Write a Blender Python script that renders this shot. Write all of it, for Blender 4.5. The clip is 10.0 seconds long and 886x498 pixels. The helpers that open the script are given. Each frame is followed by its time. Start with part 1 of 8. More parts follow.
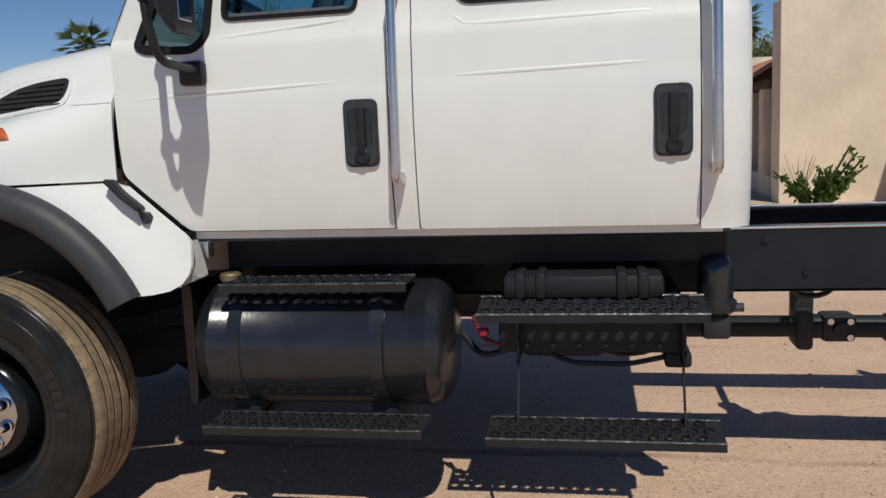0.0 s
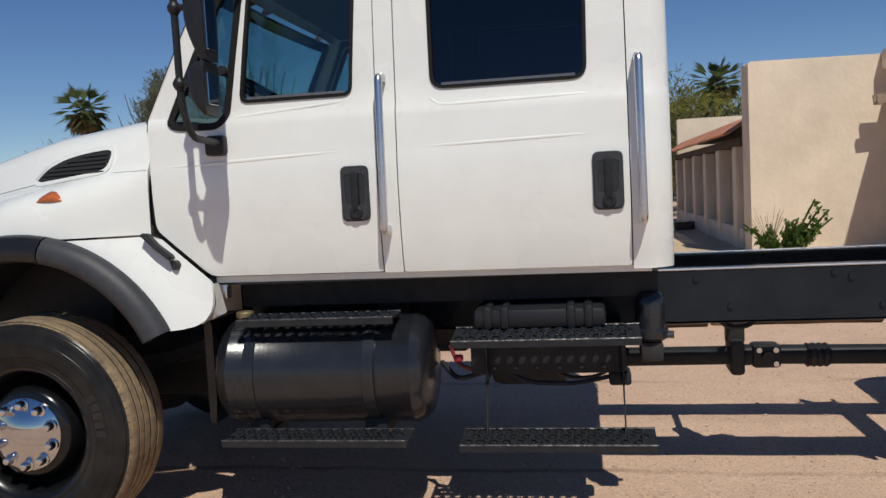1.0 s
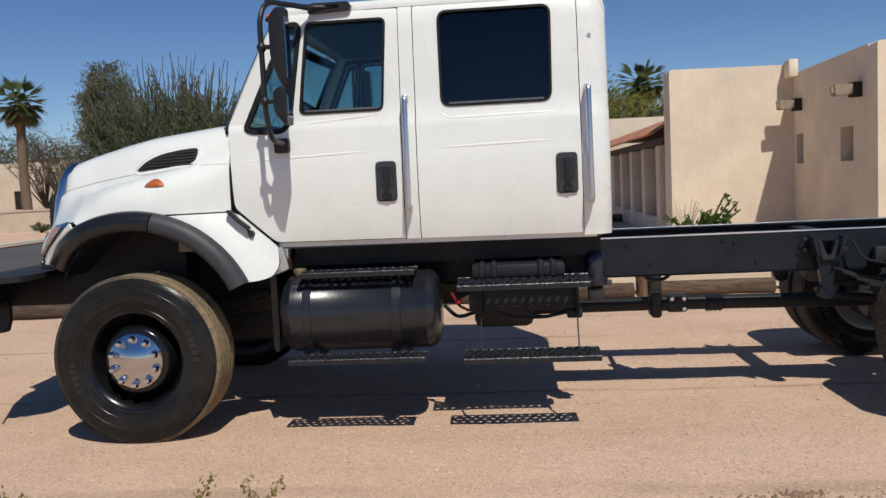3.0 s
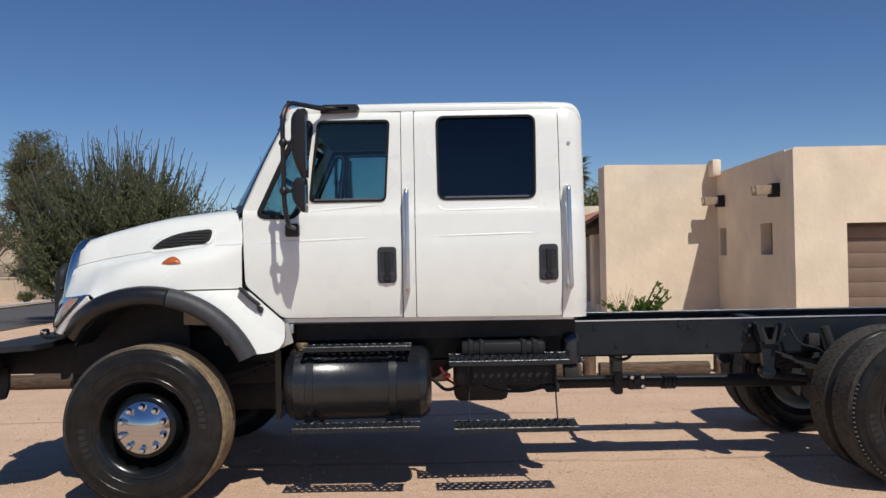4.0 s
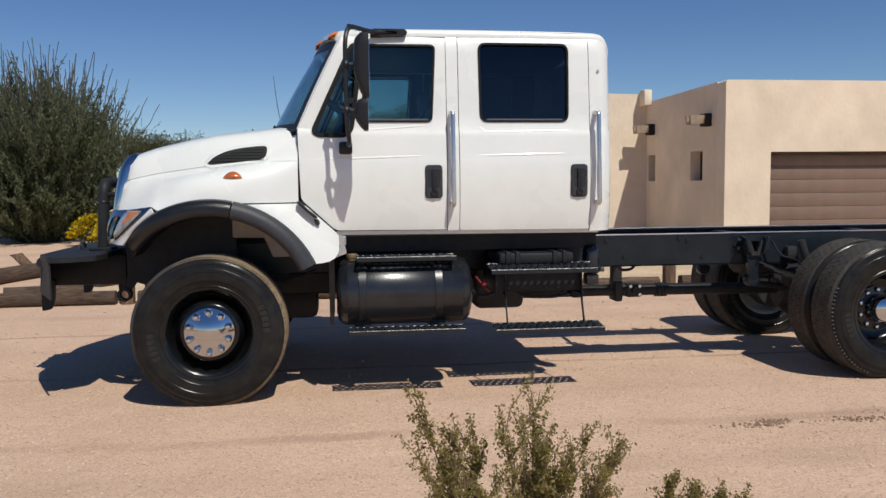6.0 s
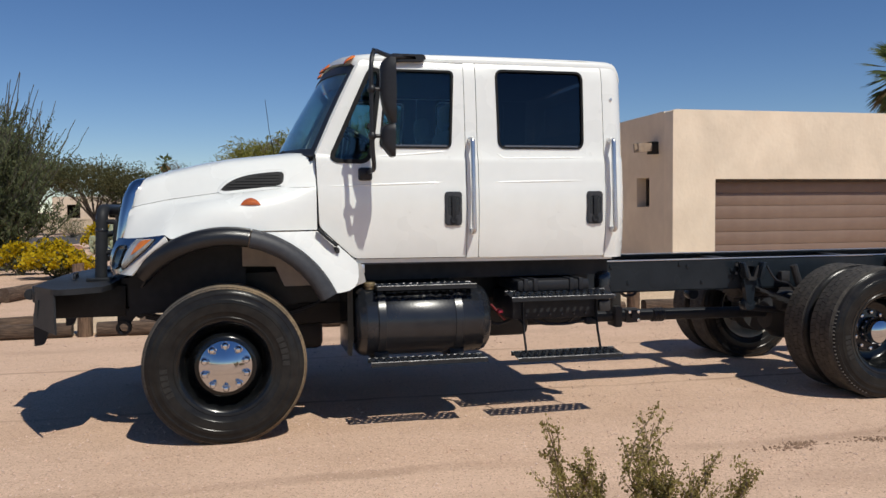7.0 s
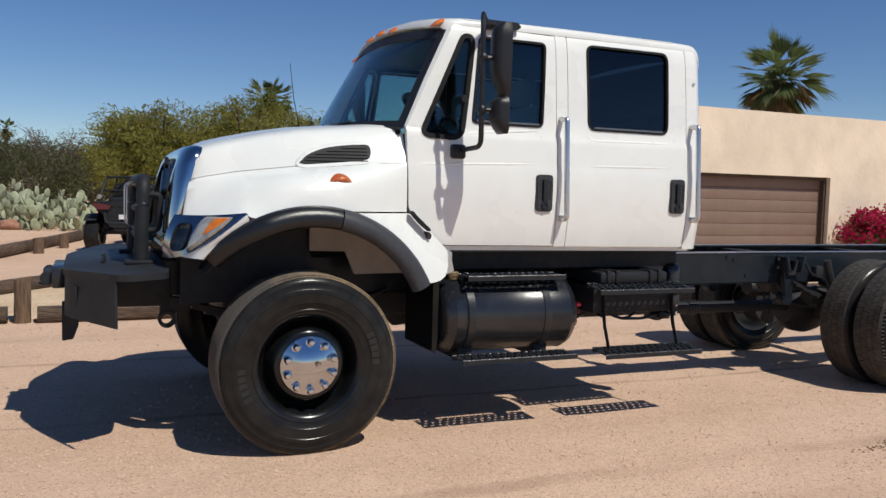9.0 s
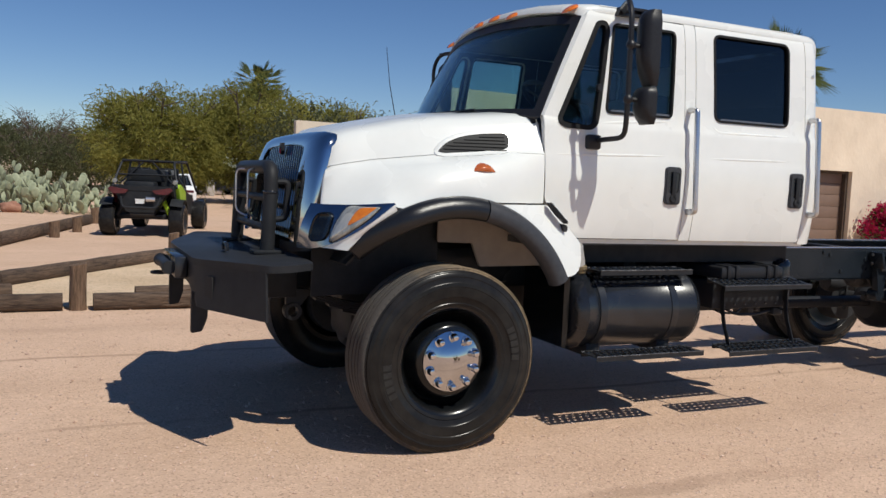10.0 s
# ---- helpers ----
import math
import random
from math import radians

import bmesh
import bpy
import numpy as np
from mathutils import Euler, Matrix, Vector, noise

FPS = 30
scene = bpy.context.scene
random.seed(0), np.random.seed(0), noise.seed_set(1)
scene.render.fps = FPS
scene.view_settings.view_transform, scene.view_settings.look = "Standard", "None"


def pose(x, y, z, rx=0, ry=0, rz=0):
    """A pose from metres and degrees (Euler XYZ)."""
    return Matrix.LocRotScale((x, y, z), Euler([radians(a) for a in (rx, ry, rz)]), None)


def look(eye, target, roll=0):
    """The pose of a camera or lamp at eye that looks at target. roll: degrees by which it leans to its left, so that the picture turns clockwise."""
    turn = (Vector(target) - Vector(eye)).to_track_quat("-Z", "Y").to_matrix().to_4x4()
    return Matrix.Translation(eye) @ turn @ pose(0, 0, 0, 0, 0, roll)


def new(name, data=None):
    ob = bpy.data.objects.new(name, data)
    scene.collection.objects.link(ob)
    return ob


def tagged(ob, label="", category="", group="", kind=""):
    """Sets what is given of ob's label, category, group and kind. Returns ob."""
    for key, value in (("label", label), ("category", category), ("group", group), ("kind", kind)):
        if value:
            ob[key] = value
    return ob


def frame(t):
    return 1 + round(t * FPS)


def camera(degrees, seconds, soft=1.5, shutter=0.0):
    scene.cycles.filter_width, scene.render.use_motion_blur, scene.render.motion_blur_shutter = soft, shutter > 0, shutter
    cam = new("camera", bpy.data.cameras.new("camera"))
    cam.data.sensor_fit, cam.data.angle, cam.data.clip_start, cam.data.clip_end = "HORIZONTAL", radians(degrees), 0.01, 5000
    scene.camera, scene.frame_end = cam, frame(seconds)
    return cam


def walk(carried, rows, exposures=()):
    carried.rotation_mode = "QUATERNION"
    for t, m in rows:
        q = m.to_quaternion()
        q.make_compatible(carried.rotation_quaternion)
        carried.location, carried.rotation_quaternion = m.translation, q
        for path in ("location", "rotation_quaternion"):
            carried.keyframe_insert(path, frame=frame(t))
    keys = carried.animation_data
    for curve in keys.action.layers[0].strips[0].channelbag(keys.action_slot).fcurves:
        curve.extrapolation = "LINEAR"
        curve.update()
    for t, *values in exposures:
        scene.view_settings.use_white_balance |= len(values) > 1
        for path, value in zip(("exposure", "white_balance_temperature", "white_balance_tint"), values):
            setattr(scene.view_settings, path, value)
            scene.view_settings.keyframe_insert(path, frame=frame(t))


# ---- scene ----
cam = camera(56.2, 10.0)
METRES, EYE, TILT, LEAN, TURN = 7.1, 1.465, 0.0, 0.0, 10.5
ROWS = [
    (0.0, 0.0, 0.0, 0.0, -0.35, -8.04, 2.48),
    (0.5, 0.0077, -0.0412, 0.0016, -1.02, -4.17, 2.89),
    (1.0, 0.0064, -0.0842, 0.001, -0.96, -4.14, 2.99),
    (1.5, -0.011, -0.1384, -0.0009, -3.56, -5.08, 3.72),
    (2.0, -0.0226, -0.1858, -0.0048, -3.41, -5.12, 3.83),
    (3.5, -0.0898, -0.3083, 0.0028, -8.42, -3.46, 1.7),
    (4.0, -0.1283, -0.3373, 0.0054, -10.91, 0.69, 1.09),
    (4.5, -0.1601, -0.3634, 0.0024, -11.19, 0.72, 1.18),
    (5.0, -0.1942, -0.3796, 0.0023, -14.99, -2.55, 0.02),
    (5.5, -0.2398, -0.3805, 0.0017, -17.22, -4.05, 0.55),
    (6.0, -0.2785, -0.3668, -0.0009, -18.06, -4.51, 0.52),
    (7.5, -0.4131, -0.287, 0.0019, -26.72, -2.06, 0.26),
    (8.0, -0.4536, -0.2494, 0.0016, -28.58, -2.13, -0.4),
    (8.5, -0.4879, -0.208, 0.0003, -31.76, -3.35, -0.75),
    (9.0, -0.5183, -0.1574, -0.0002, -33.73, -3.94, -1.51),
    (9.5, -0.5609, -0.1093, -0.0002, -34.19, -4.11, -2.14),
    (10.0, -0.6106, -0.0695, -0.0019, -35.1, -4.76, -2.33),
]
walk(cam, [(t, pose(2.30, -3.79, EYE, TILT, LEAN, TURN) @ pose(METRES * x, METRES * y, METRES * z, 90 + pitch, roll, yaw)) for t, x, y, z, yaw, pitch, roll in ROWS],
     exposures=[(0.0, -0.17), (1.0, -0.12), (2.0, -0.03), (3.5, 0.01), (8.0, 0.02), (9.0, 0.06), (10.0, 0.06)])

# ---- world, sun, light ----
SUN_DIR = Vector((0.115, -0.275, 0.43)).normalized()
world = bpy.data.worlds.new("world")
scene.world = world
world.use_nodes = True
wn = world.node_tree
wn.nodes.clear()
sky = wn.nodes.new("ShaderNodeTexSky")
sky.sky_type = "NISHITA"
sky.sun_disc = False
sky.sun_elevation = math.asin(SUN_DIR.z)
sky.sun_rotation = math.atan2(SUN_DIR.x, SUN_DIR.y)
sky.altitude, sky.air_density, sky.dust_density, sky.ozone_density = 2000, 1.0, 0.0, 3.0
bg = wn.nodes.new("ShaderNodeBackground")
bg.inputs["Strength"].default_value = 0.079
wo = wn.nodes.new("ShaderNodeOutputWorld")
hs = wn.nodes.new("ShaderNodeHueSaturation")
hs.inputs["Hue"].default_value = 0.507
hs.inputs["Saturation"].default_value = 1.18
wn.links.new(sky.outputs[0], hs.inputs["Color"])
wn.links.new(hs.outputs[0], bg.inputs[0])
wn.links.new(bg.outputs[0], wo.inputs[0])
sun_data = bpy.data.lights.new("sun", "SUN")
sun_data.energy, sun_data.angle, sun_data.color = 3.9, radians(0.53), (1.0, 0.965, 0.865)
sun = new("sun", sun_data)
sun.matrix_world = look(SUN_DIR * 60, (0, 0, 0))


# ---- materials ----
def mat(name, col, rough=0.5, metal=0.0, col2=None, scale=20.0, bump=0.0, bscale=60.0, coat=0.0, spec=0.5,
        rvar=0.12, big=0.0, bigscale=0.6, stretch=(1, 1, 1), contrast=(0.35, 0.65), obvar=0.0, emit=0.0):
    """A surface with colour grain at one scale, stains at a larger one, uneven gloss and fine relief."""
    m = bpy.data.materials.new(name)
    m.use_nodes = True
    nt = m.node_tree
    p = nt.nodes["Principled BSDF"]
    add, link = nt.nodes.new, nt.links.new
    tc = add("ShaderNodeTexCoord")
    mp = add("ShaderNodeMapping")
    mp.inputs["Scale"].default_value = stretch
    link(tc.outputs["Object"], mp.inputs[0])
    n1 = add("ShaderNodeTexNoise")
    n1.inputs["Scale"].default_value, n1.inputs["Detail"].default_value, n1.inputs["Roughness"].default_value = scale, 5, 0.6
    link(mp.outputs[0], n1.inputs["Vector"])
    ramp = add("ShaderNodeValToRGB")
    ramp.color_ramp.elements[0].position, ramp.color_ramp.elements[1].position = contrast
    ramp.color_ramp.elements[0].color = (*col, 1)
    ramp.color_ramp.elements[1].color = (*(col2 or tuple(min(1, c * 1.12) for c in col)), 1)
    link(n1.outputs["Fac"], ramp.inputs[0])
    out = ramp.outputs[0]
    n2 = add("ShaderNodeTexNoise")
    n2.inputs["Scale"].default_value, n2.inputs["Detail"].default_value = bigscale, 4
    link(tc.outputs["Object"], n2.inputs["Vector"])
    if big > 0:
        mr = add("ShaderNodeMapRange")
        mr.inputs["From Min"].default_value, mr.inputs["From Max"].default_value = 0.3, 0.7
        mr.inputs["To Min"].default_value, mr.inputs["To Max"].default_value = 1 - big, 1 + big
        link(n2.outputs["Fac"], mr.inputs["Value"])
        mul = add("ShaderNodeVectorMath")
        mul.operation = "MULTIPLY"
        link(out, mul.inputs[0])
        link(mr.outputs[0], mul.inputs[1])
        out = mul.outputs[0]
    if obvar > 0:
        oi = add("ShaderNodeObjectInfo")
        mo = add("ShaderNodeMapRange")
        mo.inputs["To Min"].default_value, mo.inputs["To Max"].default_value = 1 - obvar, 1 + obvar
        link(oi.outputs["Random"], mo.inputs["Value"])
        mu = add("ShaderNodeVectorMath")
        mu.operation = "MULTIPLY"
        link(out, mu.inputs[0])
        link(mo.outputs[0], mu.inputs[1])
        out = mu.outputs[0]
    link(out, p.inputs["Base Color"])
    rr = add("ShaderNodeMapRange")
    rr.inputs["From Min"].default_value, rr.inputs["From Max"].default_value = 0.3, 0.7
    rr.inputs["To Min"].default_value, rr.inputs["To Max"].default_value = max(0.02, rough - rvar * rough), min(1, rough + rvar * rough)
    link(n2.outputs["Fac"], rr.inputs["Value"])
    link(rr.outputs[0], p.inputs["Roughness"])
    p.inputs["Metallic"].default_value = metal
    p.inputs["Specular IOR Level"].default_value = spec
    p.inputs["Coat Weight"].default_value = coat
    p.inputs["Coat Roughness"].default_value = 0.06
    if bump > 0:
        n3 = add("ShaderNodeTexNoise")
        n3.inputs["Scale"].default_value, n3.inputs["Detail"].default_value = bscale, 6
        link(mp.outputs[0], n3.inputs["Vector"])
        b = add("ShaderNodeBump")
        b.inputs["Strength"].default_value, b.inputs["Distance"].default_value = bump, 0.02
        link(n3.outputs["Fac"], b.inputs["Height"])
        link(b.outputs[0], p.inputs["Normal"])
    if emit > 0:
        link(out, p.inputs["Emission Color"])
        p.inputs["Emission Strength"].default_value = emit
    return m


def glass(name, tint, gloss_rough=0.02, base=0.06):
    """A pane: tinted see-through, with mirror gloss that grows at grazing angles."""
    m = bpy.data.materials.new(name)
    m.use_nodes = True
    nt = m.node_tree
    nt.nodes.clear()
    add, link = nt.nodes.new, nt.links.new
    tr = add("ShaderNodeBsdfTransparent")
    tr.inputs[0].default_value = (*tint, 1)
    gl = add("ShaderNodeBsdfGlossy")
    gl.inputs["Color"].default_value = (0.86, 0.90, 0.90, 1)
    gl.inputs["Roughness"].default_value = gloss_rough
    fr = add("ShaderNodeLayerWeight")
    fr.inputs["Blend"].default_value = 0.5
    pw = add("ShaderNodeMath")
    pw.operation = "POWER"
    pw.inputs[1].default_value = 4.0
    link(fr.outputs["Facing"], pw.inputs[0])
    sc = add("ShaderNodeMath")
    sc.operation = "MULTIPLY_ADD"
    sc.inputs[1].default_value, sc.inputs[2].default_value = 0.9, base
    link(pw.outputs[0], sc.inputs[0])
    mx = add("ShaderNodeMixShader")
    out = add("ShaderNodeOutputMaterial")
    link(sc.outputs[0], mx.inputs[0])
    link(tr.outputs[0], mx.inputs[1])
    link(gl.outputs[0], mx.inputs[2])
    link(mx.outputs[0], out.inputs[0])
    return m


def leaf_mat(name, col, col2, scale=1.2, rough=0.6):
    """Leaves that let some light through and differ from clump to clump."""
    m = bpy.data.materials.new(name)
    m.use_nodes = True
    nt = m.node_tree
    p = nt.nodes["Principled BSDF"]
    add, link = nt.nodes.new, nt.links.new
    g = add("ShaderNodeNewGeometry")
    ramp = add("ShaderNodeValToRGB")
    ramp.color_ramp.elements[0].color, ramp.color_ramp.elements[1].color = (*col, 1), (*col2, 1)
    ramp.color_ramp.elements[0].position, ramp.color_ramp.elements[1].position = 0.22, 0.62
    tc = add("ShaderNodeTexCoord")
    n = add("ShaderNodeTexNoise")
    n.inputs["Scale"].default_value = scale
    link(tc.outputs["Object"], n.inputs["Vector"])
    n.inputs["Detail"].default_value = 4
    a = add("ShaderNodeMath")
    a.operation = "MULTIPLY_ADD"
    a.inputs[1].default_value = 0.6
    link(g.outputs["Random Per Island"], a.inputs[0])
    link(n.outputs["Fac"], a.inputs[2])
    h = add("ShaderNodeMath")
    h.operation = "MULTIPLY"
    h.inputs[1].default_value = 0.5
    link(a.outputs[0], h.inputs[0])
    link(h.outputs[0], ramp.inputs[0])
    link(ramp.outputs[0], p.inputs["Base Color"])
    p.inputs["Roughness"].default_value = rough
    p.inputs["Specular IOR Level"].default_value = 0.2
    t = add("ShaderNodeBsdfTranslucent")
    link(ramp.outputs[0], t.inputs[0])
    mx = add("ShaderNodeMixShader")
    mx.inputs[0].default_value = 0.5
    link(p.outputs[0], mx.inputs[1])
    link(t.outputs[0], mx.inputs[2])
    link(mx.outputs[0], nt.nodes["Material Output"].inputs[0])
    return m


M_WHITE = mat("white_paint", (0.745, 0.757, 0.728), 0.28, col2=(0.77, 0.782, 0.753), scale=6, coat=0.6, big=0.02, bigscale=1.5, bump=0.01, bscale=14)
M_BLACK = mat("black_paint", (0.011, 0.0128, 0.0165), 0.25, col2=(0.017, 0.019, 0.0235), scale=9, coat=0.18, bump=0.03, bscale=60, rvar=0.4)
M_SATIN = mat("satin_black", (0.0165, 0.0178, 0.0205), 0.48, col2=(0.023, 0.0245, 0.0275), scale=14, bump=0.05, bscale=120, rvar=0.3, spec=0.22)
M_RAIL = mat("chassis_black", (0.0105, 0.0150, 0.0205), 0.28, col2=(0.0155, 0.0205, 0.0270), scale=7, bump=0.03, bscale=60, rvar=0.4, spec=0.22)
M_GRIME = mat("grimy_black_steel", (0.030, 0.030, 0.032), 0.5, col2=(0.045, 0.041, 0.038), scale=9, bump=0.2, bscale=80, contrast=(0.5, 0.85), spec=0.25)
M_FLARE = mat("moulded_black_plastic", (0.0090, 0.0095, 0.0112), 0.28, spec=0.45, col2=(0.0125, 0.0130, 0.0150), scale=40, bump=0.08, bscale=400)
M_DARKSTEEL = mat("dark_bare_steel", (0.035, 0.036, 0.038), 0.36, metal=0.6, col2=(0.10, 0.10, 0.105), scale=30, bump=0.2, bscale=60)
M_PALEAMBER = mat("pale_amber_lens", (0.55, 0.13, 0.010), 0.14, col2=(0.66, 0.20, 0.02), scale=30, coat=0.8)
M_FLARE2 = mat("matte_grey_plastic", (0.034, 0.036, 0.042), 0.5, spec=0.3, col2=(0.044, 0.046, 0.052), scale=30, bump=0.08, bscale=400)
M_PLASTIC = mat("black_plastic", (0.0145, 0.0152, 0.0178), 0.40, spec=0.32, col2=(0.020, 0.0205, 0.0235), scale=60, bump=0.05, bscale=500)
M_SILLGLINT = mat("sill_glint_grey", (0.09, 0.095, 0.105), 0.22, col2=(0.12, 0.125, 0.135), scale=30, coat=0.5)
M_SEAL = mat("window_rubber", (0.010, 0.0105, 0.0115), 0.7, spec=0.15, col2=(0.014, 0.0145, 0.0155), scale=50, bump=0.05, bscale=300)
M_RUBBER = mat("tyre_rubber", (0.013, 0.013, 0.0135), 0.24, spec=0.17, col2=(0.021, 0.020, 0.019), scale=12, bump=0.04, bscale=150, big=0.2, bigscale=3)
M_TREADGREY = mat("worn_tread", (0.062, 0.058, 0.055), 0.8, col2=(0.105, 0.097, 0.09), scale=25, bump=0.3, bscale=120, big=0.2, bigscale=4)
M_TREADDARK = mat("drive_tread", (0.030, 0.027, 0.024), 0.8, col2=(0.062, 0.054, 0.045), scale=18, bump=0.3, bscale=120, big=0.3, bigscale=4)
M_DUSTRIM = mat("dusty_rim", (0.30, 0.29, 0.25), 0.7, col2=(0.46, 0.45, 0.39), scale=6, bump=0.1, bscale=60)
M_SCUFF = mat("scuffed_rubber", (0.11, 0.105, 0.098), 0.85, col2=(0.21, 0.20, 0.185), scale=30)
M_TREAD = mat("dusty_tread", (0.30, 0.215, 0.125), 0.9, col2=(0.17, 0.125, 0.080), scale=25, bump=0.4, bscale=120, big=0.25, bigscale=4)


def tan_on_one_half(m, other_half):
    """Keeps a tread's own tone on its +x half and blends to another, with a ragged edge."""
    nt = m.node_tree
    add, link = nt.nodes.new, nt.links.new
    p = nt.nodes["Principled BSDF"]
    dusty = p.inputs["Base Color"].links[0].from_socket
    tc, sep, noise = add("ShaderNodeTexCoord"), add("ShaderNodeSeparateXYZ"), add("ShaderNodeTexNoise")
    noise.inputs["Scale"].default_value, noise.inputs["Detail"].default_value = 9, 5
    link(tc.outputs["Object"], sep.inputs[0])
    link(tc.outputs["Object"], noise.inputs["Vector"])
    s1 = add("ShaderNodeMath")
    s1.operation = "MULTIPLY_ADD"
    s1.inputs[1].default_value = 0.5
    link(noise.outputs["Fac"], s1.inputs[0])
    link(sep.outputs["X"], s1.inputs[2])
    rng = add("ShaderNodeMapRange")
    rng.inputs["From Min"].default_value, rng.inputs["From Max"].default_value = 0.0, 0.4
    link(s1.outputs[0], rng.inputs["Value"])
    mix = add("ShaderNodeMix")
    mix.data_type = "RGBA"
    mix.inputs[6].default_value = (*other_half, 1)
    link(rng.outputs[0], mix.inputs[0])
    link(dusty, mix.inputs[7])
    link(mix.outputs[2], p.inputs["Base Color"])


tan_on_one_half(M_TREAD, (0.075, 0.067, 0.060))
M_CHROME = mat("chrome", (0.50, 0.51, 0.535), 0.05, metal=1.0, col2=(0.56, 0.57, 0.59), scale=5, rvar=0.6)
M_RIM = mat("glossy_rim_paint", (0.004, 0.0045, 0.005), 0.2, col2=(0.007, 0.008, 0.009), scale=9, coat=0.15, rvar=0.4, spec=0.35)
M_NUT = mat("dull_chrome", (0.60, 0.60, 0.62), 0.10, metal=1.0, col2=(0.68, 0.68, 0.70), scale=40, rvar=0.4)
M_MARKER = mat("dark_amber_lens", (0.40, 0.085, 0.018), 0.14, col2=(0.50, 0.13, 0.03), scale=30, coat=0.8)
M_STEEL = mat("polished_steel", (0.60, 0.60, 0.60), 0.33, metal=1.0, col2=(0.7, 0.7, 0.71), scale=30, rvar=0.4, stretch=(1, 1, 8))
M_BAR = mat("dark_chrome_bar", (0.36, 0.35, 0.34), 0.09, metal=1.0, col2=(0.44, 0.43, 0.42), scale=6, rvar=0.4)
M_SWEPT = mat("blue_grey_chrome", (0.30, 0.32, 0.36), 0.13, metal=1.0, col2=(0.35, 0.37, 0.41), scale=6, rvar=0.4)
M_AMBER = mat("amber_lens", (0.75, 0.16, 0.015), 0.12, col2=(0.85, 0.24, 0.03), scale=30, coat=0.8)
M_RED = mat("red_plastic", (0.30, 0.012, 0.03), 0.45, col2=(0.38, 0.02, 0.045), scale=30)
M_REDWIRE = mat("red_cable", (0.13, 0.010, 0.014), 0.5, scale=30)
M_LENSSHINE = mat("lens_highlight_silver", (0.50, 0.50, 0.46), 0.22, metal=0.5, col2=(0.62, 0.61, 0.55), scale=20, coat=0.6, stretch=(1, 6, 1))
M_LENS = mat("headlamp_lens", (0.20, 0.21, 0.20), 0.1, col2=(0.40, 0.41, 0.39), scale=14, coat=1.0, metal=0.25, stretch=(1, 6, 1))
M_GLASS = glass("tinted_glass", (0.62, 0.75, 0.75), base=0.055)
M_DARKGLASS = glass("privacy_glass", (0.22, 0.235, 0.25), base=0.055)
M_WINDGLASS = glass("windshield_glass", (0.78, 0.88, 0.86), base=0.03)
M_SEAT = mat("grey_vinyl", (0.10, 0.105, 0.11), 0.6, col2=(0.13, 0.135, 0.14), scale=40, bump=0.1, bscale=200)
M_CARD = mat("door_card_vinyl", (0.030, 0.033, 0.036), 0.6, col2=(0.042, 0.046, 0.050), scale=40, bump=0.1, bscale=300)
M_DASH = mat("dash_plastic", (0.05, 0.055, 0.055), 0.55, col2=(0.07, 0.075, 0.075), scale=50, bump=0.1, bscale=300)
M_BRASS = mat("tarnished_brass", (0.20, 0.15, 0.08), 0.5, metal=0.6, col2=(0.28, 0.22, 0.13), scale=25)
M_CREASESHADE = mat("crease_shade", (0.34, 0.34, 0.33), 0.5, scale=30)
M_PALE = mat("pale_fibreglass", (0.36, 0.31, 0.26), 0.8, col2=(0.42, 0.36, 0.30), scale=8, bump=0.1, bscale=60)
M_FENDTAB = mat("dull_galvanised", (0.36, 0.35, 0.33), 0.55, metal=0.3, col2=(0.45, 0.44, 0.42), scale=20)
# near-black that paints the shade inside the vent, grille and bumper slot
M_SHADOWGAP = mat("opening_shade", (0.012, 0.012, 0.012), 0.7, scale=30)
M_STUCCO = mat("peach_stucco", (0.70, 0.572, 0.438), 0.92, col2=(0.785, 0.655, 0.508), scale=2.2, bump=0.32, bscale=12, big=0.08, bigscale=0.9, stretch=(1.1, 1.1, 0.9), contrast=(0.3, 0.7))
M_MARK = mat("raised_rubber", (0.021, 0.0205, 0.020), 0.55, col2=(0.032, 0.031, 0.029), scale=40, spec=0.2)
M_SPOUT = mat("brown_spout", (0.26, 0.19, 0.14), 0.85, col2=(0.34, 0.26, 0.19), scale=8, bump=0.2, bscale=40)
M_GARAGE = mat("brown_door_paint", (0.19, 0.122, 0.09), 0.55, col2=(0.215, 0.142, 0.106), scale=3, bump=0.1, bscale=60, big=0.05)
M_TILE = mat("clay_tile", (0.42, 0.16, 0.09), 0.8, col2=(0.5, 0.22, 0.13), scale=5, bump=0.3, bscale=30, obvar=0.2)
M_WOODDARK = mat("dark_timber", (0.055, 0.036, 0.026), 0.8, col2=(0.09, 0.06, 0.04), scale=12, bump=0.2, bscale=40)
M_TIE = mat("weathered_timber", (0.045, 0.028, 0.019), 0.9, col2=(0.135, 0.088, 0.059), scale=6, bump=0.9, bscale=14, stretch=(1, 8, 8), big=0.25, bigscale=2, obvar=0.25)
M_POST = mat("weathered_post", (0.10, 0.058, 0.034), 0.9, col2=(0.24, 0.15, 0.094), scale=6, bump=0.9, bscale=14, stretch=(8, 8, 1), big=0.25, bigscale=2, obvar=0.25)
M_ASPHALT = mat("asphalt", (0.060, 0.055, 0.056), 0.9, col2=(0.095, 0.088, 0.088), scale=30, bump=0.3, bscale=90, big=0.15, bigscale=0.2)
M_CONCRETE = mat("kerb_concrete", (0.42, 0.38, 0.34), 0.9, col2=(0.5, 0.46, 0.42), scale=8, bump=0.2, bscale=40)
M_DARKIN = mat("dark_room", (0.02, 0.018, 0.016), 0.9, scale=4)
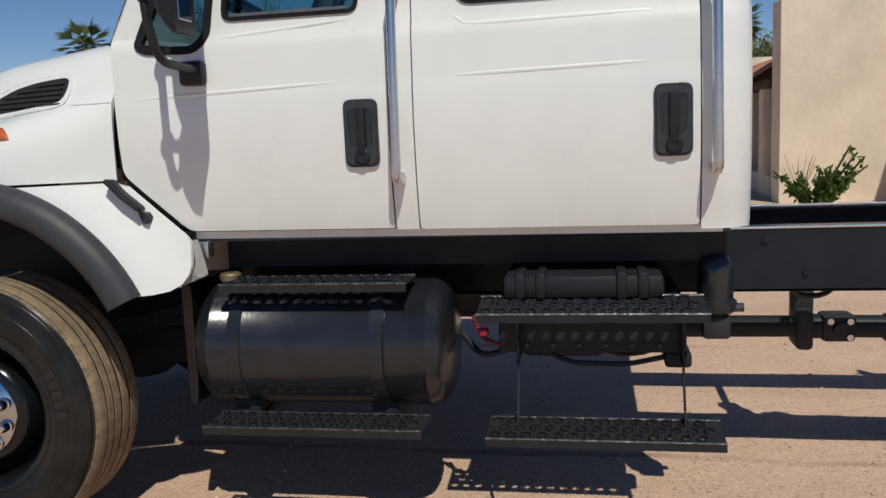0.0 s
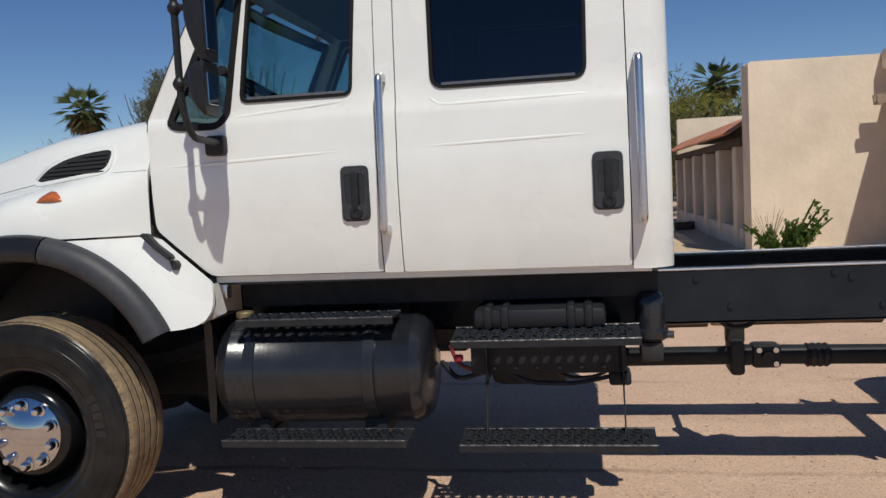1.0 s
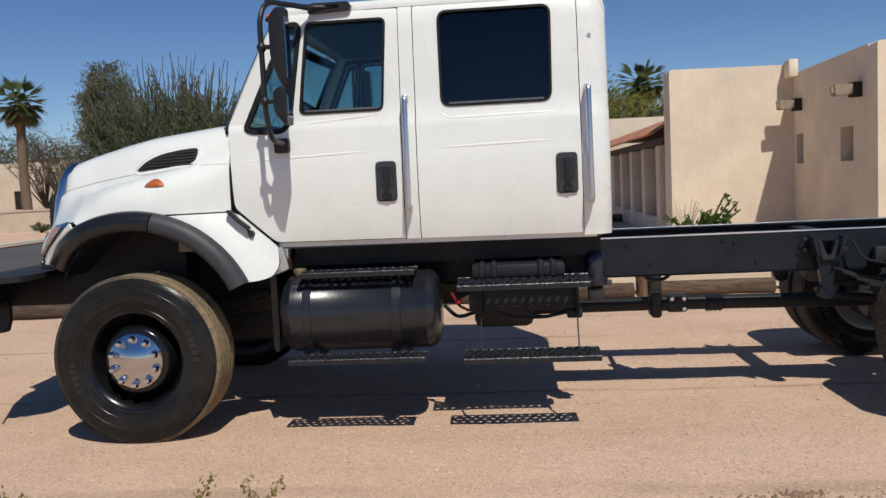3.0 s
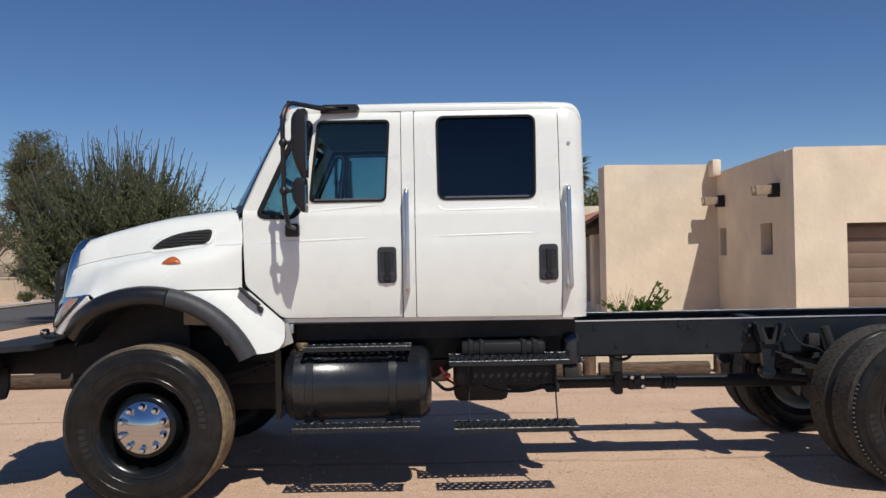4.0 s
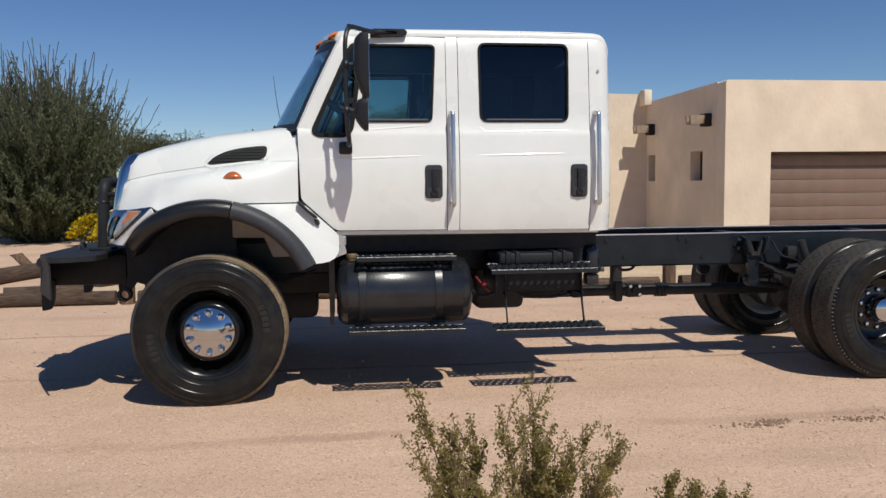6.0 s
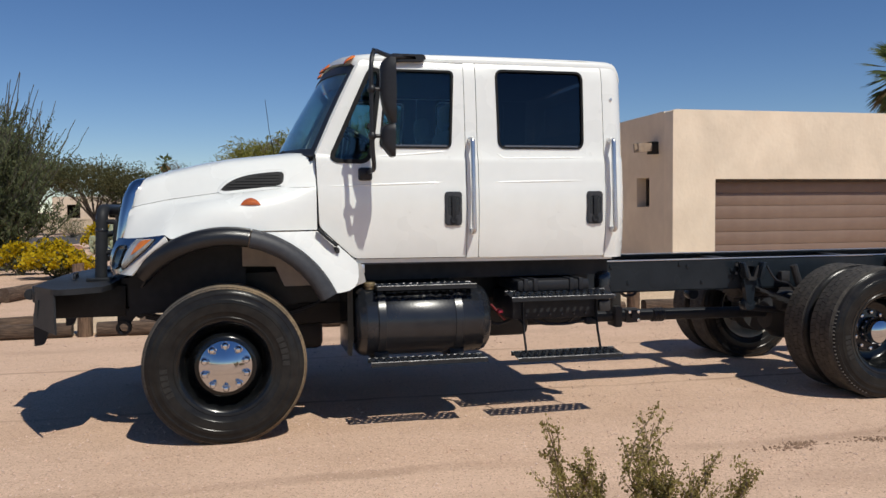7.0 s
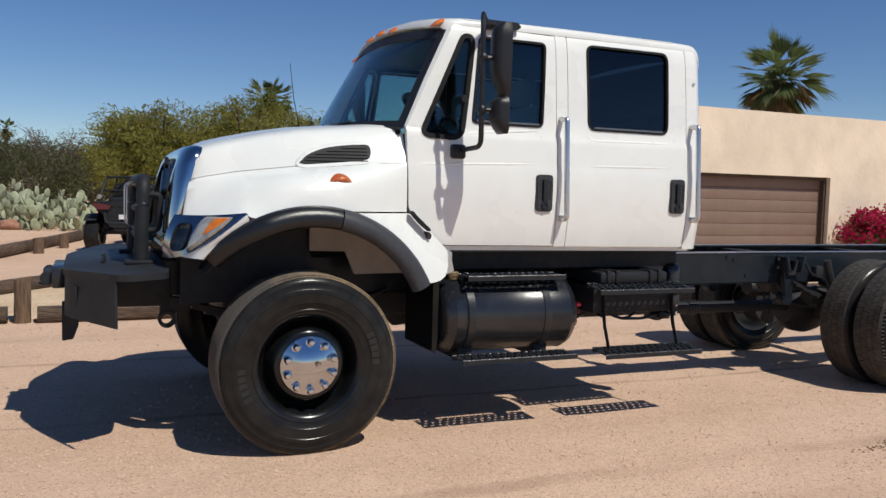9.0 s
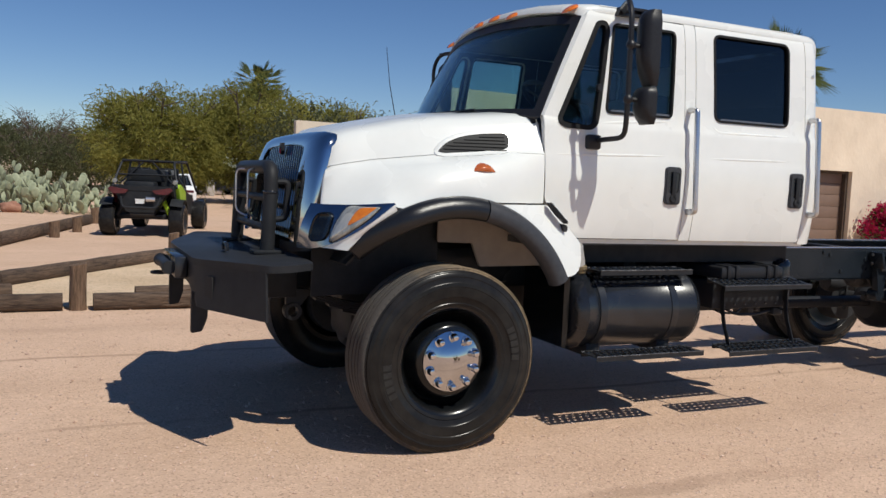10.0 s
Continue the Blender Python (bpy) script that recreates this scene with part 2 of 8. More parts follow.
M_BARK = mat("bark", (0.10, 0.075, 0.055), 0.95, col2=(0.17, 0.13, 0.10), scale=10, bump=0.8, bscale=30, stretch=(3, 3, 1))
M_PALMTRUNK = mat("palm_trunk", (0.13, 0.085, 0.055), 0.95, col2=(0.22, 0.15, 0.10), scale=14, bump=0.9, bscale=20, stretch=(1, 1, 4))
M_TWIG = mat("green_brown_twig", (0.055, 0.058, 0.038), 0.85, col2=(0.105, 0.098, 0.070), scale=20, bump=0.4, bscale=60)
M_LEAF_PALM = leaf_mat("palm_leaf", (0.055, 0.080, 0.028), (0.155, 0.185, 0.072), 1.0, 0.5)
M_LEAF_DEAD = leaf_mat("dry_palm_leaf", (0.16, 0.11, 0.055), (0.30, 0.22, 0.11), 1.0, 0.8)
M_LEAF_OCO = leaf_mat("shrub_leaf", (0.082, 0.104, 0.050), (0.195, 0.215, 0.108), 0.8)
M_LEAF_PALO = leaf_mat("palo_verde_leaf", (0.21, 0.205, 0.048), (0.41, 0.38, 0.10), 0.6)
M_LEAF_OLIVE = leaf_mat("olive_leaf", (0.098, 0.104, 0.048), (0.18, 0.185, 0.090), 0.6)
M_LEAF_MESQ = leaf_mat("mesquite_leaf", (0.112, 0.104, 0.044), (0.19, 0.17, 0.074), 0.6)
M_LEAF_GREY = leaf_mat("grey_green_leaf", (0.165, 0.168, 0.100), (0.29, 0.285, 0.170), 0.6)
M_LEAF_FERN = leaf_mat("bright_green_leaf", (0.045, 0.085, 0.015), (0.12, 0.19, 0.04), 3.0)
M_LEAF_CREO = leaf_mat("creosote_leaf", (0.205, 0.175, 0.050), (0.40, 0.325, 0.125), 6.0)
M_CREOTWIG = mat("pale_twig", (0.20, 0.14, 0.09), 0.9, col2=(0.30, 0.22, 0.15), scale=40)
M_YELLOW = leaf_mat("yellow_flower", (0.46, 0.33, 0.008), (0.72, 0.52, 0.02), 2.0)
M_MAGENTA = leaf_mat("magenta_flower", (0.32, 0.01, 0.05), (0.55, 0.03, 0.12), 2.0)
M_PEAR = mat("prickly_pear_skin", (0.27, 0.295, 0.185), 0.7, col2=(0.38, 0.405, 0.27), scale=5, bump=0.3, bscale=20, big=0.2, bigscale=2)


def ground_mat(name, a, b, dark, fine=110.0, tracks=()):
    """Crushed granite: grit, pale and dark grains, stains, and tyre tracks along x at the given y, width and depth of tone."""
    m = bpy.data.materials.new(name)
    m.use_nodes = True
    nt = m.node_tree
    p = nt.nodes["Principled BSDF"]
    add, link = nt.nodes.new, nt.links.new
    tc = add("ShaderNodeTexCoord")

    def noise_at(scale, detail=5, stretch=None):
        n = add("ShaderNodeTexNoise")
        n.inputs["Scale"].default_value, n.inputs["Detail"].default_value, n.inputs["Roughness"].default_value = scale, detail, 0.62
        if stretch:
            mp = add("ShaderNodeMapping")
            mp.inputs["Scale"].default_value = stretch
            link(tc.outputs["Object"], mp.inputs[0])
            link(mp.outputs[0], n.inputs["Vector"])
        else:
            link(tc.outputs["Object"], n.inputs["Vector"])
        return n.outputs["Fac"]

    def mix(fac, c1, c2):
        x = add("ShaderNodeMix")
        x.data_type = "RGBA"
        link(fac, x.inputs[0])
        for sock, c in ((x.inputs[6], c1), (x.inputs[7], c2)):
            if isinstance(c, tuple):
                sock.default_value = (*c, 1)
            else:
                link(c, sock)
        return x.outputs[2]

    def span(fac, lo, hi, top=1.0):
        r = add("ShaderNodeMapRange")
        r.inputs["From Min"].default_value, r.inputs["From Max"].default_value, r.inputs["To Max"].default_value = lo, hi, top
        link(fac, r.inputs["Value"])
        return r.outputs[0]

    col = mix(span(noise_at(1.1), 0.35, 0.65), a, b)
    col = mix(span(noise_at(0.35, 6, (0.35, 1.6, 1)), 0.5, 0.72, 0.55), col, dark)
    v = add("ShaderNodeTexVoronoi")
    v.inputs["Scale"].default_value = fine
    link(tc.outputs["Object"], v.inputs["Vector"])
    hue = add("ShaderNodeSeparateColor")
    link(v.outputs["Color"], hue.inputs[0])
    col = mix(span(hue.outputs[0], 0.80, 0.95, 0.40), col, tuple(min(1, c * 1.45 + 0.05) for c in a))
    col = mix(span(hue.outputs[1], 0.80, 0.95, 0.45), col, tuple(c * 0.45 for c in dark))
    col = mix(span(noise_at(28, 6), 0.55, 0.75, 0.35), col, dark)
    if tracks:
        sep = add("ShaderNodeSeparateXYZ")
        link(tc.outputs["Object"], sep.inputs[0])
        wander = add("ShaderNodeMath")
        wander.operation = "MULTIPLY_ADD"
        wander.inputs[1].default_value = 0.34
        link(noise_at(0.45, 3, (1, 0.1, 1)), wander.inputs[0])
        link(sep.outputs["Y"], wander.inputs[2])
        patchy = span(noise_at(1.3, 4, (0.5, 1.5, 1)), 0.36, 0.60)
        for y0, wide, tone in tracks:
            off = add("ShaderNodeMath")
            off.operation = "SUBTRACT"
            off.inputs[1].default_value = y0 + 0.17
            link(wander.outputs[0], off.inputs[0])
            dist = add("ShaderNodeMath")
            dist.operation = "ABSOLUTE"
            link(off.outputs[0], dist.inputs[0])
            band = add("ShaderNodeMapRange")
            band.inputs["From Min"].default_value, band.inputs["From Max"].default_value = wide * 0.35, wide
            band.inputs["To Min"].default_value, band.inputs["To Max"].default_value = tone, 0.0
            link(dist.outputs[0], band.inputs["Value"])
            worn = add("ShaderNodeMath")
            worn.operation = "MULTIPLY"
            link(band.outputs[0], worn.inputs[0])
            link(patchy, worn.inputs[1])
            col = mix(worn.outputs[0], col, tuple(c * 0.62 for c in dark))
    link(col, p.inputs["Base Color"])
    p.inputs["Roughness"].default_value = 0.95
    p.inputs["Specular IOR Level"].default_value = 0.2
    b1 = add("ShaderNodeBump")
    b1.inputs["Strength"].default_value, b1.inputs["Distance"].default_value = 0.7, 0.012
    link(noise_at(70, 8), b1.inputs["Height"])
    b2 = add("ShaderNodeBump")
    b2.inputs["Strength"].default_value, b2.inputs["Distance"].default_value = 0.35, 0.05
    link(noise_at(5, 4), b2.inputs["Height"])
    link(b1.outputs[0], b2.inputs["Normal"])
    link(b2.outputs[0], p.inputs["Normal"])
    return m


M_DRIVE = ground_mat("pink_granite", (0.565, 0.388, 0.278), (0.63, 0.438, 0.320), (0.46, 0.297, 0.200), tracks=((1.72, 0.045, 0.75), (-0.17, 0.040, 0.70), (-1.95, 0.10, 0.40), (-2.6, 0.22, 0.22), (0.85, 0.18, 0.2), (2.9, 0.25, 0.25)))
M_YARD = ground_mat("tan_gravel", (0.55, 0.405, 0.265), (0.65, 0.495, 0.345), (0.38, 0.27, 0.175), 55.0)
M_GRIT = mat("granite_grit", (0.50, 0.33, 0.245), 0.95, col2=(0.62, 0.46, 0.37), scale=3, obvar=0.2)


# ---- mesh helpers ----
ORIGIN = {}


def thing(name, loc, label, category, group="", kind=""):
    ob = new(name)
    ob.empty_display_size = 0.2
    ob.location = loc
    ORIGIN[ob.name] = Vector(loc)
    return tagged(ob, label, category, group, kind)


def finish(bm, m, angle=35, smooth=True):
    bmesh.ops.recalc_face_normals(bm, faces=bm.faces[:])
    me = bpy.data.meshes.new("mesh")
    bm.to_mesh(me)
    bm.free()
    me.materials.append(m)
    if smooth and len(me.polygons):
        me.polygons.foreach_set("use_smooth", [True] * len(me.polygons))
        me.set_sharp_from_angle(angle=radians(angle))
    return me


def place_mesh(name, me, parent=None):
    """Links a mesh that was made in world metres, with its origin at its own middle."""
    n = len(me.vertices)
    co = np.empty(n * 3)
    me.vertices.foreach_get("co", co)
    co = co.reshape(-1, 3)
    c = (co.min(0) + co.max(0)) / 2
    if parent is None:
        c[2] = co[:, 2].min()
    co -= c
    me.vertices.foreach_set("co", co.ravel())
    me.update()
    ob = new(name, me)
    ORIGIN[ob.name] = Vector(c)
    if parent:
        ob.parent = parent
        ob.location = Vector(c) - ORIGIN[parent.name]
    else:
        ob.location = c
    return ob


def part(name, bm, m, parent, label="", angle=35, smooth=True):
    ob = place_mesh(name, finish(bm, m, angle, smooth), parent)
    return tagged(ob, label)


def solo(name, bm, m, label, category, group="", kind="", angle=35, smooth=True):
    """A thing of one mesh."""
    ob = place_mesh(name, finish(bm, m, angle, smooth))
    return tagged(ob, label, category, group, kind)


def box(x0, x1, y0, y1, z0, z1, bev=0.0, seg=2, bm=None):
    bm = bm or bmesh.new()
    vs = [bm.verts.new((x, y, z)) for x in (x0, x1) for y in (y0, y1) for z in (z0, z1)]
    fs = [bm.faces.new([vs[i] for i in q]) for q in ((0, 1, 3, 2), (4, 6, 7, 5), (0, 4, 5, 1), (2, 3, 7, 6), (0, 2, 6, 4), (1, 5, 7, 3))]
    if bev > 0:
        es = list({e for f in fs for e in f.edges})
        bmesh.ops.bevel(bm, geom=es, offset=bev, segments=seg, affect="EDGES", profile=0.5)
    return bm


def frame_of(d):
    d = d.normalized()
    u = d.cross(Vector((0, 0, 1)) if abs(d.z) < 0.9 else Vector((0, 1, 0))).normalized()
    return u, d.cross(u).normalized()


def tube(pts, r, seg=10, bm=None, cap=True, r_end=None):
    """A round bar along a line of points."""
    bm = bm or bmesh.new()
    pts = [Vector(p) for p in pts]
    rings = []
    u = None
    for i, p in enumerate(pts):
        d = (pts[min(i + 1, len(pts) - 1)] - pts[max(i - 1, 0)])
        if u is None:
            u, v = frame_of(d)
        else:
            dn = d.normalized()
            u = (u - dn * u.dot(dn)).normalized()
            v = dn.cross(u).normalized()
        rad = r if r_end is None else r + (r_end - r) * i / max(1, len(pts) - 1)
        rings.append([bm.verts.new(p + (u * math.cos(a) + v * math.sin(a)) * rad) for a in (2 * math.pi * k / seg for k in range(seg))])
    for a, b in zip(rings, rings[1:]):
        for k in range(seg):
            bm.faces.new((a[k], a[(k + 1) % seg], b[(k + 1) % seg], b[k]))
    if cap:
        bm.faces.new(rings[0][::-1])
        bm.faces.new(rings[-1])
    return bm


def bend(pts, r=0.05, n=4):
    """Rounds the corners of a line of points."""
    pts = [Vector(p) for p in pts]
    out = [pts[0]]
    for a, b, c in zip(pts, pts[1:], pts[2:]):
        p, q = b + (a - b).normalized() * min(r, (a - b).length / 2), b + (c - b).normalized() * min(r, (c - b).length / 2)
        for k in range(n + 1):
            t = k / n
            out.append(p * (1 - t) ** 2 + b * 2 * t * (1 - t) + q * t * t)
    return out + [pts[-1]]


def lathe(profile, centre, axis="y", seg=48, bm=None, close=False):
    """Turns (radius, along) pairs round an axis through centre."""
    bm = bm or bmesh.new()
    c = Vector(centre)
    rings = []
    for r, a in profile:
        ring = []
        if r < 1e-5:
            off = {"y": (0, a, 0), "x": (a, 0, 0), "z": (0, 0, a)}[axis]
            ring = [bm.verts.new(c + Vector(off))]
        else:
            for k in range(seg):
                w = 2 * math.pi * k / seg
                off = {"y": (r * math.cos(w), a, r * math.sin(w)), "x": (a, r * math.cos(w), r * math.sin(w)), "z": (r * math.cos(w), r * math.sin(w), a)}[axis]
                ring.append(bm.verts.new(c + Vector(off)))
        rings.append(ring)
    pairs = list(zip(rings, rings[1:])) + ([(rings[-1], rings[0])] if close else [])
    for a, b in pairs:
        for k in range(seg):
            k2 = (k + 1) % seg
            if len(a) == 1 and len(b) > 1:
                bm.faces.new((a[0], b[k2], b[k]))
            elif len(b) == 1 and len(a) > 1:
                bm.faces.new((a[k], a[k2], b[0]))
            elif len(a) > 1:
                bm.faces.new((a[k], a[k2], b[k2], b[k]))
    return bm


def rounded(pts, r, n=4):
    """A closed 2D outline with rounded corners; r may be a number or one for each corner."""
    out = []
    m = len(pts)
    for i in range(m):
        a, b, c = (Vector(pts[j % m]).to_2d() for j in (i - 1, i, i + 1))
        rad = r[i] if isinstance(r, (list, tuple)) else r
        if rad <= 0:
            out.append(tuple(b))
            continue
        p = b + (a - b).normalized() * min(rad, (a - b).length * 0.49)
        q = b + (c - b).normalized() * min(rad, (c - b).length * 0.49)
        for k in range(n + 1):
            t = k / n
            out.append(tuple(p * (1 - t) ** 2 + b * 2 * t * (1 - t) + q * t * t))
    return out


def slab(outline, holes=(), thick=0.03, plane="xz", at=0.0, cuts=(), warp=None, bm=None):
    """A plate cut from a 2D outline with holes; cuts: heights at which it is divided, warp: how it is then bent."""
    from mathutils.geometry import tessellate_polygon
    bm = bm or bmesh.new()
    first = len(bm.verts)
    loops = [list(outline)] + [list(h) for h in holes]
    flat = [p for lp in loops for p in lp]
    tris = tessellate_polygon([[Vector((p[0], p[1], 0)) for p in lp] for lp in loops])

    def put(p, d):
        return {"xz": (p[0], at + d, p[1]), "xy": (p[0], p[1], at + d), "yz": (at + d, p[0], p[1])}[plane]

    va = [bm.verts.new(put(p, 0)) for p in flat]
    vb = [bm.verts.new(put(p, thick)) for p in flat]
    for t in tris:
        if len(set(t)) == 3:
            bm.faces.new([va[i] for i in t])
            bm.faces.new([vb[i] for i in reversed(t)])
    k = 0
    for lp in loops:
        n = len(lp)
        for i in range(n):
            a, b = k + i, k + (i + 1) % n
            bm.faces.new((va[a], va[b], vb[b], vb[a]))
        k += n
    if cuts:
        for axis, value in cuts:
            co, no = [0, 0, 0], [0, 0, 0]
            co[axis], no[axis] = value, 1
            bmesh.ops.bisect_plane(bm, geom=bm.verts[:] + bm.edges[:] + bm.faces[:], plane_co=co, plane_no=no, dist=1e-5)
    if warp:
        for v in bm.verts:
            v.co = Vector(warp(v.co))
    return bm


def loft(sections, bm=None, closed=False, caps=False):
    """Skin over rows of points, all of the same number."""
    bm = bm or bmesh.new()
    rows = [[bm.verts.new(p) for p in s] for s in sections]
    n = len(rows[0])
    for a, b in zip(rows, rows[1:]):
        for k in range(n if closed else n - 1):
            k2 = (k + 1) % n
            try:
                bm.faces.new((a[k], a[k2], b[k2], b[k]))
            except ValueError:
                pass
    if caps:
        bm.faces.new(rows[0][::-1])
        bm.faces.new(rows[-1])
    return bm


def thicken(bm, d):
    bmesh.ops.recalc_face_normals(bm, faces=bm.faces[:])
    bmesh.ops.solidify(bm, geom=bm.faces[:], thickness=d)
    return bm


def mirror_y(bm):
    for v in bm.verts:
        v.co.y = -v.co.y
    bmesh.ops.reverse_faces(bm, faces=bm.faces[:])
    return bm


def lerp_table(table, x):
    xs = [r[0] for r in table]
    return [float(np.interp(x, xs, [r[i] for r in table])) for i in range(1, len(table[0]))]

M_CARWHITE = mat("white_car_paint", (0.78, 0.79, 0.79), 0.2, col2=(0.82, 0.83, 0.83), scale=3, coat=0.8)
M_CARBLUE = mat("dark_blue_car_paint", (0.012, 0.02, 0.05), 0.2, col2=(0.018, 0.028, 0.065), scale=3, coat=0.8)
M_MAROON = mat("dark_red_panel", (0.075, 0.008, 0.012), 0.3, col2=(0.10, 0.012, 0.016), scale=6, coat=0.5)
M_LIME = mat("lime_green_panel", (0.36, 0.58, 0.015), 0.35, col2=(0.42, 0.64, 0.03), scale=6, coat=0.4)
M_ROOFTILE = mat("far_roof_tile", (0.33, 0.17, 0.11), 0.9, col2=(0.42, 0.24, 0.16), scale=3, bump=0.5, bscale=8)
M_FARWALL = mat("far_stucco", (0.56, 0.46, 0.35), 0.95, col2=(0.62, 0.52, 0.41), scale=1.5, bump=0.3, bscale=5, big=0.08)
M_ROCK = mat("red_rock", (0.25, 0.11, 0.075), 0.95, col2=(0.36, 0.19, 0.13), scale=6, bump=0.8, bscale=10)
M_PLATE = mat("plate_white", (0.7, 0.7, 0.68), 0.4, scale=20)


# ---- ground ----
def ground_sheet():
    """One sheet to the horizon, finer near the truck."""
    xs = [-2500, -600, -150, -60, -30] + [-14 + 0.25 * i for i in range(113)] + [30, 60, 150, 600, 2500]
    ys = [-2500, -600, -150, -40] + [-12 + 0.25 * i for i in range(101)] + [18, 26, 40, 80, 200, 600, 2500]
    bm = bmesh.new()
    rows = []
    for y in ys:
        row = []
        for x in xs:
            near = 1.0 if (-13 < x < 13 and -11 < y < 12) else 0.0
            h = near * (0.010 * noise.noise((x * 0.9, y * 1.2, 3)) + 0.006 * noise.noise((x * 3.1, y * 3.1, 7)))
            row.append(bm.verts.new((x, y, h)))
        rows.append(row)
    for a, b in zip(rows, rows[1:]):
        for i in range(len(xs) - 1):
            bm.faces.new((a[i], a[i + 1], b[i + 1], b[i]))
    return solo("ground", bm, M_DRIVE, "pinkish crushed granite ground with faint tyre tracks", "ground", kind="structure", angle=180)


ground_sheet()


def flat_area(name, outline, z, m, label, category):
    """A thin bed of another material, lying on the ground."""
    return solo(name, slab(outline, (), 0.03, "xy", z - 0.03), m, label, category, kind="structure", smooth=False)


flat_area("gravel_bed", [(-7.9, 4.05), (0.9, 4.05), (3.4, 15.0), (0.9, 12.0), (-0.25, 8.8), (-1.25, 7.5), (-2.6, 5.7), (-7.9, 4.9)], 0.022, M_YARD, "tan gravel bed behind the timber edging", "gravel")
flat_area("gravel_yard", [(1.15, 4.05), (26, 4.05), (26, 30), (6.5, 30), (3.6, 15.0)], 0.024, M_YARD, "tan gravel yard in front of the stucco house", "gravel")
flat_area("road", [(-7.6, -60), (-8.4, 13), (-8.7, 21), (-7.6, 34), (-3, 46), (8, 56), (60, 75), (60, 84), (4, 64), (-7, 56), (-12.2, 44), (-14.0, 32), (-13.6, 20), (-13.0, 5), (-12.4, -60)], 0.02, M_ASPHALT, "grey asphalt residential road", "road")
flat_area("kerb_strip", [(-12.42, -60), (-13.02, 5), (-13.62, 20), (-14.02, 32), (-12.25, 44), (-12.85, 44), (-14.6, 32), (-14.2, 20), (-13.6, 5), (-13.0, -60)], 0.12, M_CONCRETE, "pale concrete kerb along the road", "kerb")


# ---- house ----
def house():
    h = thing("house", (9, 9, 0), "flat-roofed peach stucco desert house with a garage", "house", kind="structure")
    soft = 0.05
    # garage front wall with the door opening
    gx0, gx1, gtop = 8.56, 13.16, 1.97
    part("wall", slab(rounded([(7.70, -0.1), (gx0, -0.1), (gx0, gtop), (gx1, gtop), (gx1, -0.1), (24, -0.1), (24, 3.23), (7.70, 3.23)], [0, 0, 0.02, 0.02, 0, 0, 0, 0.06]), (), 0.32, "xz", 7.22), M_STUCCO, h, "sunlit stucco front wall with a soft parapet edge")
    # side wall in the shade, with two small openings
    w1, w2 = (8.12, 8.65), (10.42, 10.80)
    holes = [[(a, 1.47), (b, 1.47), (b, 2.03), (a, 2.03)] for a, b in (w1, w2)]
    part("wall", slab(rounded([(7.54, -0.1), (10.945, -0.1), (10.945, 3.19), (7.54, 3.23)], [0, 0, 0, 0.05]), holes, 0.34, "yz", 7.70), M_STUCCO, h, "shaded stucco side wall")
    # projecting block
    part("wall", slab(rounded([(5.36, -0.1), (7.72, -0.1), (7.72, 3.37), (5.36, 3.40)], [0, 0, 0.02, 0.06]), (), 0.35, "xz", 10.95), M_STUCCO, h, "sunlit stucco wall of the projecting room")
    part("wall", slab([(11.30, -0.1), (11.62, -0.1), (11.62, 3.39), (11.30, 3.39)], (), 0.34, "yz", 5.362), M_STUCCO, h)
    part("parapet_pier", box(7.52, 7.697, 10.62, 10.947, 3.10, 3.44, 0.03), M_STUCCO, h, "short stucco pier at the roof corner")
    part("roof", box(7.72, 24, 7.56, 24, 2.86, 2.98), M_CONCRETE, h)
    part("roof", box(5.71, 7.69, 11.31, 12.19, 2.90, 3.05), M_CONCRETE, h)
    part("wall", box(23.7, 24.0, 7.55, 24, -0.1, 3.2), M_STUCCO, h)
    for a, b in (w1, w2):
        w = part("window", box(7.93, 7.95, a + 0.003, b - 0.003, 1.473, 2.027), M_DARKGLASS, h, "small deep-set dark window")
        part("window_frame", slab([(a, 1.47), (b, 1.47), (b, 2.03), (a, 2.03)], [[(a + 0.03, 1.50), (b - 0.03, 1.50), (b - 0.03, 2.00), (a + 0.03, 2.00)]], 0.04, "yz", 7.90), M_WOODDARK, w)
    part("wall", box(8.2, 8.3, 7.8, 10.9, 0.0, 2.8), M_DARKIN, h, "dark room wall")
    # brown roof drain spouts, each with a dark block added at the wall
    for y0 in (7.75, 10.45):
        side = rounded([(7.30, 2.49), (7.56, 2.51), (7.56, 2.66), (7.28, 2.66)], 0.02)
        sp = slab(side, (), 0.05, "xz", y0)
        slab(side, (), 0.05, "xz", y0 + 0.17, bm=sp)
        box(7.31, 7.55, y0 + 0.05, y0 + 0.17, 2.51, 2.55, bm=sp)
        spout = part("drain_spout", sp, M_SPOUT, h, "brown roof drain spout")
        part("collar", box(7.56, 7.71, y0 + 0.01, y0 + 0.21, 2.46, 2.69, 0.008), M_DARKIN, spout, "dark block added where the spout meets the wall")
    # garage door: recessed, panelled sections
    d = part("garage_door", box(gx0 - 0.1, gx1 + 0.1, 7.445, 7.50, -0.05, 2.05), M_GARAGE, h, "closed brown sectional garage door")
    rows = 8
    for i in range(rows):
        z0, dz = 0.01, (gtop - 0.02) / rows
        part("panel", box(gx0 + 0.004, gx1 - 0.004, 7.418 - 0.003 * (i % 2), 7.446, z0 + i * dz + 0.002, z0 + (i + 1) * dz - 0.003, 0.005, 2), M_GARAGE, d)
    jamb = slab([(gx0, -0.05), (gx0, gtop), (gx1, gtop), (gx1, -0.05), (gx1 - 0.07, -0.05), (gx1 - 0.07, gtop - 0.06), (gx0 + 0.03, gtop - 0.06), (gx0 + 0.03, -0.05)], (), 0.10, "xz", 7.315)
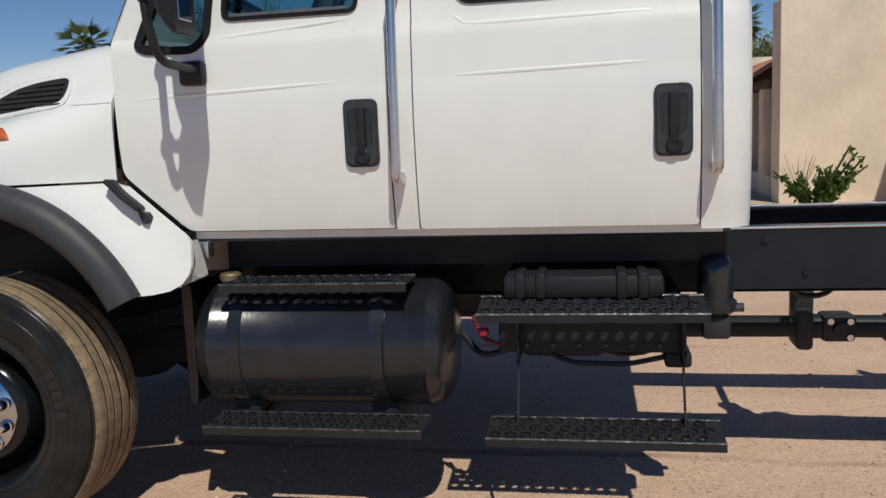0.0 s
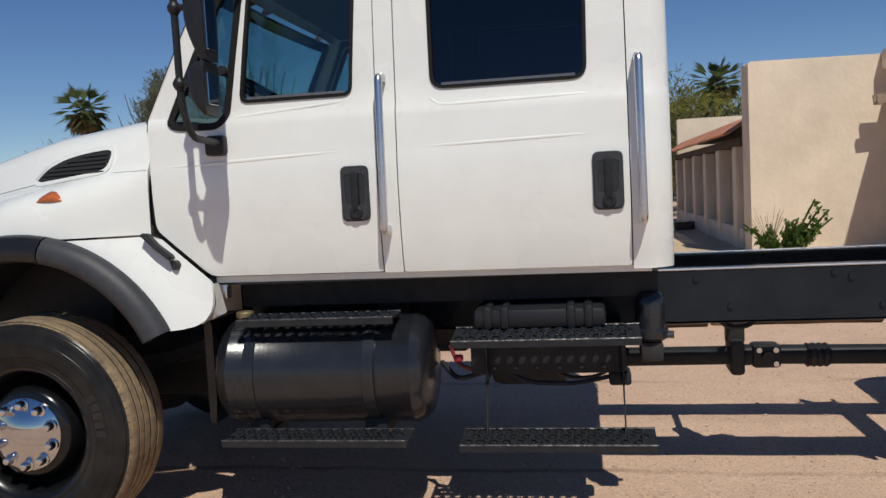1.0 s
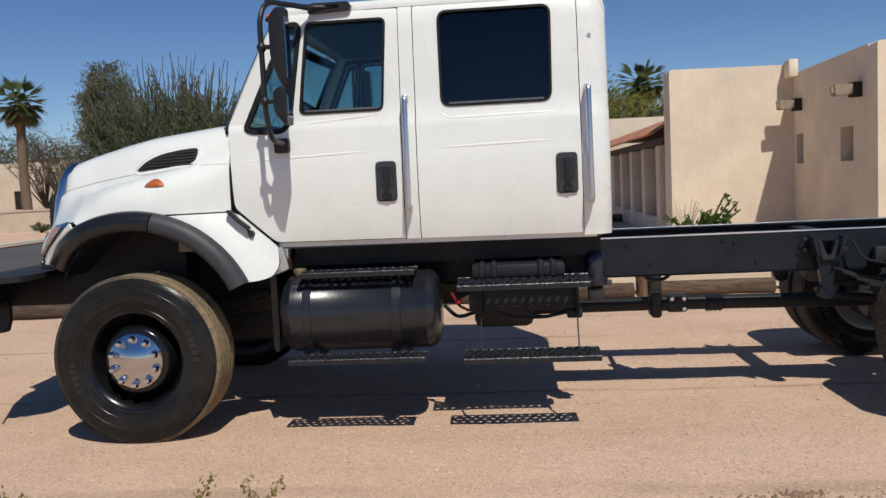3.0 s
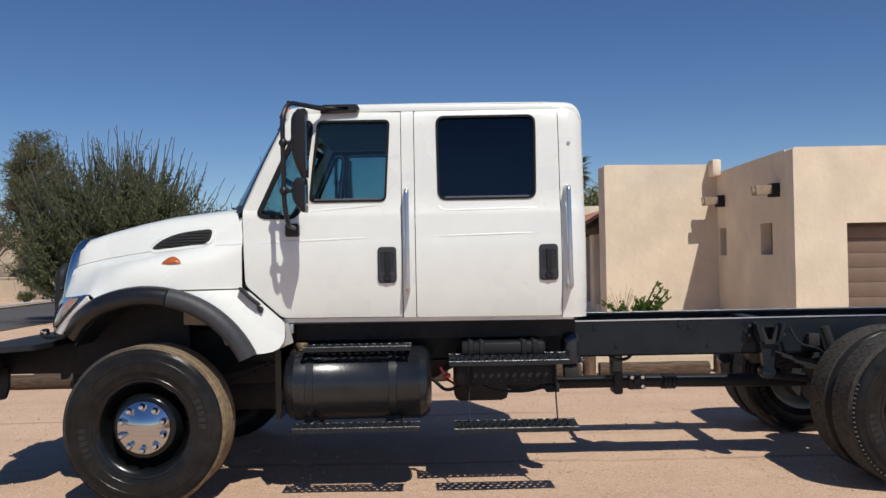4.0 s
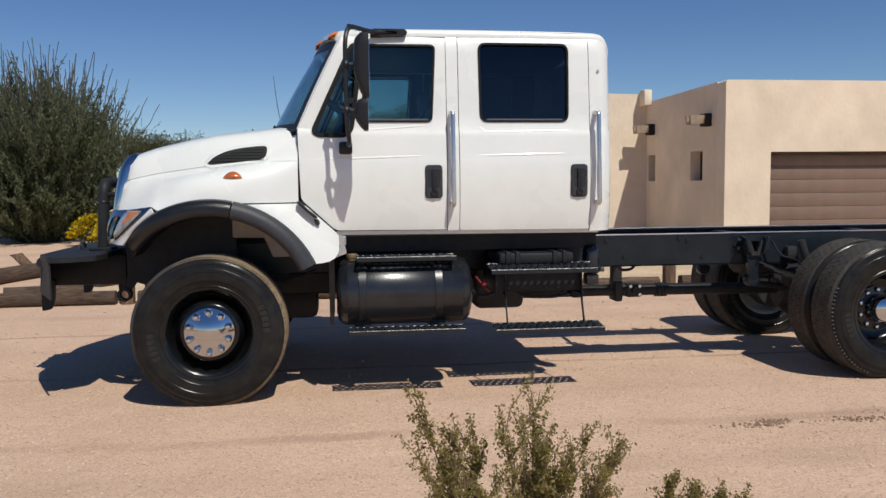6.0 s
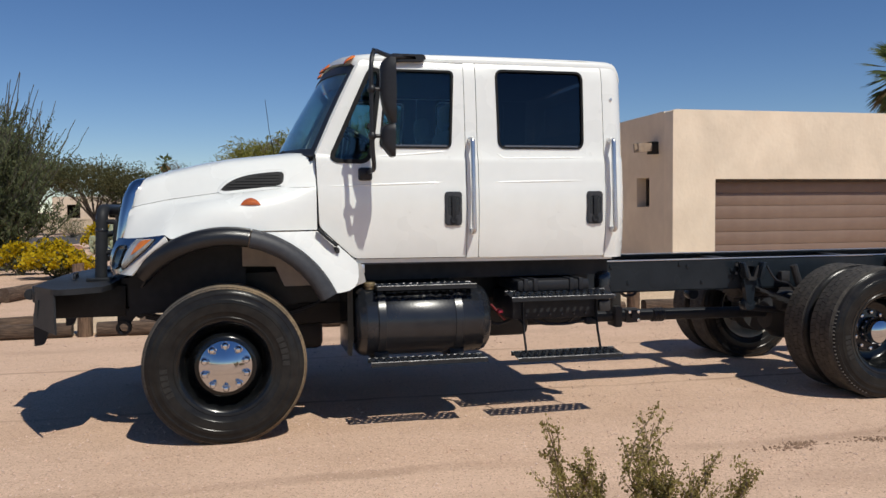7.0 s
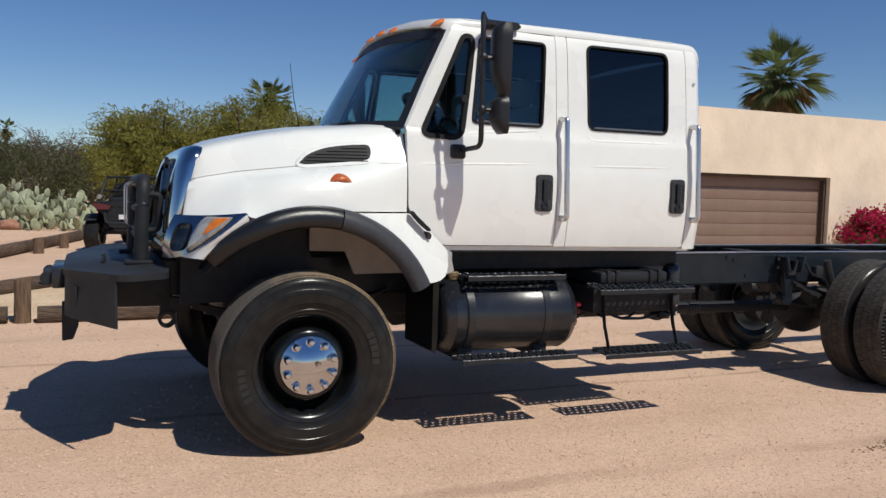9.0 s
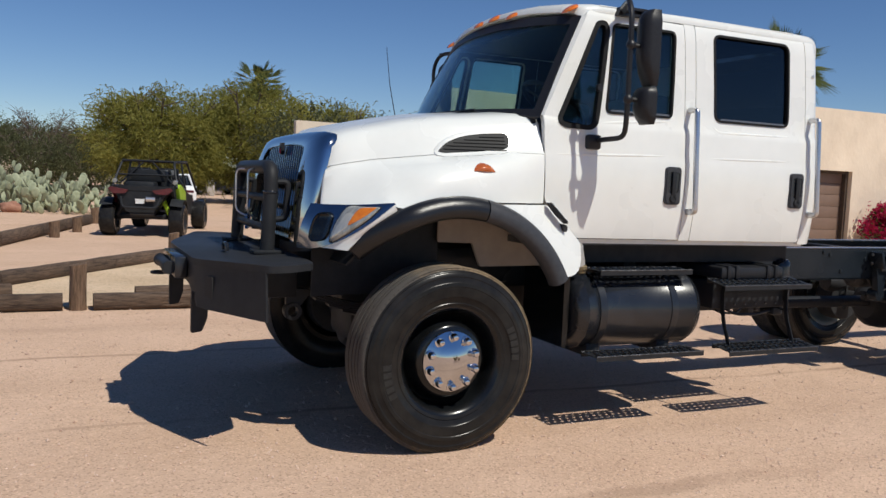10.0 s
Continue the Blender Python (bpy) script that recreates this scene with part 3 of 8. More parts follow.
    part("door_frame", jamb, M_WOODDARK, h, "dark brown timber door frame")
    part("door_sensor", box(gx0 + 0.002, gx0 + 0.03, 7.26, 7.30, 1.60, 1.63, 0.004), M_STEEL, h)
    # covered walk behind: columns, low wall, tiled eave
    part("wall", box(7.2, 7.5, 12.2, 23.48, -0.1, 2.60), M_STUCCO, h, "stucco wall of the covered walk")
    for i in range(6):
        y = 12.6 + i * 2.05
        part("column", box(5.40, 5.74, y, y + 0.42, 0.0, 2.0, 0.03), M_STUCCO, h, "square stucco porch column")
    part("low_wall", box(5.44, 5.70, 12.2, 23.5, 0.0, 0.42, 0.02), M_STUCCO, h, "low stucco porch wall")
    part("beam", box(5.42, 5.72, 12.2, 23.5, 2.0, 2.16, 0.01), M_WOODDARK, h, "dark timber eave beam")
    part("porch_roof", box(5.55, 7.2, 12.2, 23.2, 2.44, 2.50), M_WOODDARK, h)
    part("wall", slab(rounded([(5.52, -0.1), (24, -0.1), (24, 3.28), (5.52, 3.31)], [0, 0, 0, 0.06]), (), 0.30, "xz", 23.5), M_STUCCO, h, "sunlit stucco wall at the end of the covered walk")
    for i in range(44):
        y = 12.0 + i * 0.26
        a = [(5.13 + 0.12 * k, 2.20 + 0.075 * k) for k in range(5)]
        prof = [[(x, y + 0.12 * math.cos(w), z + 0.055 * math.sin(w)) for w in [math.pi * q / 5 for q in range(6)]] for x, z in a]
        part("roof_tile", thicken(loft(prof), 0.014), M_TILE, h)
    return h


house()


# ---- the truck ----
SIDE = [(1.12, 0.985), (1.18, 0.998), (1.30, 1.014), (1.48, 1.022), (1.605, 1.0185), (1.625, 1.0150), (1.66, 1.0105), (1.78, 1.004), (1.812, 0.998), (1.84, 0.985), (2.10, 0.966), (2.36, 0.940), (2.44, 0.925), (2.50, 0.895)]
SIDE_CUTS = [(2, z) for z, _ in SIDE[1:-1]] + [(2, 1.4), (2, 1.55), (2, 1.95), (2, 2.25)]
HOOD = [(-0.66, 0.68, 1.660, 0.705, 1.47, 0.775), (-0.56, 0.722, 1.694, 0.745, 1.49, 0.885), (-0.50, 0.732, 1.710, 0.768, 1.505, 0.955), (-0.42, 0.742, 1.735, 0.787, 1.52, 1.045), (-0.345, 0.752, 1.755, 0.806, 1.535, 1.11),
        (-0.15, 0.79, 1.80, 0.875, 1.56, 1.14), (0.05, 0.84, 1.835, 0.935, 1.585, 1.15), (0.25, 0.88, 1.855, 0.975, 1.61, 1.14), (0.45, 0.92, 1.875, 1.00, 1.625, 1.09), (0.60, 0.94, 1.885, 1.01, 1.63, 1.035)]
ARCH_X, ARCH_Z, ARCH_R = 0.03, 0.62, 0.74
HUB_Z, TYRE_R, REAR_X = 0.495, 0.503, 4.88


def side_y(z):
    return lerp_table(SIDE, z)[0]


def near_side(co, extra=0.0):
    return (co.x, -side_y(co.z) + co.y - extra, co.z)


def hood_half(x):
    """Half a cross-section of the hood, from the middle down to its lower edge: (y, z)."""
    w, zt, wc, zc, yf = lerp_table(HOOD, x)
    d = x - ARCH_X
    arch = 1.342 if x > 0.19 else ARCH_Z + math.sqrt(max(0.0, ARCH_R ** 2 - d * d))
    lamp = 1.322 - 0.042 * max(0.0, -0.345 - x) / 0.295
    near = max(0.0, min(1.0, (x + 0.345) / 0.075))
    zb = lamp + (arch - lamp) * near
    zv = float(np.interp(x, (-0.66, -0.45, -0.30, -0.15, 0.02, 0.19), (1.270, 1.285, 1.298, 1.318, 1.340, 1.342)))
    front = max(0.0, min(1.0, (-0.02 - x) / 0.52))
    front = front * front * (3 - 2 * front)
    bulge = 0.012 if x > -0.5 else 0.0
    pts = [(0, zt + bulge), (0.3 * w, zt + bulge), (0.42 * w, zt), (0.7 * w, zt - 0.010), (0.87 * w, zt - 0.028), (0.96 * w, zt - 0.055), (w, zt - 0.095), (wc - 0.012, zc + 0.03), (wc - 0.002, zc + 0.006), (wc + 0.012, zc - 0.004)]
    for fz in (0.08, 0.17, 0.28, 0.42, 0.58, 0.79, 1.0):
        fv = min(1.0, fz * (zb - zc) / (zv - zc))
        fy = float(np.interp(fv, (0, 0.10, 0.2, 0.32, 0.5, 0.75, 1.0), (0, 0.33, 0.60, 0.78, 0.91, 0.98, 1.0)))
        fy = fy * (1 - front) + fv ** 1.35 * front
        pts.append((wc + (yf - wc) * fy + 0.012 * (1 - fy), zc + (zb - zc) * fz))
    return pts


def nose_x(z):
    """How far forward the hood reaches at a height: it ends at the leaning grille."""
    return float(np.interp(z, (1.075, 1.18, 1.30, 1.44, 1.58, 1.655, 1.70, 1.74), (-0.66, -0.645, -0.626, -0.598, -0.560, -0.527, -0.516, -0.514)))


def hood_y(x, z):
    h = hood_half(x)
    h = [p for p in h[3:]]
    return float(np.interp(-z, [-p[1] for p in h], [p[0] for p in h]))


def offset2d(pts, d):
    """Moves an outline outwards by d."""
    n = len(pts)
    area = sum(pts[i][0] * pts[(i + 1) % n][1] - pts[(i + 1) % n][0] * pts[i][1] for i in range(n))
    s = 1 if area > 0 else -1
    out = []
    for i in range(n):
        a, b, c = (Vector(pts[j % n]).to_2d() for j in (i - 1, i, i + 1))
        t = (c - a)
        t = t.normalized() if t.length > 1e-9 else Vector((1, 0))
        out.append((b.x + s * t.y * d, b.y - s * t.x * d))
    return out


def wheel(truck, x, y, sign, rear, name, label, wide=1.0, treadm=None, rimm=None):
    """One wheel with its tyre, painted rim, hub cover and nuts; sign: the side it faces."""
    w = 0.145
    f = sign

    def P(prof):
        return [(r, f * (a if a > 0 else a * wide)) for r, a in prof]

    hub = thing_part(truck, name, (x, y, HUB_Z), label)
    R = TYRE_R
    prof = [(0.290, -0.115), (0.300, -0.125), (0.34, -0.140), (0.40, -w), (0.44, -0.143), (0.475, -0.134), (R - 0.018, -0.125), (R - 0.006, -0.116), (R, -0.105)]
    groove = []
    for c in (-0.066, -0.022, 0.022, 0.066):
        groove += [(R + 0.002, c - 0.006), (R - 0.007, c - 0.004), (R - 0.007, c + 0.004), (R + 0.002, c + 0.006)]
    wall = [(0.290, 0.115), (0.297, 0.130), (0.312, 0.137), (0.316, 0.134), (0.345, 0.142), (0.349, 0.146), (0.385, 0.150), (0.400, 0.149), (0.404, 0.152), (0.422, 0.150), (0.425, 0.147), (0.452, 0.142), (0.456, 0.144), (0.474, 0.138), (0.478, 0.134), (R - 0.024, 0.127), (R - 0.010, 0.117), (R - 0.001, 0.100)]
    tyre = part("tyre", lathe(P(prof + wall[::-1]), (x, y, HUB_Z), "y", 72), M_RUBBER, hub, "black rubber tyre with ribbed sidewall")
    if not rear:
        part("tread", lathe(P([(R - 0.004, -0.119), (R + 0.003, -0.108)] + groove + [(R + 0.003, 0.108), (R - 0.004, 0.119)]), (x, y, HUB_Z), "y", 96), treadm or M_TREADGREY, tyre, "worn ribbed tread")
    else:
        # drive tyre: rows of worn blocks, staggered from row to row
        blocks = lathe(P([(R - 0.006, -0.119), (R - 0.005, -0.10), (R - 0.005, 0.10), (R - 0.006, 0.119)]), (x, y, HUB_Z), "y", 96)
        for j, cy in enumerate((-0.081, -0.027, 0.027, 0.081)):
            for k in range(58):
                a = 2 * math.pi * (k + 0.5 * (j % 2)) / 58
                c, sn = math.cos(a), math.sin(a)
                ra, t = Vector((c, 0, sn)), Vector((-sn, 0, c))
                o = Vector((x, y + cy, HUB_Z)) + ra * (R + 0.001)
                slant = 0.006 if j % 2 else -0.006
                vs = [blocks.verts.new(o + t * (p * 0.0252 + q * slant) + Vector((0, q * 0.0250, 0))) for p, q in ((-1, -1), (1, -1), (1, 1), (-1, 1))]
                base = [blocks.verts.new(v.co - ra * 0.012) for v in vs]
                blocks.faces.new(vs)
                for i in range(4):
                    blocks.faces.new((vs[i], vs[(i + 1) % 4], base[(i + 1) % 4], base[i]))
        part("tread", blocks, treadm or M_TREADDARK, tyre, "worn block tread of a drive tyre", smooth=False)
    # worn shoulder blocks
    lugs = bmesh.new()
    for k in range(96):
        a = 2 * math.pi * k / 96
        for s in (-1, 1):
            c, sn = math.cos(a), math.sin(a)
            t = Vector((-sn, 0, c))
            o = Vector((x + c * (R - 0.004), y + s * 0.112 * (wide if s != f else 1), HUB_Z + sn * (R - 0.004)))
            vs = [lugs.verts.new(o + t * (p * 0.0150) + Vector((0, s * q, 0)) + Vector((c, 0, sn)) * h) for p, q, h in ((-1, -0.006, 0.006), (1, -0.006, 0.006), (1, 0.009, -0.010), (-1, 0.009, -0.010))]
            base = [lugs.verts.new(v.co - Vector((c, 0, sn)) * 0.02) for v in vs]
            lugs.faces.new(vs)
            for i in range(4):
                lugs.faces.new((vs[i], vs[(i + 1) % 4], base[(i + 1) % 4], base[i]))
    tagged(part("shoulder_tread", lugs, treadm or (M_TREADDARK if rear else M_TREADGREY), tyre, smooth=False), kind="stuff")
    # sidewall lettering, too worn to read: short raised bars
    bars = bmesh.new()
    for a0 in (0.02, 3.17):
        for k in range(5):
            a = a0 + k * 0.105
            c, sn = math.cos(a), math.sin(a)
            ra, t = Vector((c, 0, sn)), Vector((-sn, 0, c))
            o = Vector((x, y + f * 0.1505, HUB_Z)) + ra * 0.372
            q = [o + ra * (u * 0.017) + t * (v * 0.0125) for u, v in ((-1.3, -1.1), (1.3, -1.1), (1.3, 1.1), (-1.3, 1.1))]
            vs = [bars.verts.new(p) for p in q] + [bars.verts.new(p + Vector((0, -f * 0.012, 0))) for p in q]
            bars.faces.new(vs[:4])
            for i in range(4):
                bars.faces.new((vs[i], vs[(i + 1) % 4], vs[4 + (i + 1) % 4], vs[4 + i]))
    tagged(part("sidewall_marks", bars, M_MARK, tyre, smooth=False), kind="stuff")
    if rear and rimm is None:
        # scuffed notches that still show pale along part of the shoulder
        ticks = bmesh.new()
        for k in range(26):
            a = 2.75 + k * 0.062
            c, sn = math.cos(a), math.sin(a)
            ra, t = Vector((c, 0, sn)), Vector((-sn, 0, c))
            o = Vector((x, y + f * 0.1345, HUB_Z)) + ra * 0.4785
            q = [o + ra * (u * 0.0070) + t * (v * 0.0035) - Vector((0, f * 0.0009 * u, 0)) for u, v in ((-1, -1), (1, -1), (1, 1), (-1, 1))]
            vs = [ticks.verts.new(p) for p in q] + [ticks.verts.new(p + Vector((0, -f * 0.014, 0))) for p in q]
            ticks.faces.new(vs[:4])
            for i in range(4):
                ticks.faces.new((vs[i], vs[(i + 1) % 4], vs[4 + (i + 1) % 4], vs[4 + i]))
        tagged(part("shoulder_notches", ticks, M_SCUFF, tyre, "pale scuffed notches", smooth=False), kind="stuff")
    if not rear:
        rim = [(0.255, -0.12), (0.29, -0.12), (0.296, -0.10), (0.27, -0.085), (0.262, 0.09), (0.280, 0.108), (0.296, 0.112), (0.302, 0.122), (0.297, 0.130), (0.288, 0.127), (0.276, 0.112), (0.262, 0.095), (0.254, 0.03), (0.246, 0.004), (0.232, 0.012), (0.218, 0.045), (0.203, 0.085), (0.192, 0.105), (0.178, 0.113), (0.12, 0.115), (0.10, 0.115)]
        cap = [(0.163, 0.112), (0.165, 0.117), (0.162, 0.122), (0.145, 0.129), (0.12, 0.138), (0.09, 0.149), (0.06, 0.158), (0.03, 0.163), (0.0, 0.165)]
        nut_r, nut_y = 0.134, 0.130
    else:
        rim = [(0.255, -0.12), (0.29, -0.12), (0.296, -0.10), (0.27, -0.085), (0.262, 0.09), (0.280, 0.108), (0.296, 0.112), (0.302, 0.122), (0.297, 0.130), (0.288, 0.127), (0.276, 0.112), (0.262, 0.095), (0.250, -0.02), (0.238, -0.06), (0.218, -0.078), (0.17, -0.085), (0.10, -0.085)]
        cap = [(0.105, -0.085), (0.105, 0.0), (0.100, 0.02), (0.085, 0.05), (0.05, 0.066), (0.0, 0.070)]
        nut_r, nut_y = 0.142, -0.085
    part("rim", lathe(P(rim), (x, y, HUB_Z), "y", 64), rimm or M_RIM, hub, "glossy black steel rim" if rimm is None else "dusty pale rim interior")
    cover = part("hub_cover", lathe(P(cap), (x, y, HUB_Z), "y", 48), M_CHROME, hub, "mirror-bright chrome hub cover")
    if rear:
        part("hub_flange", lathe(P([(0.165, -0.086), (0.165, -0.070), (0.105, -0.064)]), (x, y, HUB_Z), "y", 40), M_BLACK, hub)
    nut = None
    for k in range(10):
        a = 2 * math.pi * (k + 0.5) / 10
        cx, cz = x + nut_r * math.cos(a), HUB_Z + nut_r * math.sin(a)
        if nut is None:
            nut = part("lug_nut", lathe(P([(0.027, nut_y - 0.006), (0.027, nut_y + 0.007), (0.0215, nut_y + 0.010), (0.0205, nut_y + 0.028), (0.014, nut_y + 0.040), (0.0, nut_y + 0.045)]), (cx, y, cz), "y", 12), M_NUT, hub)
            nut_c = Vector(((cx - x), 0, cz - HUB_Z))
        else:
            o = nut.copy()
            scene.collection.objects.link(o)
            o.location = nut.location + Vector((cx - x, 0, cz - HUB_Z)) - nut_c
    return hub


def thing_part(parent, name, loc, label=""):
    """A part that only holds its own pieces."""
    ob = new(name)
    ob.empty_display_size = 0.1
    ob.parent = parent
    ob.location = Vector(loc) - ORIGIN[parent.name]
    ORIGIN[ob.name] = Vector(loc)
    return tagged(ob, label)


def window_in(parent, outline, m, flip, label, frame_w=0.017):
    """A pane with its black rubber frame, in the leaning cab side."""
    ring = slab(offset2d(outline, frame_w * 0.35), [offset2d(outline, -frame_w * 0.5)], 0.026, "xz", -0.006, SIDE_CUTS[7:], near_side)
    pane = slab(offset2d(outline, -0.004), (), 0.006, "xz", 0.012, SIDE_CUTS[7:], near_side)
    if flip:
        mirror_y(ring), mirror_y(pane)
    w = part("window", pane, m, parent, label)
    w.visible_shadow = False
    part("window_seal", ring, M_SEAL, w, "black rubber window seal")
    return w


def door_handle(door, x, z, flip):
    y = -side_y(z)
    plate = slab(rounded([(x - 0.060, z - 0.118), (x + 0.060, z - 0.118), (x + 0.060, z + 0.112), (x - 0.060, z + 0.112)], 0.028, 5), (), 0.016, "xz", y - 0.010)
    slab(rounded([(x - 0.052, z - 0.110), (x + 0.052, z - 0.110), (x + 0.052, z + 0.104), (x - 0.052, z + 0.104)], 0.025, 5), [rounded([(x - 0.040, z - 0.050), (x + 0.040, z - 0.050), (x + 0.046, z + 0.080), (x - 0.046, z + 0.080)], 0.022, 5)], 0.012, "xz", y - 0.018, bm=plate)
    dish = slab(rounded([(x - 0.042, z - 0.055), (x + 0.042, z - 0.055), (x + 0.046, z + 0.088), (x - 0.046, z + 0.088)], 0.022, 5), (), 0.006, "xz", y - 0.0125)
    bar = box(x - 0.014, x + 0.016, y - 0.034, y - 0.020, z - 0.072, z + 0.085, 0.006, 2)
    box(x - 0.012, x + 0.014, y - 0.026, y - 0.008, z + 0.060, z + 0.082, bm=bar)
    box(x - 0.012, x + 0.014, y - 0.026, y - 0.008, z - 0.070, z - 0.050, bm=bar)
    lock = lathe([(0.027, -0.006), (0.027, -0.028), (0.022, -0.034), (0.012, -0.034), (0.010, -0.028), (0.0, -0.028)], (x + 0.002, y, z - 0.082), "y", 20)
    for b in (plate, dish, bar, lock):
        for v in b.verts:
            v.co.y = y + (v.co.y - y) * 0.6
        if flip:
            mirror_y(b)
    hnd = part("door_handle", plate, M_FLARE2, door, "black moulded door handle")
    part("recess", dish, M_BLACK, hnd)
    part("pull", bar, M_SATIN, hnd)
    part("lock", lock, M_SATIN, hnd)


def grab_rail(truck, x, z0, z1, flip):
    y0, y1 = -side_y(z0) - 0.075, -side_y(z1) - 0.075
    t = tube(bend([(x, -side_y(z0) + 0.01, z0), (x, y0, z0), (x, y1, z1), (x, -side_y(z1) + 0.01, z1)], 0.02, 4), 0.0165, 14)
    f1 = box(x - 0.016, x + 0.016, y0 + 0.020, -side_y(z0), z0 - 0.022, z0 + 0.018, 0.008)
    f2 = box(x - 0.016, x + 0.016, y1 + 0.020, -side_y(z1), z1 - 0.018, z1 + 0.018, 0.008)
    for b in (t, f1, f2):
        if flip:
            mirror_y(b)
    r = part("grab_handle", t, M_STEEL, truck, "bright stainless vertical grab handle")
    part("foot", f1, M_STEEL, r)
    part("foot", f2, M_STEEL, r)


def tread_step(truck, x0, x1, y0, y1, z, label, tilt=0.0):
    """A perforated folded step plate with raised edges; tilt: how much lower its outer edge hangs."""
    def lean(bm):
        for v in bm.verts:
            v.co.z -= tilt * (y1 - v.co.y) / (y1 - y0)
        return bm
    holes = []
    n = int((x1 - x0) / 0.052)
    for i in range(n):
        for j in range(3):
            cx = x0 + 0.03 + (i + (0.5 if j % 2 else 0.0)) * (x1 - x0 - 0.05) / n
            cy = y0 + (j + 0.5) * (y1 - y0) / 3
            if cx < x1 - 0.02:
                holes.append([(cx + 0.017 * math.cos(a), cy + 0.012 * math.sin(a)) for a in [2 * math.pi * k / 8 for k in range(8)]])
    s = part("step", lean(slab([(x0, y0), (x1, y0), (x1, y1), (x0, y1)], holes, 0.004, "xy", z)), M_SATIN, truck, label, smooth=False)
    edge = box(x0, x1, y0 - 0.004, y0, z - 0.022, z + 0.004)
    box(x0, x1, y1, y1 + 0.004, z - 0.022, z + 0.004, bm=edge)
    part("edge", lean(edge), M_SATIN, s, smooth=False)
    # brighter steel tubes along both edges and across the plate
    worn = tube([(x0, y0 - 0.002, z + 0.006), (x1, y0 - 0.002, z + 0.006)], 0.0045, 6)
    tube([(x0, y1 + 0.002, z + 0.007), (x1, y1 + 0.002, z + 0.007)], 0.0045, 6, worn)
    for i in range(1, n):
        cx = x0 + (x1 - x0) * i / n
        tube([(cx, y0, z + 0.008), (cx + 0.006, y1, z + 0.008)], 0.0035, 6, worn)
    part("worn_edge", lean(worn), M_DARKSTEEL, s, "bright step edges and cross ribs")
    teeth = bmesh.new()
    for h in holes:
        cx, cy = sum(p[0] for p in h) / 8, sum(p[1] for p in h) / 8
        lathe([(0.0185, 0.004), (0.017, 0.013), (0.0145, 0.012)], (cx, cy, z), "z", 8, teeth)
    part("teeth", lean(teeth), M_BLACK, s, "glossy serrated grip teeth", smooth=False)
    return s


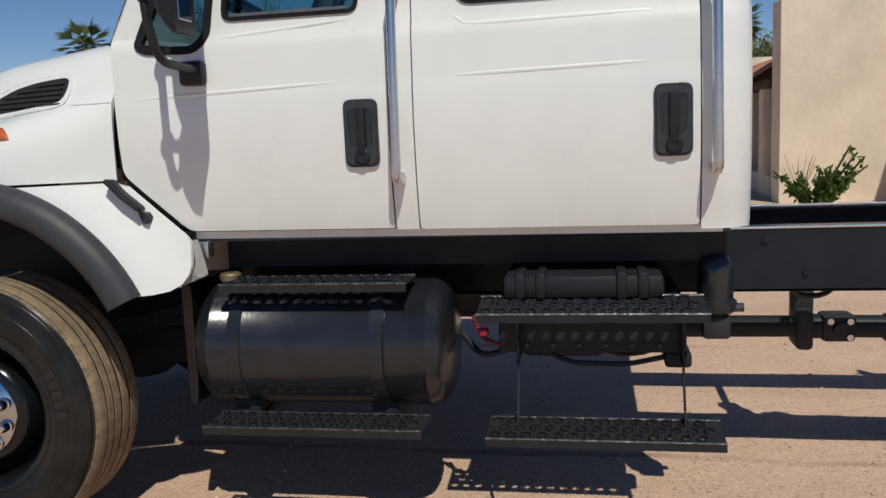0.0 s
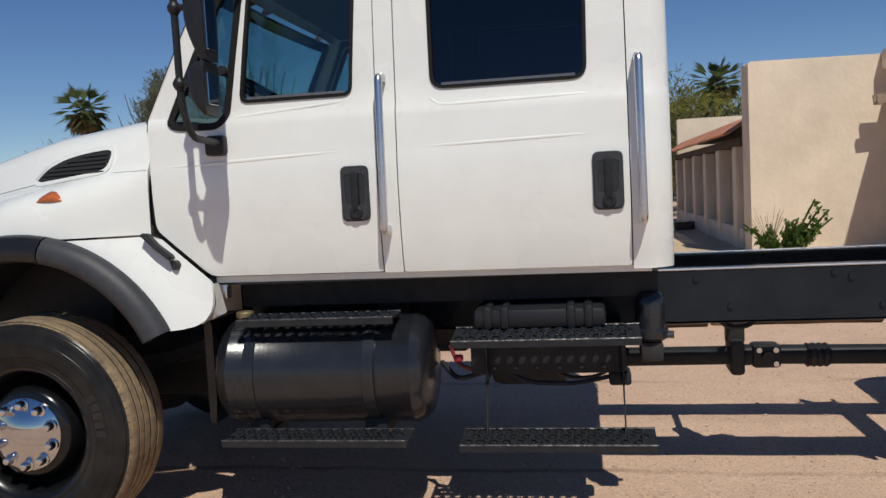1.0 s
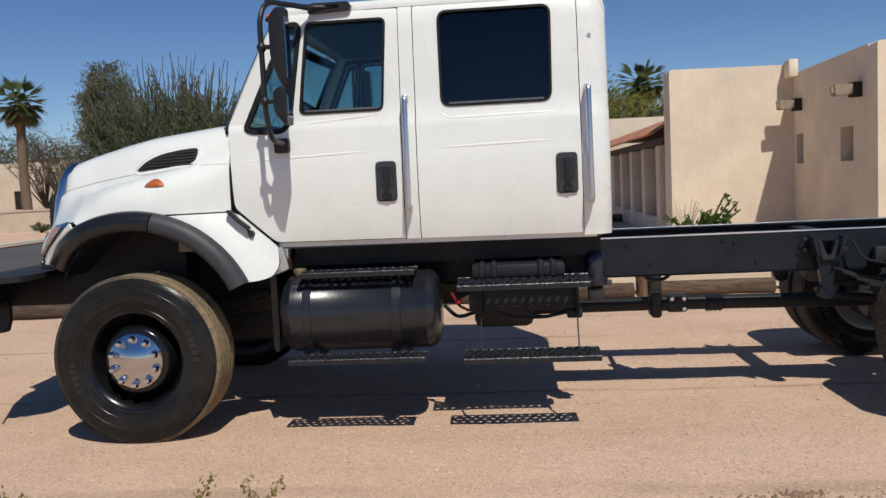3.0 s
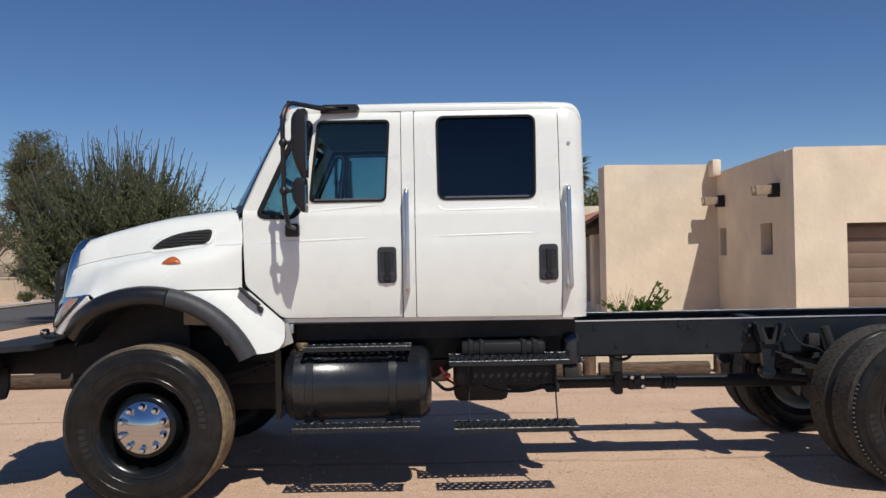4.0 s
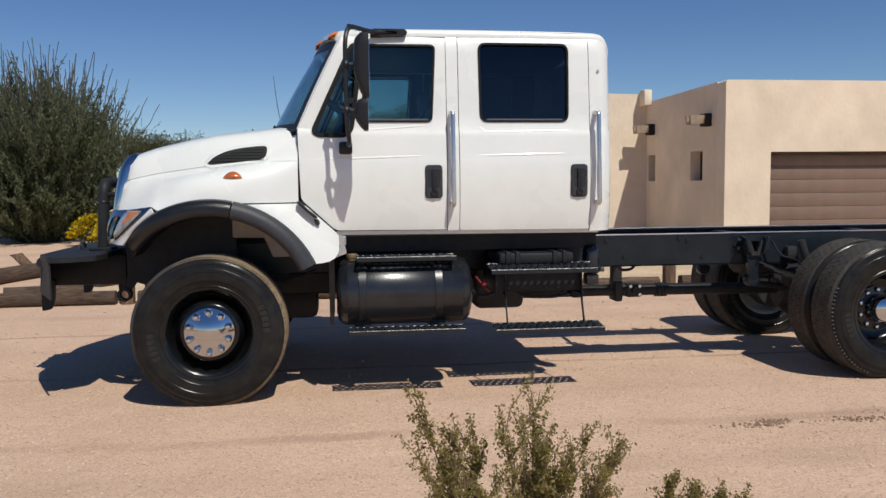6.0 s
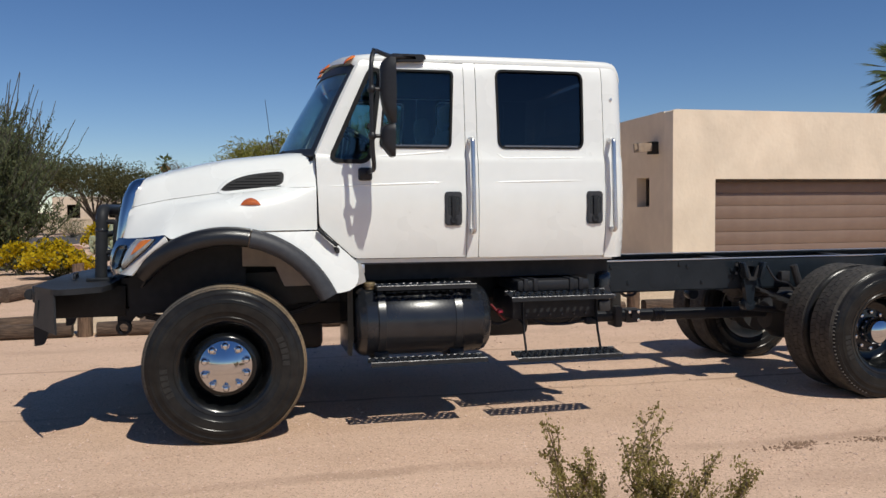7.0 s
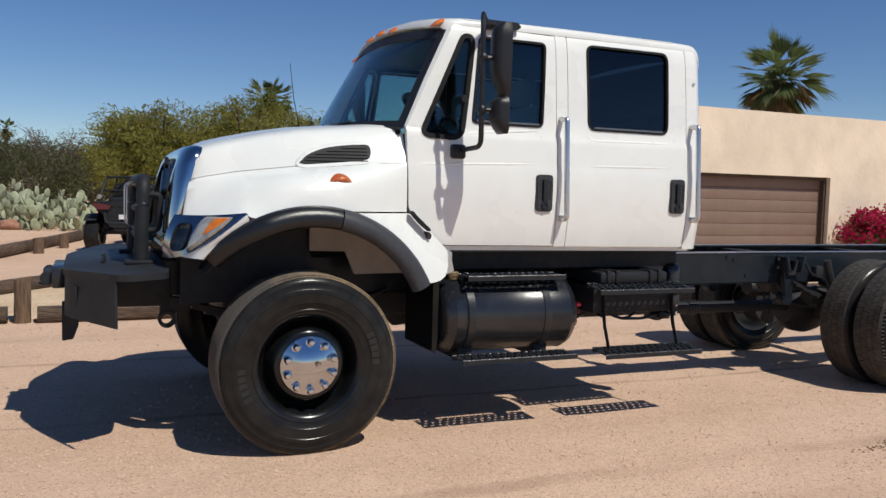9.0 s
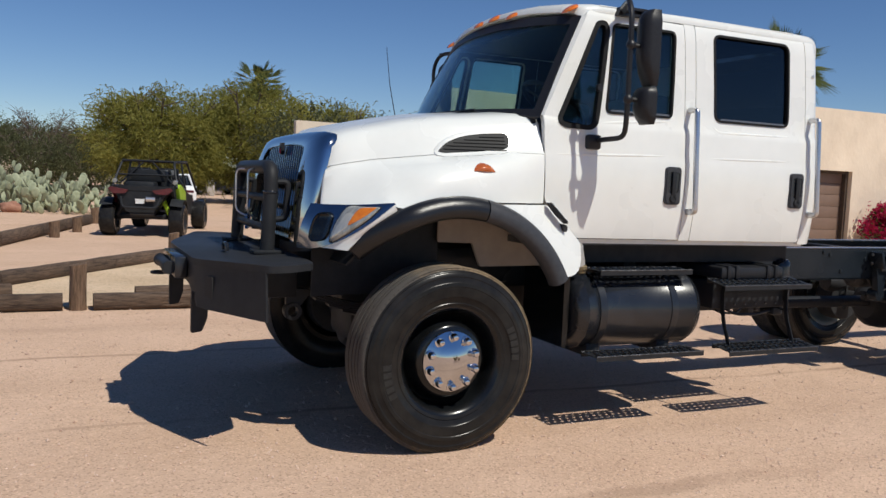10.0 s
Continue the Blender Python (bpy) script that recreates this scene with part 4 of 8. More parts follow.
def build_truck():
    truck = thing("truck", (2.4, 0, 0), "white crew-cab heavy truck with bare black chassis, parked on gravel", "truck")

    # hood and front fenders in one tilting shell
    xs = [-0.635, -0.628, -0.62, -0.60, -0.55, -0.50, -0.46, -0.42, -0.38, -0.345, -0.31, -0.27, -0.21, -0.15, -0.05, 0.05, 0.12, 0.185, 0.195, 0.25, 0.35, 0.45, 0.53, 0.60]
    secs = []
    for x in xs:
        h = [(max(x, nose_x(z)), y, z) for y, z in hood_half(x)]
        secs.append([(xx, -y, z) for xx, y, z in h[::-1]] + h[1:])
    hood = part("hood", thicken(loft(secs), 0.02), M_WHITE, truck, "glossy white tilting hood with flowing fenders", angle=50)
    part("nose_panel", slab([(-0.66, 1.06), (0.66, 1.06), (0.72, 1.28), (0.55, 1.62), (-0.55, 1.62), (-0.72, 1.28)], (), 0.02, "yz", -0.612), M_SATIN, hood)
    fire = slab([(-0.64, 1.0), (0.64, 1.0), (0.66, 1.38), (0.95, 1.38), (0.98, 1.6), (0.92, 1.84), (-0.92, 1.84), (-0.98, 1.6), (-0.95, 1.38), (-0.66, 1.38)], (), 0.03, "yz", 0.56)
    part("firewall", fire, M_SATIN, truck)

    for flip in (False, True):
        def F(bm):
            return mirror_y(bm) if flip else bm
        # lower rear fender
        arc = [(ARCH_X + (ARCH_R - 0.02) * math.cos(a), ARCH_Z + (ARCH_R - 0.02) * math.sin(a)) for a in np.linspace(radians(26), radians(77), 12)]
        out = arc + [(0.205, 1.332), (0.60, 1.334), (0.648, 1.318), (0.853, 1.130), (0.866, 1.11), (0.868, 1.03), (0.860, 0.995), (0.838, 0.962), (0.80, 0.942), (0.75, 0.934), (0.70, 0.932)]

        def bulge(co):
            far = min(1.0, max(0.0, (math.hypot(co.x - ARCH_X, co.z - ARCH_Z) - 0.70) / 0.30))
            yy = 1.145 - 0.10 * far * far * (3 - 2 * far) - 0.03 * max(0, co.x - 0.5)
            return (co.x, -yy + co.y, co.z)
        cuts = [(2, z) for z in np.arange(0.95, 1.33, 0.02)] + [(0, x) for x in np.arange(0.22, 0.86, 0.025)]
        part("fender_skirt", F(slab(out, (), 0.02, "xz", 0, cuts, bulge)), M_WHITE, truck, "white lower fender behind the wheel", angle=60)
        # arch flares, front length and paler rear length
        for a0, a1, m, lab in ((radians(78.6), radians(141), M_FLARE, "satin black moulded wheel-arch flare"), (radians(25), radians(78.0), M_FLARE2, "matte grey plastic wheel-arch flare")):
            rows = []
            n = 22
            for i in range(n + 1):
                a = a0 + (a1 - a0) * i / n
                c, s = math.cos(a), math.sin(a)
                yo = 1.15 - (0.20 * max(0.0, (a - radians(112)) / radians(31)) ** 1.5) - 0.01 * max(0, math.cos(a))
                row = []
                for r, dy in ((0.748, -0.02), (0.752, 0.012), (0.735, 0.045), (0.70, 0.066), (0.665, 0.068), (0.642, 0.055), (0.632, 0.02), (0.640, -0.02), (0.70, 0.030), (0.735, 0.0)):
                    row.append((ARCH_X + r * c, -(yo + dy), ARCH_Z + r * s))
                rows.append(row)
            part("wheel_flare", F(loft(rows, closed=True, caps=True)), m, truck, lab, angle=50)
        # wheel well
        rows = [[(ARCH_X + 0.66 * math.cos(a), -y, ARCH_Z + 0.66 * math.sin(a)) for y in (0.46, 0.80, 1.06 - 0.20 * max(0.0, (a - radians(112)) / radians(48)))] for a in np.linspace(radians(88), radians(146), 13)]
        part("wheel_well", F(thicken(loft(rows), 0.012)), M_SATIN, truck)
        part("inner_fender", F(slab(rounded([(0.12, 1.09), (0.34, 1.085), (0.40, 0.945), (0.84, 0.95), (0.84, 1.33), (0.12, 1.40)], 0.01), (), 0.02, "xz", -0.68)), M_PALE, hood, "pale unpainted inner fender panel")
        part("splash_panel", F(slab([(-0.62, 0.78), (0.14, 0.80), (0.14, 1.36), (-0.30, 1.36), (-0.62, 1.22)], (), 0.015, "xz", -0.63)), M_SATIN, truck, "black inner splash panel")
        # rubber hood latch
        latch = part("hood_latch", F(slab(rounded([(0.592, 1.350), (0.618, 1.347), (0.660, 1.300), (0.722, 1.250), (0.728, 1.236), (0.716, 1.230), (0.662, 1.272), (0.620, 1.314)], 0.007, 3), (), 0.030, "xz", -1.108)), M_PLASTIC, truck, "black rubber hood latch")
        part("latch_strap", F(tube([(0.60, -1.112, 1.345), (0.66, -1.116, 1.288), (0.715, -1.108, 1.240)], 0.010, 8)), M_SATIN, latch)
        part("latch_hook", F(slab(rounded([(0.700, 1.232), (0.733, 1.225), (0.742, 1.205), (0.735, 1.185), (0.715, 1.186)], 0.008, 3), (), 0.03, "xz", -1.085)), M_GRIME, latch)
        tab = part("fender_tab", F(slab(rounded([(0.79, 0.940), (0.85, 0.962), (0.918, 0.990), (0.906, 1.045), (0.888, 1.118), (0.866, 1.118), (0.872, 1.03), (0.85, 0.985)], 0.006, 2), (), 0.004, "xz", -1.022)), M_FENDTAB, truck, "pale metal bracket riveted under the fender")
        for rx, rz in ((0.805, 0.950), (0.872, 0.982)):
            part("rivet", F(lathe([(0.009, 0.0), (0.008, -0.005), (0.0, -0.008)], (rx, -1.022, rz), "y", 10)), M_STEEL, tab)
        # side vent with louvres
        vo = rounded([(-0.012, 1.604), (0.035, 1.655), (0.13, 1.697), (0.25, 1.718), (0.392, 1.728), (0.400, 1.690), (0.384, 1.634), (0.20, 1.612), (0.02, 1.596)], [0.008, 0.05, 0.07, 0.08, 0.045, 0.05, 0.045, 0.08, 0.01], 5)
        vcut = [(0, x) for x in np.arange(0.05, 0.4, 0.05)]

        def on_hood(d):
            return lambda co: (co.x, -hood_y(co.x, co.z) + co.y - d, co.z)
        v = part("side_vent", F(slab(vo, (), 0.02, "xz", 0, vcut, on_hood(0.003))), M_SHADOWGAP, hood, "black louvred air vent in the hood")
        for k in range(5):
            z = 1.622 + 0.019 * k
            x0 = 0.025 + 0.008 * k + 0.011 * k * k
            part("louvre", F(slab([(x0, z), (0.375, z + 0.004), (0.375, z + 0.009), (x0 + 0.01, z + 0.005)], (), 0.012, "xz", 0, vcut, on_hood(0.010))), M_SHADOWGAP, v)
        part("vent_lip", F(slab(offset2d(vo, 0.019), [offset2d(vo, -0.001)], 0.02, "xz", 0, vcut, on_hood(0.006))), M_WHITE, hood, angle=60)
        # thin grey lines put the shade along the hood crease into colour
        crease = [x for x in np.linspace(-0.60, 0.0, 13)]
        part("hood_crease", F(tube([(x, -hood_y(x, lerp_table(HOOD, x)[3] + 0.012) - 0.0005, lerp_table(HOOD, x)[3] + 0.012) for x in crease], 0.0022, 6)), M_CREASESHADE, hood)
        part("hood_crease", F(tube([(x, -hood_y(x, 1.617 + 0.012 * (x - 0.4)) - 0.0005, 1.617 + 0.012 * (x - 0.4)) for x in np.linspace(0.43, 0.595, 6)], 0.0022, 6)), M_CREASESHADE, hood)
        # amber marker lamp
        rows = []
        for i in range(13):
            u = i / 12
            x = 0.118 + 0.124 * u
            hgt = 0.044 * math.sin(math.pi * min(1, max(0.0, u))) ** 0.7 + 0.002
            row = []
            for k in range(7):
                q = k / 6
                z = 1.505 + hgt * q
                row.append((x, -hood_y(x, z) - 0.004 - 0.022 * math.sin(math.pi * u) * math.sin(math.pi * (q * 0.8 + 0.1)), z))
            rows.append(row)
        part("marker_lamp", F(thicken(loft(rows), 0.012)), M_MARKER, hood, "amber half-round side marker lamp")

        # doors
        vent_win = rounded([(0.700, 1.815), (0.735, 1.790), (0.925, 1.785), (0.968, 1.83), (1.045, 2.375), (1.03, 2.41), (0.985, 2.41), (0.962, 2.385)], 0.03, 3)
        main_win = rounded([(1.030, 1.885), (1.515, 1.885), (1.545, 2.41), (1.085, 2.41)], 0.035, 4)
        rear_win = rounded([(1.858, 1.887), (2.480, 1.887), (2.490, 2.428), (1.852, 2.428)], 0.055, 5)
        fd = slab(rounded([(0.618, 1.36), (0.848, 1.145), (1.616, 1.14), (1.618, 2.465), (0.915, 2.475), (0.602, 1.84)], [0.03, 0.03, 0.01, 0.01, 0.03, 0.01]), [vent_win, main_win], 0.035, "xz", 0, SIDE_CUTS, near_side)
        front = part("front_door", F(fd), M_WHITE, truck, "closed white front door", angle=25)
        window_in(front, vent_win, M_GLASS, flip, "tinted quarter window", 0.034)
        window_in(front, main_win, M_GLASS, flip, "tinted front door window")
        door_handle(front, 1.522, 1.475, flip)
        part("pillar", F(slab([(1.622, 1.135), (1.702, 1.135), (1.702, 2.48), (1.622, 2.48)], (), 0.035, "xz", 0.0, SIDE_CUTS, near_side)), M_WHITE, truck, "white door pillar", angle=25)
        rd = slab(rounded([(1.707, 1.135), (2.637, 1.13), (2.637, 2.47), (1.707, 2.47)], 0.012), [rear_win], 0.035, "xz", 0, SIDE_CUTS, near_side)
        rear = part("rear_door", F(rd), M_WHITE, truck, "closed white rear door with dark glass", angle=25)
        window_in(rear, rear_win, M_DARKGLASS, flip, "near-black privacy glass", 0.017)
        door_handle(rear, 2.553, 1.475, flip)
        card = slab([(0.70, 1.16), (1.66, 1.16), (1.66, 2.45), (0.955, 2.45), (0.66, 1.80)], [offset2d(vent_win, 0.010), offset2d(main_win, 0.010)], 0.008, "xz", 0.040, SIDE_CUTS, near_side)
        part("door_card", F(card), M_CARD, front, "dark grey inner door panel")
        card = slab([(1.67, 1.16), (2.70, 1.16), (2.70, 2.45), (1.67, 2.45)], [offset2d(rear_win, 0.010)], 0.008, "xz", 0.040, SIDE_CUTS, near_side)
        part("door_card", F(card), M_CARD, rear, "dark grey inner door panel")
        if not flip:
            part("knob", lathe([(0.0, -0.012), (0.018, -0.012), (0.022, -0.004), (0.022, 0.010), (0.0, 0.010)], (0.962, -1.000, 2.021), "y", 18), M_PLASTIC, front, "round black knob on the quarter window")
        # added grey strip stands in for the highlight on the rubber sill
        for door, xa, xb, zt in ((front, 1.06, 1.49, 1.8925), (rear, 1.90, 2.44, 1.8945)):
            part("sill_trim", F(slab([(xa, zt), (xb, zt), (xb, zt + 0.011), (xa, zt + 0.011)], (), 0.006, "xz", -0.0085, (), near_side)), M_SILLGLINT, door, "thin strip drawn for the glint on the sill rubber")

        def quarter(co):
            f = max(0.0, co.x - 2.69) / 0.115
            return (co.x, -side_y(co.z) + co.y + 0.07 * f ** 2.2, co.z)
        part("rear_quarter", F(slab(rounded([(2.642, 1.115), (2.805, 1.115), (2.805, 2.40), (2.795, 2.435), (2.765, 2.472), (2.642, 2.490)], 0.005), (), 0.035, "xz", 0, SIDE_CUTS + [(0, x) for x in (2.70, 2.72, 2.74, 2.76, 2.775, 2.79)], quarter)), M_WHITE, truck, "white rear cab corner", angle=40)
        part("door_step_seam", F(slab([(0.85, 1.112), (2.715, 1.100), (2.715, 1.128), (0.85, 1.138)], (), 0.05, "xz", -0.955)), M_WHITE, truck)
        # creases pressed into the doors
        for x0, x1, z0, z1, hook in ((1.00, 1.52, 1.818, 1.862, 0.0), (1.845, 2.49, 1.812, 1.820, 0.035), (0.64, 1.50, 1.622, 1.650, 0.0), (1.79, 2.53, 1.648, 1.662, 0.0)):
            run = []
            for k in range(17):
                q = k / 16
                z = z0 + (z1 - z0) * q + hook * max(0.0, 1 - q / 0.09) ** 2
                run.append((x0 + (x1 - x0) * q, -side_y(z) + 0.0098 + 0.0034 * abs(2 * q - 1) ** 3, z))
            part("door_crease", F(tube(run, 0.0125, 14)), M_WHITE, truck)
        part("button_bolt", F(lathe([(0.012, 0.0), (0.011, -0.006), (0.0, -0.008)], (2.705, -side_y(2.24) - 0.0005, 2.24), "y", 10)), M_STEEL, truck)
        grab_rail(truck, 1.652, 1.318, 1.940, flip)
        grab_rail(truck, 2.682, 1.318, 1.945, flip)

    # roof with a rounded rim
    stations = [(0.742, -0.062, 0.97), (0.755, -0.030, 0.98), (0.80, -0.010, 0.99), (0.92, 0.0, 1.0), (1.3, 0.008, 1.0), (1.7, 0.010, 1.0), (2.2, 0.008, 1.0), (2.58, 0.004, 1.0), (2.70, 0.0, 0.998), (2.745, -0.008, 0.990), (2.772, -0.026, 0.980), (2.793, -0.055, 0.968), (2.805, -0.10, 0.958)]
    prof = [(0.912, 2.462), (0.915, 2.490), (0.895, 2.512), (0.85, 2.524), (0.75, 2.540), (0.5, 2.565), (0.25, 2.578), (0.0, 2.582)]
    secs = []
    for x, dz, wf in stations:
        half = [(y * wf, z + dz) for y, z in prof]
        back = lambda y: x + (0.135 * (abs(y) / 0.9) ** 2.2 if x < 1.0 else 0.0) * max(0.0, (1.1 - x) / 0.36)
        secs.append([(back(y), -y, z) for y, z in half] + [(back(y), y, z) for y, z in half[-2::-1]])
    roof = part("roof", thicken(loft(secs), 0.02), M_WHITE, truck, "white cab roof with rounded rim", angle=50)
    part("rain_rail", tube([(1.0, -0.90, 2.510), (2.55, -0.90, 2.514)], 0.0045, 6), M_WHITE, roof)
    part("rear_wall", slab([(-0.86, 1.115), (0.86, 1.115), (0.83, 2.44), (-0.83, 2.44)], [rounded([(-0.6, 1.85), (0.6, 1.85), (0.58, 2.35), (-0.58, 2.35)], 0.05)], 0.03, "yz", 2.768), M_WHITE, truck)
    part("rear_window", slab(rounded([(-0.61, 1.84), (0.61, 1.84), (0.59, 2.36), (-0.59, 2.36)], 0.05), (), 0.006, "yz", 2.777), M_DARKGLASS, truck)
    for y, x in ((-0.81, 0.825), (-0.28, 0.735), (-0.06, 0.725), (0.16, 0.728), (0.81, 0.825)):
        lamp = lathe([(0.060, 0.0), (0.058, 0.016), (0.045, 0.030), (0.02, 0.038), (0.0, 0.040)], (0, 0, 0), "z", 20)
        for v in lamp.verts:
            v.co = Vector((x + v.co.x * 0.70 + 0.03, y + v.co.y * 1.05, 2.482 + 0.052 * (1 - abs(y) / 0.81) + v.co.z * 0.62 + v.co.x * 0.40))
        part("clearance_lamp", lamp, M_AMBER, roof, "amber roof clearance lamp")

    # windshield, curved, with black border
    def ws(u, t, d=0.0):
        """u: across from -1 to 1, t: from base to top."""
        yb, yt = 0.972 * u, 0.905 * u
        xb, xt = 0.598 - 0.22 * (1 - abs(u) ** 2.2), 0.880 - 0.135 * (1 - abs(u) ** 2.2)
        zb, zt = 1.840 + 0.02 * (1 - u * u), 2.435 + 0.055 * (1 - u * u)
        return (xb + (xt - xb) * t - d, yb + (yt - yb) * t, zb + (zt - zb) * t + 0.015 * math.sin(math.pi * t) + d * 0.4)
    us = [-1 + 2 * k / 24 for k in range(25)]
    glass_rows = [[ws(u * 0.985, 0.02 + 0.96 * t / 8) for u in us] for t in range(9)]
    shield = part("windshield", thicken(loft(glass_rows), 0.006), M_WINDGLASS, truck, "wide curved teal-tinted windshield", angle=60)
    shield.visible_shadow = False
    for rng, nm in (((-0.02, 0.05), 0), ((0.90, 1.0), 1)):
        part("windshield_border", thicken(loft([[ws(u, rng[0] + (rng[1] - rng[0]) * t / 2, 0.006) for u in us] for t in range(3)]), 0.004), M_PLASTIC, shield, angle=60)
    for s in (-1, 1):
        part("windshield_border", thicken(loft([[ws(s * (0.945 + 0.055 * k / 2), t / 8, 0.006) for k in range(3)] for t in range(9)]), 0.004), M_PLASTIC, shield, angle=60)
        rows = []
        for t in range(9):
            q = t / 8
            a = Vector(ws(s, q, 0.002))
            z = a.z
            y1 = s * (side_y(z) - 0.004)
            x1 = max(a.x + 0.01, 0.600 + (z - 1.84) * (0.315 / 0.635) + 0.012)
            rows.append([tuple(a), (a.x * 0.4 + x1 * 0.6, (a.y * 0.35 + y1 * 0.65) + s * 0.012, z), (x1, y1, z)])
        part("windshield_pillar", thicken(loft(rows), 0.02), M_WHITE, truck, "white windshield pillar", angle=70)
        # wiper
        part("wiper", tube([ws(0.25 * s + 0.1, -0.02, 0.02), ws(0.25 * s + 0.35, 0.02, 0.02), ws(0.25 * s - 0.25, 0.035, 0.02)], 0.008, 6), M_PLASTIC, truck, "black wiper")
    cowl = [[(0.42 - 0.10 * (1 - abs(u) ** 2) + 0.13 * abs(u) ** 3, 0.80 * u, 1.805 + 0.055 * (1 - u * u)) for u in us], [ws(u, 0.0) for u in us]]
    part("cowl", thicken(loft(cowl), 0.02), M_PLASTIC, truck, "black plastic cowl under the windshield")

    # cabin inside
    part("cab_floor", box(0.58, 2.74, -0.95, 0.95, 1.10, 1.14), M_DASH, truck)
    part("headliner", box(0.95, 2.72, -0.88, 0.88, 2.46, 2.478), M_CARD, truck)
    part("dashboard", slab(rounded([(0.57, 1.20), (0.80, 1.25), (0.95, 1.55), (0.93, 1.72), (0.80, 1.80), (0.50, 1.80)], 0.05), (), 1.84, "xz", -0.92), M_DASH, truck, "dark grey dashboard")
    wheel_bm = lathe([(0.215 + 0.017 * math.cos(a), 0.017 * math.sin(a)) for a in [2 * math.pi * k / 8 for k in range(8)]], (0, 0, 0), "z", 32, close=True)
    for a in (0.5, 2.64, 4.71):
        tube([(0, 0, -0.02), (0.21 * math.cos(a), 0.21 * math.sin(a), 0)], 0.012, 6, wheel_bm)
    lathe([(0.07, -0.05), (0.075, -0.01), (0.05, 0.01), (0.0, 0.015)], (0, 0, 0), "z", 16, wheel_bm)
    for v in wheel_bm.verts:
        v.co = Matrix.Translation((0.965, -0.50, 1.960)) @ Euler((0, radians(34), 0)).to_matrix().to_4x4() @ v.co
    part("steering_wheel", wheel_bm, M_PLASTIC, truck, "black steering wheel")
    part("steering_column", tube([(0.82, -0.50, 1.72), (0.95, -0.50, 1.935)], 0.045, 10, r_end=0.06), M_PLASTIC, truck)
    for x, y0, y1, nm in ((1.30, -0.78, -0.22, "front_seat"), (1.30, 0.12, 0.80, "front_seat"), (2.30, -0.85, 0.85, "rear_bench")):
        st = part(nm, box(x - 0.25, x + 0.25, y0, y1, 1.35, 1.52, 0.05, 3), M_SEAT, truck, "grey vinyl seat")
        bk = box(x + 0.16, x + 0.30, y0, y1, 1.50, 2.05, 0.05, 3)
        for v in bk.verts:
            v.co.x += (v.co.z - 1.5) * 0.18
        part("backrest", bk, M_SEAT, st)
        if nm == "front_seat":
            hb = box(x + 0.27, x + 0.37, (y0 + y1) / 2 - 0.14, (y0 + y1) / 2 + 0.14, 2.06, 2.24, 0.04, 3)
            part("headrest", hb, M_SEAT, st)

    # grille, headlamps
    outer = [(-0.675, 0.69, 1.075), (-0.660, 0.735, 1.18), (-0.640, 0.745, 1.30), (-0.612, 0.738, 1.44), (-0.575, 0.722, 1.58), (-0.540, 0.705, 1.645), (-0.528, 0.660, 1.676), (-0.528, 0.51, 1.692), (-0.53, 0.25, 1.697), (-0.53, 0.0, 1.698)]
    inner = [(-0.712, 0.520, 1.075), (-0.710, 0.530, 1.18), (-0.703, 0.532, 1.28), (-0.688, 0.525, 1.40), (-0.665, 0.508, 1.50), (-0.640, 0.485, 1.575), (-0.628, 0.445, 1.608), (-0.622, 0.35, 1.620), (-0.618, 0.18, 1.625), (-0.617, 0.0, 1.626)]

    def both(p):
        return [(x, -y, z) for x, y, z in p] + [(x, y, z) for x, y, z in p[-2::-1]]

    rows = []
    rows.append(both([(x + 0.022, y + 0.003, z + 0.002) for x, y, z in outer]))
    for k in range(8):
        q = math.pi / 2 * k / 7
        fwd, turn_in = math.sin(q), 1 - math.cos(q)
        rows.append(both([(a[0] - 0.002 + (b[0] - a[0]) * fwd, (a[1] + 0.007) * (1 - turn_in) + b[1] * turn_in, (a[2] + 0.004) * (1 - turn_in) + b[2] * turn_in) for a, b in zip(outer, inner)]))
    grille = part("grille", thicken(loft(rows), 0.008), M_CHROME, truck, "chrome grille surround with upright bars", angle=60)
    part("grille_recess", thicken(loft([both([(x + 0.002, y * 0.999, z - 0.001) for x, y, z in inner]), both([(x + 0.055, y * 0.985, z - 0.006) for x, y, z in inner])]), 0.006), M_RIM, grille, "dark inner edge of the grille opening", angle=60)
    for k in range(21):
        y = -0.49 + 0.98 * k / 20
        edge = max(0.0, abs(y) - 0.42) / 0.07
        bar = box(-0.016, 0.016, y - 0.012, y + 0.012, 1.08, 1.625 - 0.05 * edge, 0.005, 1)
        for v in bar.verts:
            v.co.x += -0.675 + 0.20 * max(0, v.co.z - 1.26)
        part("grille_bar", bar, M_BAR, grille)
    back = box(-0.004, 0.004, -0.525, 0.525, 1.07, 1.64)
    for v in back.verts:
        v.co.x += -0.640 + 0.20 * max(0, v.co.z - 1.26)
    part("grille_backing", back, M_SHADOWGAP, grille)
    em = slab(rounded([(-0.022, 1.590), (0.0, 1.565), (0.022, 1.590), (0.022, 1.640), (0.0, 1.612), (-0.022, 1.640)], 0.004), (), 0.02, "yz", -0.655)
    badge = part("badge", em, M_SATIN, grille, "small dark badge on the grille top")
    part("badge_inlay", slab([(-0.008, 1.575), (0.008, 1.575), (0.008, 1.605), (-0.008, 1.605)], (), 0.006, "yz", -0.661), M_RED, badge)
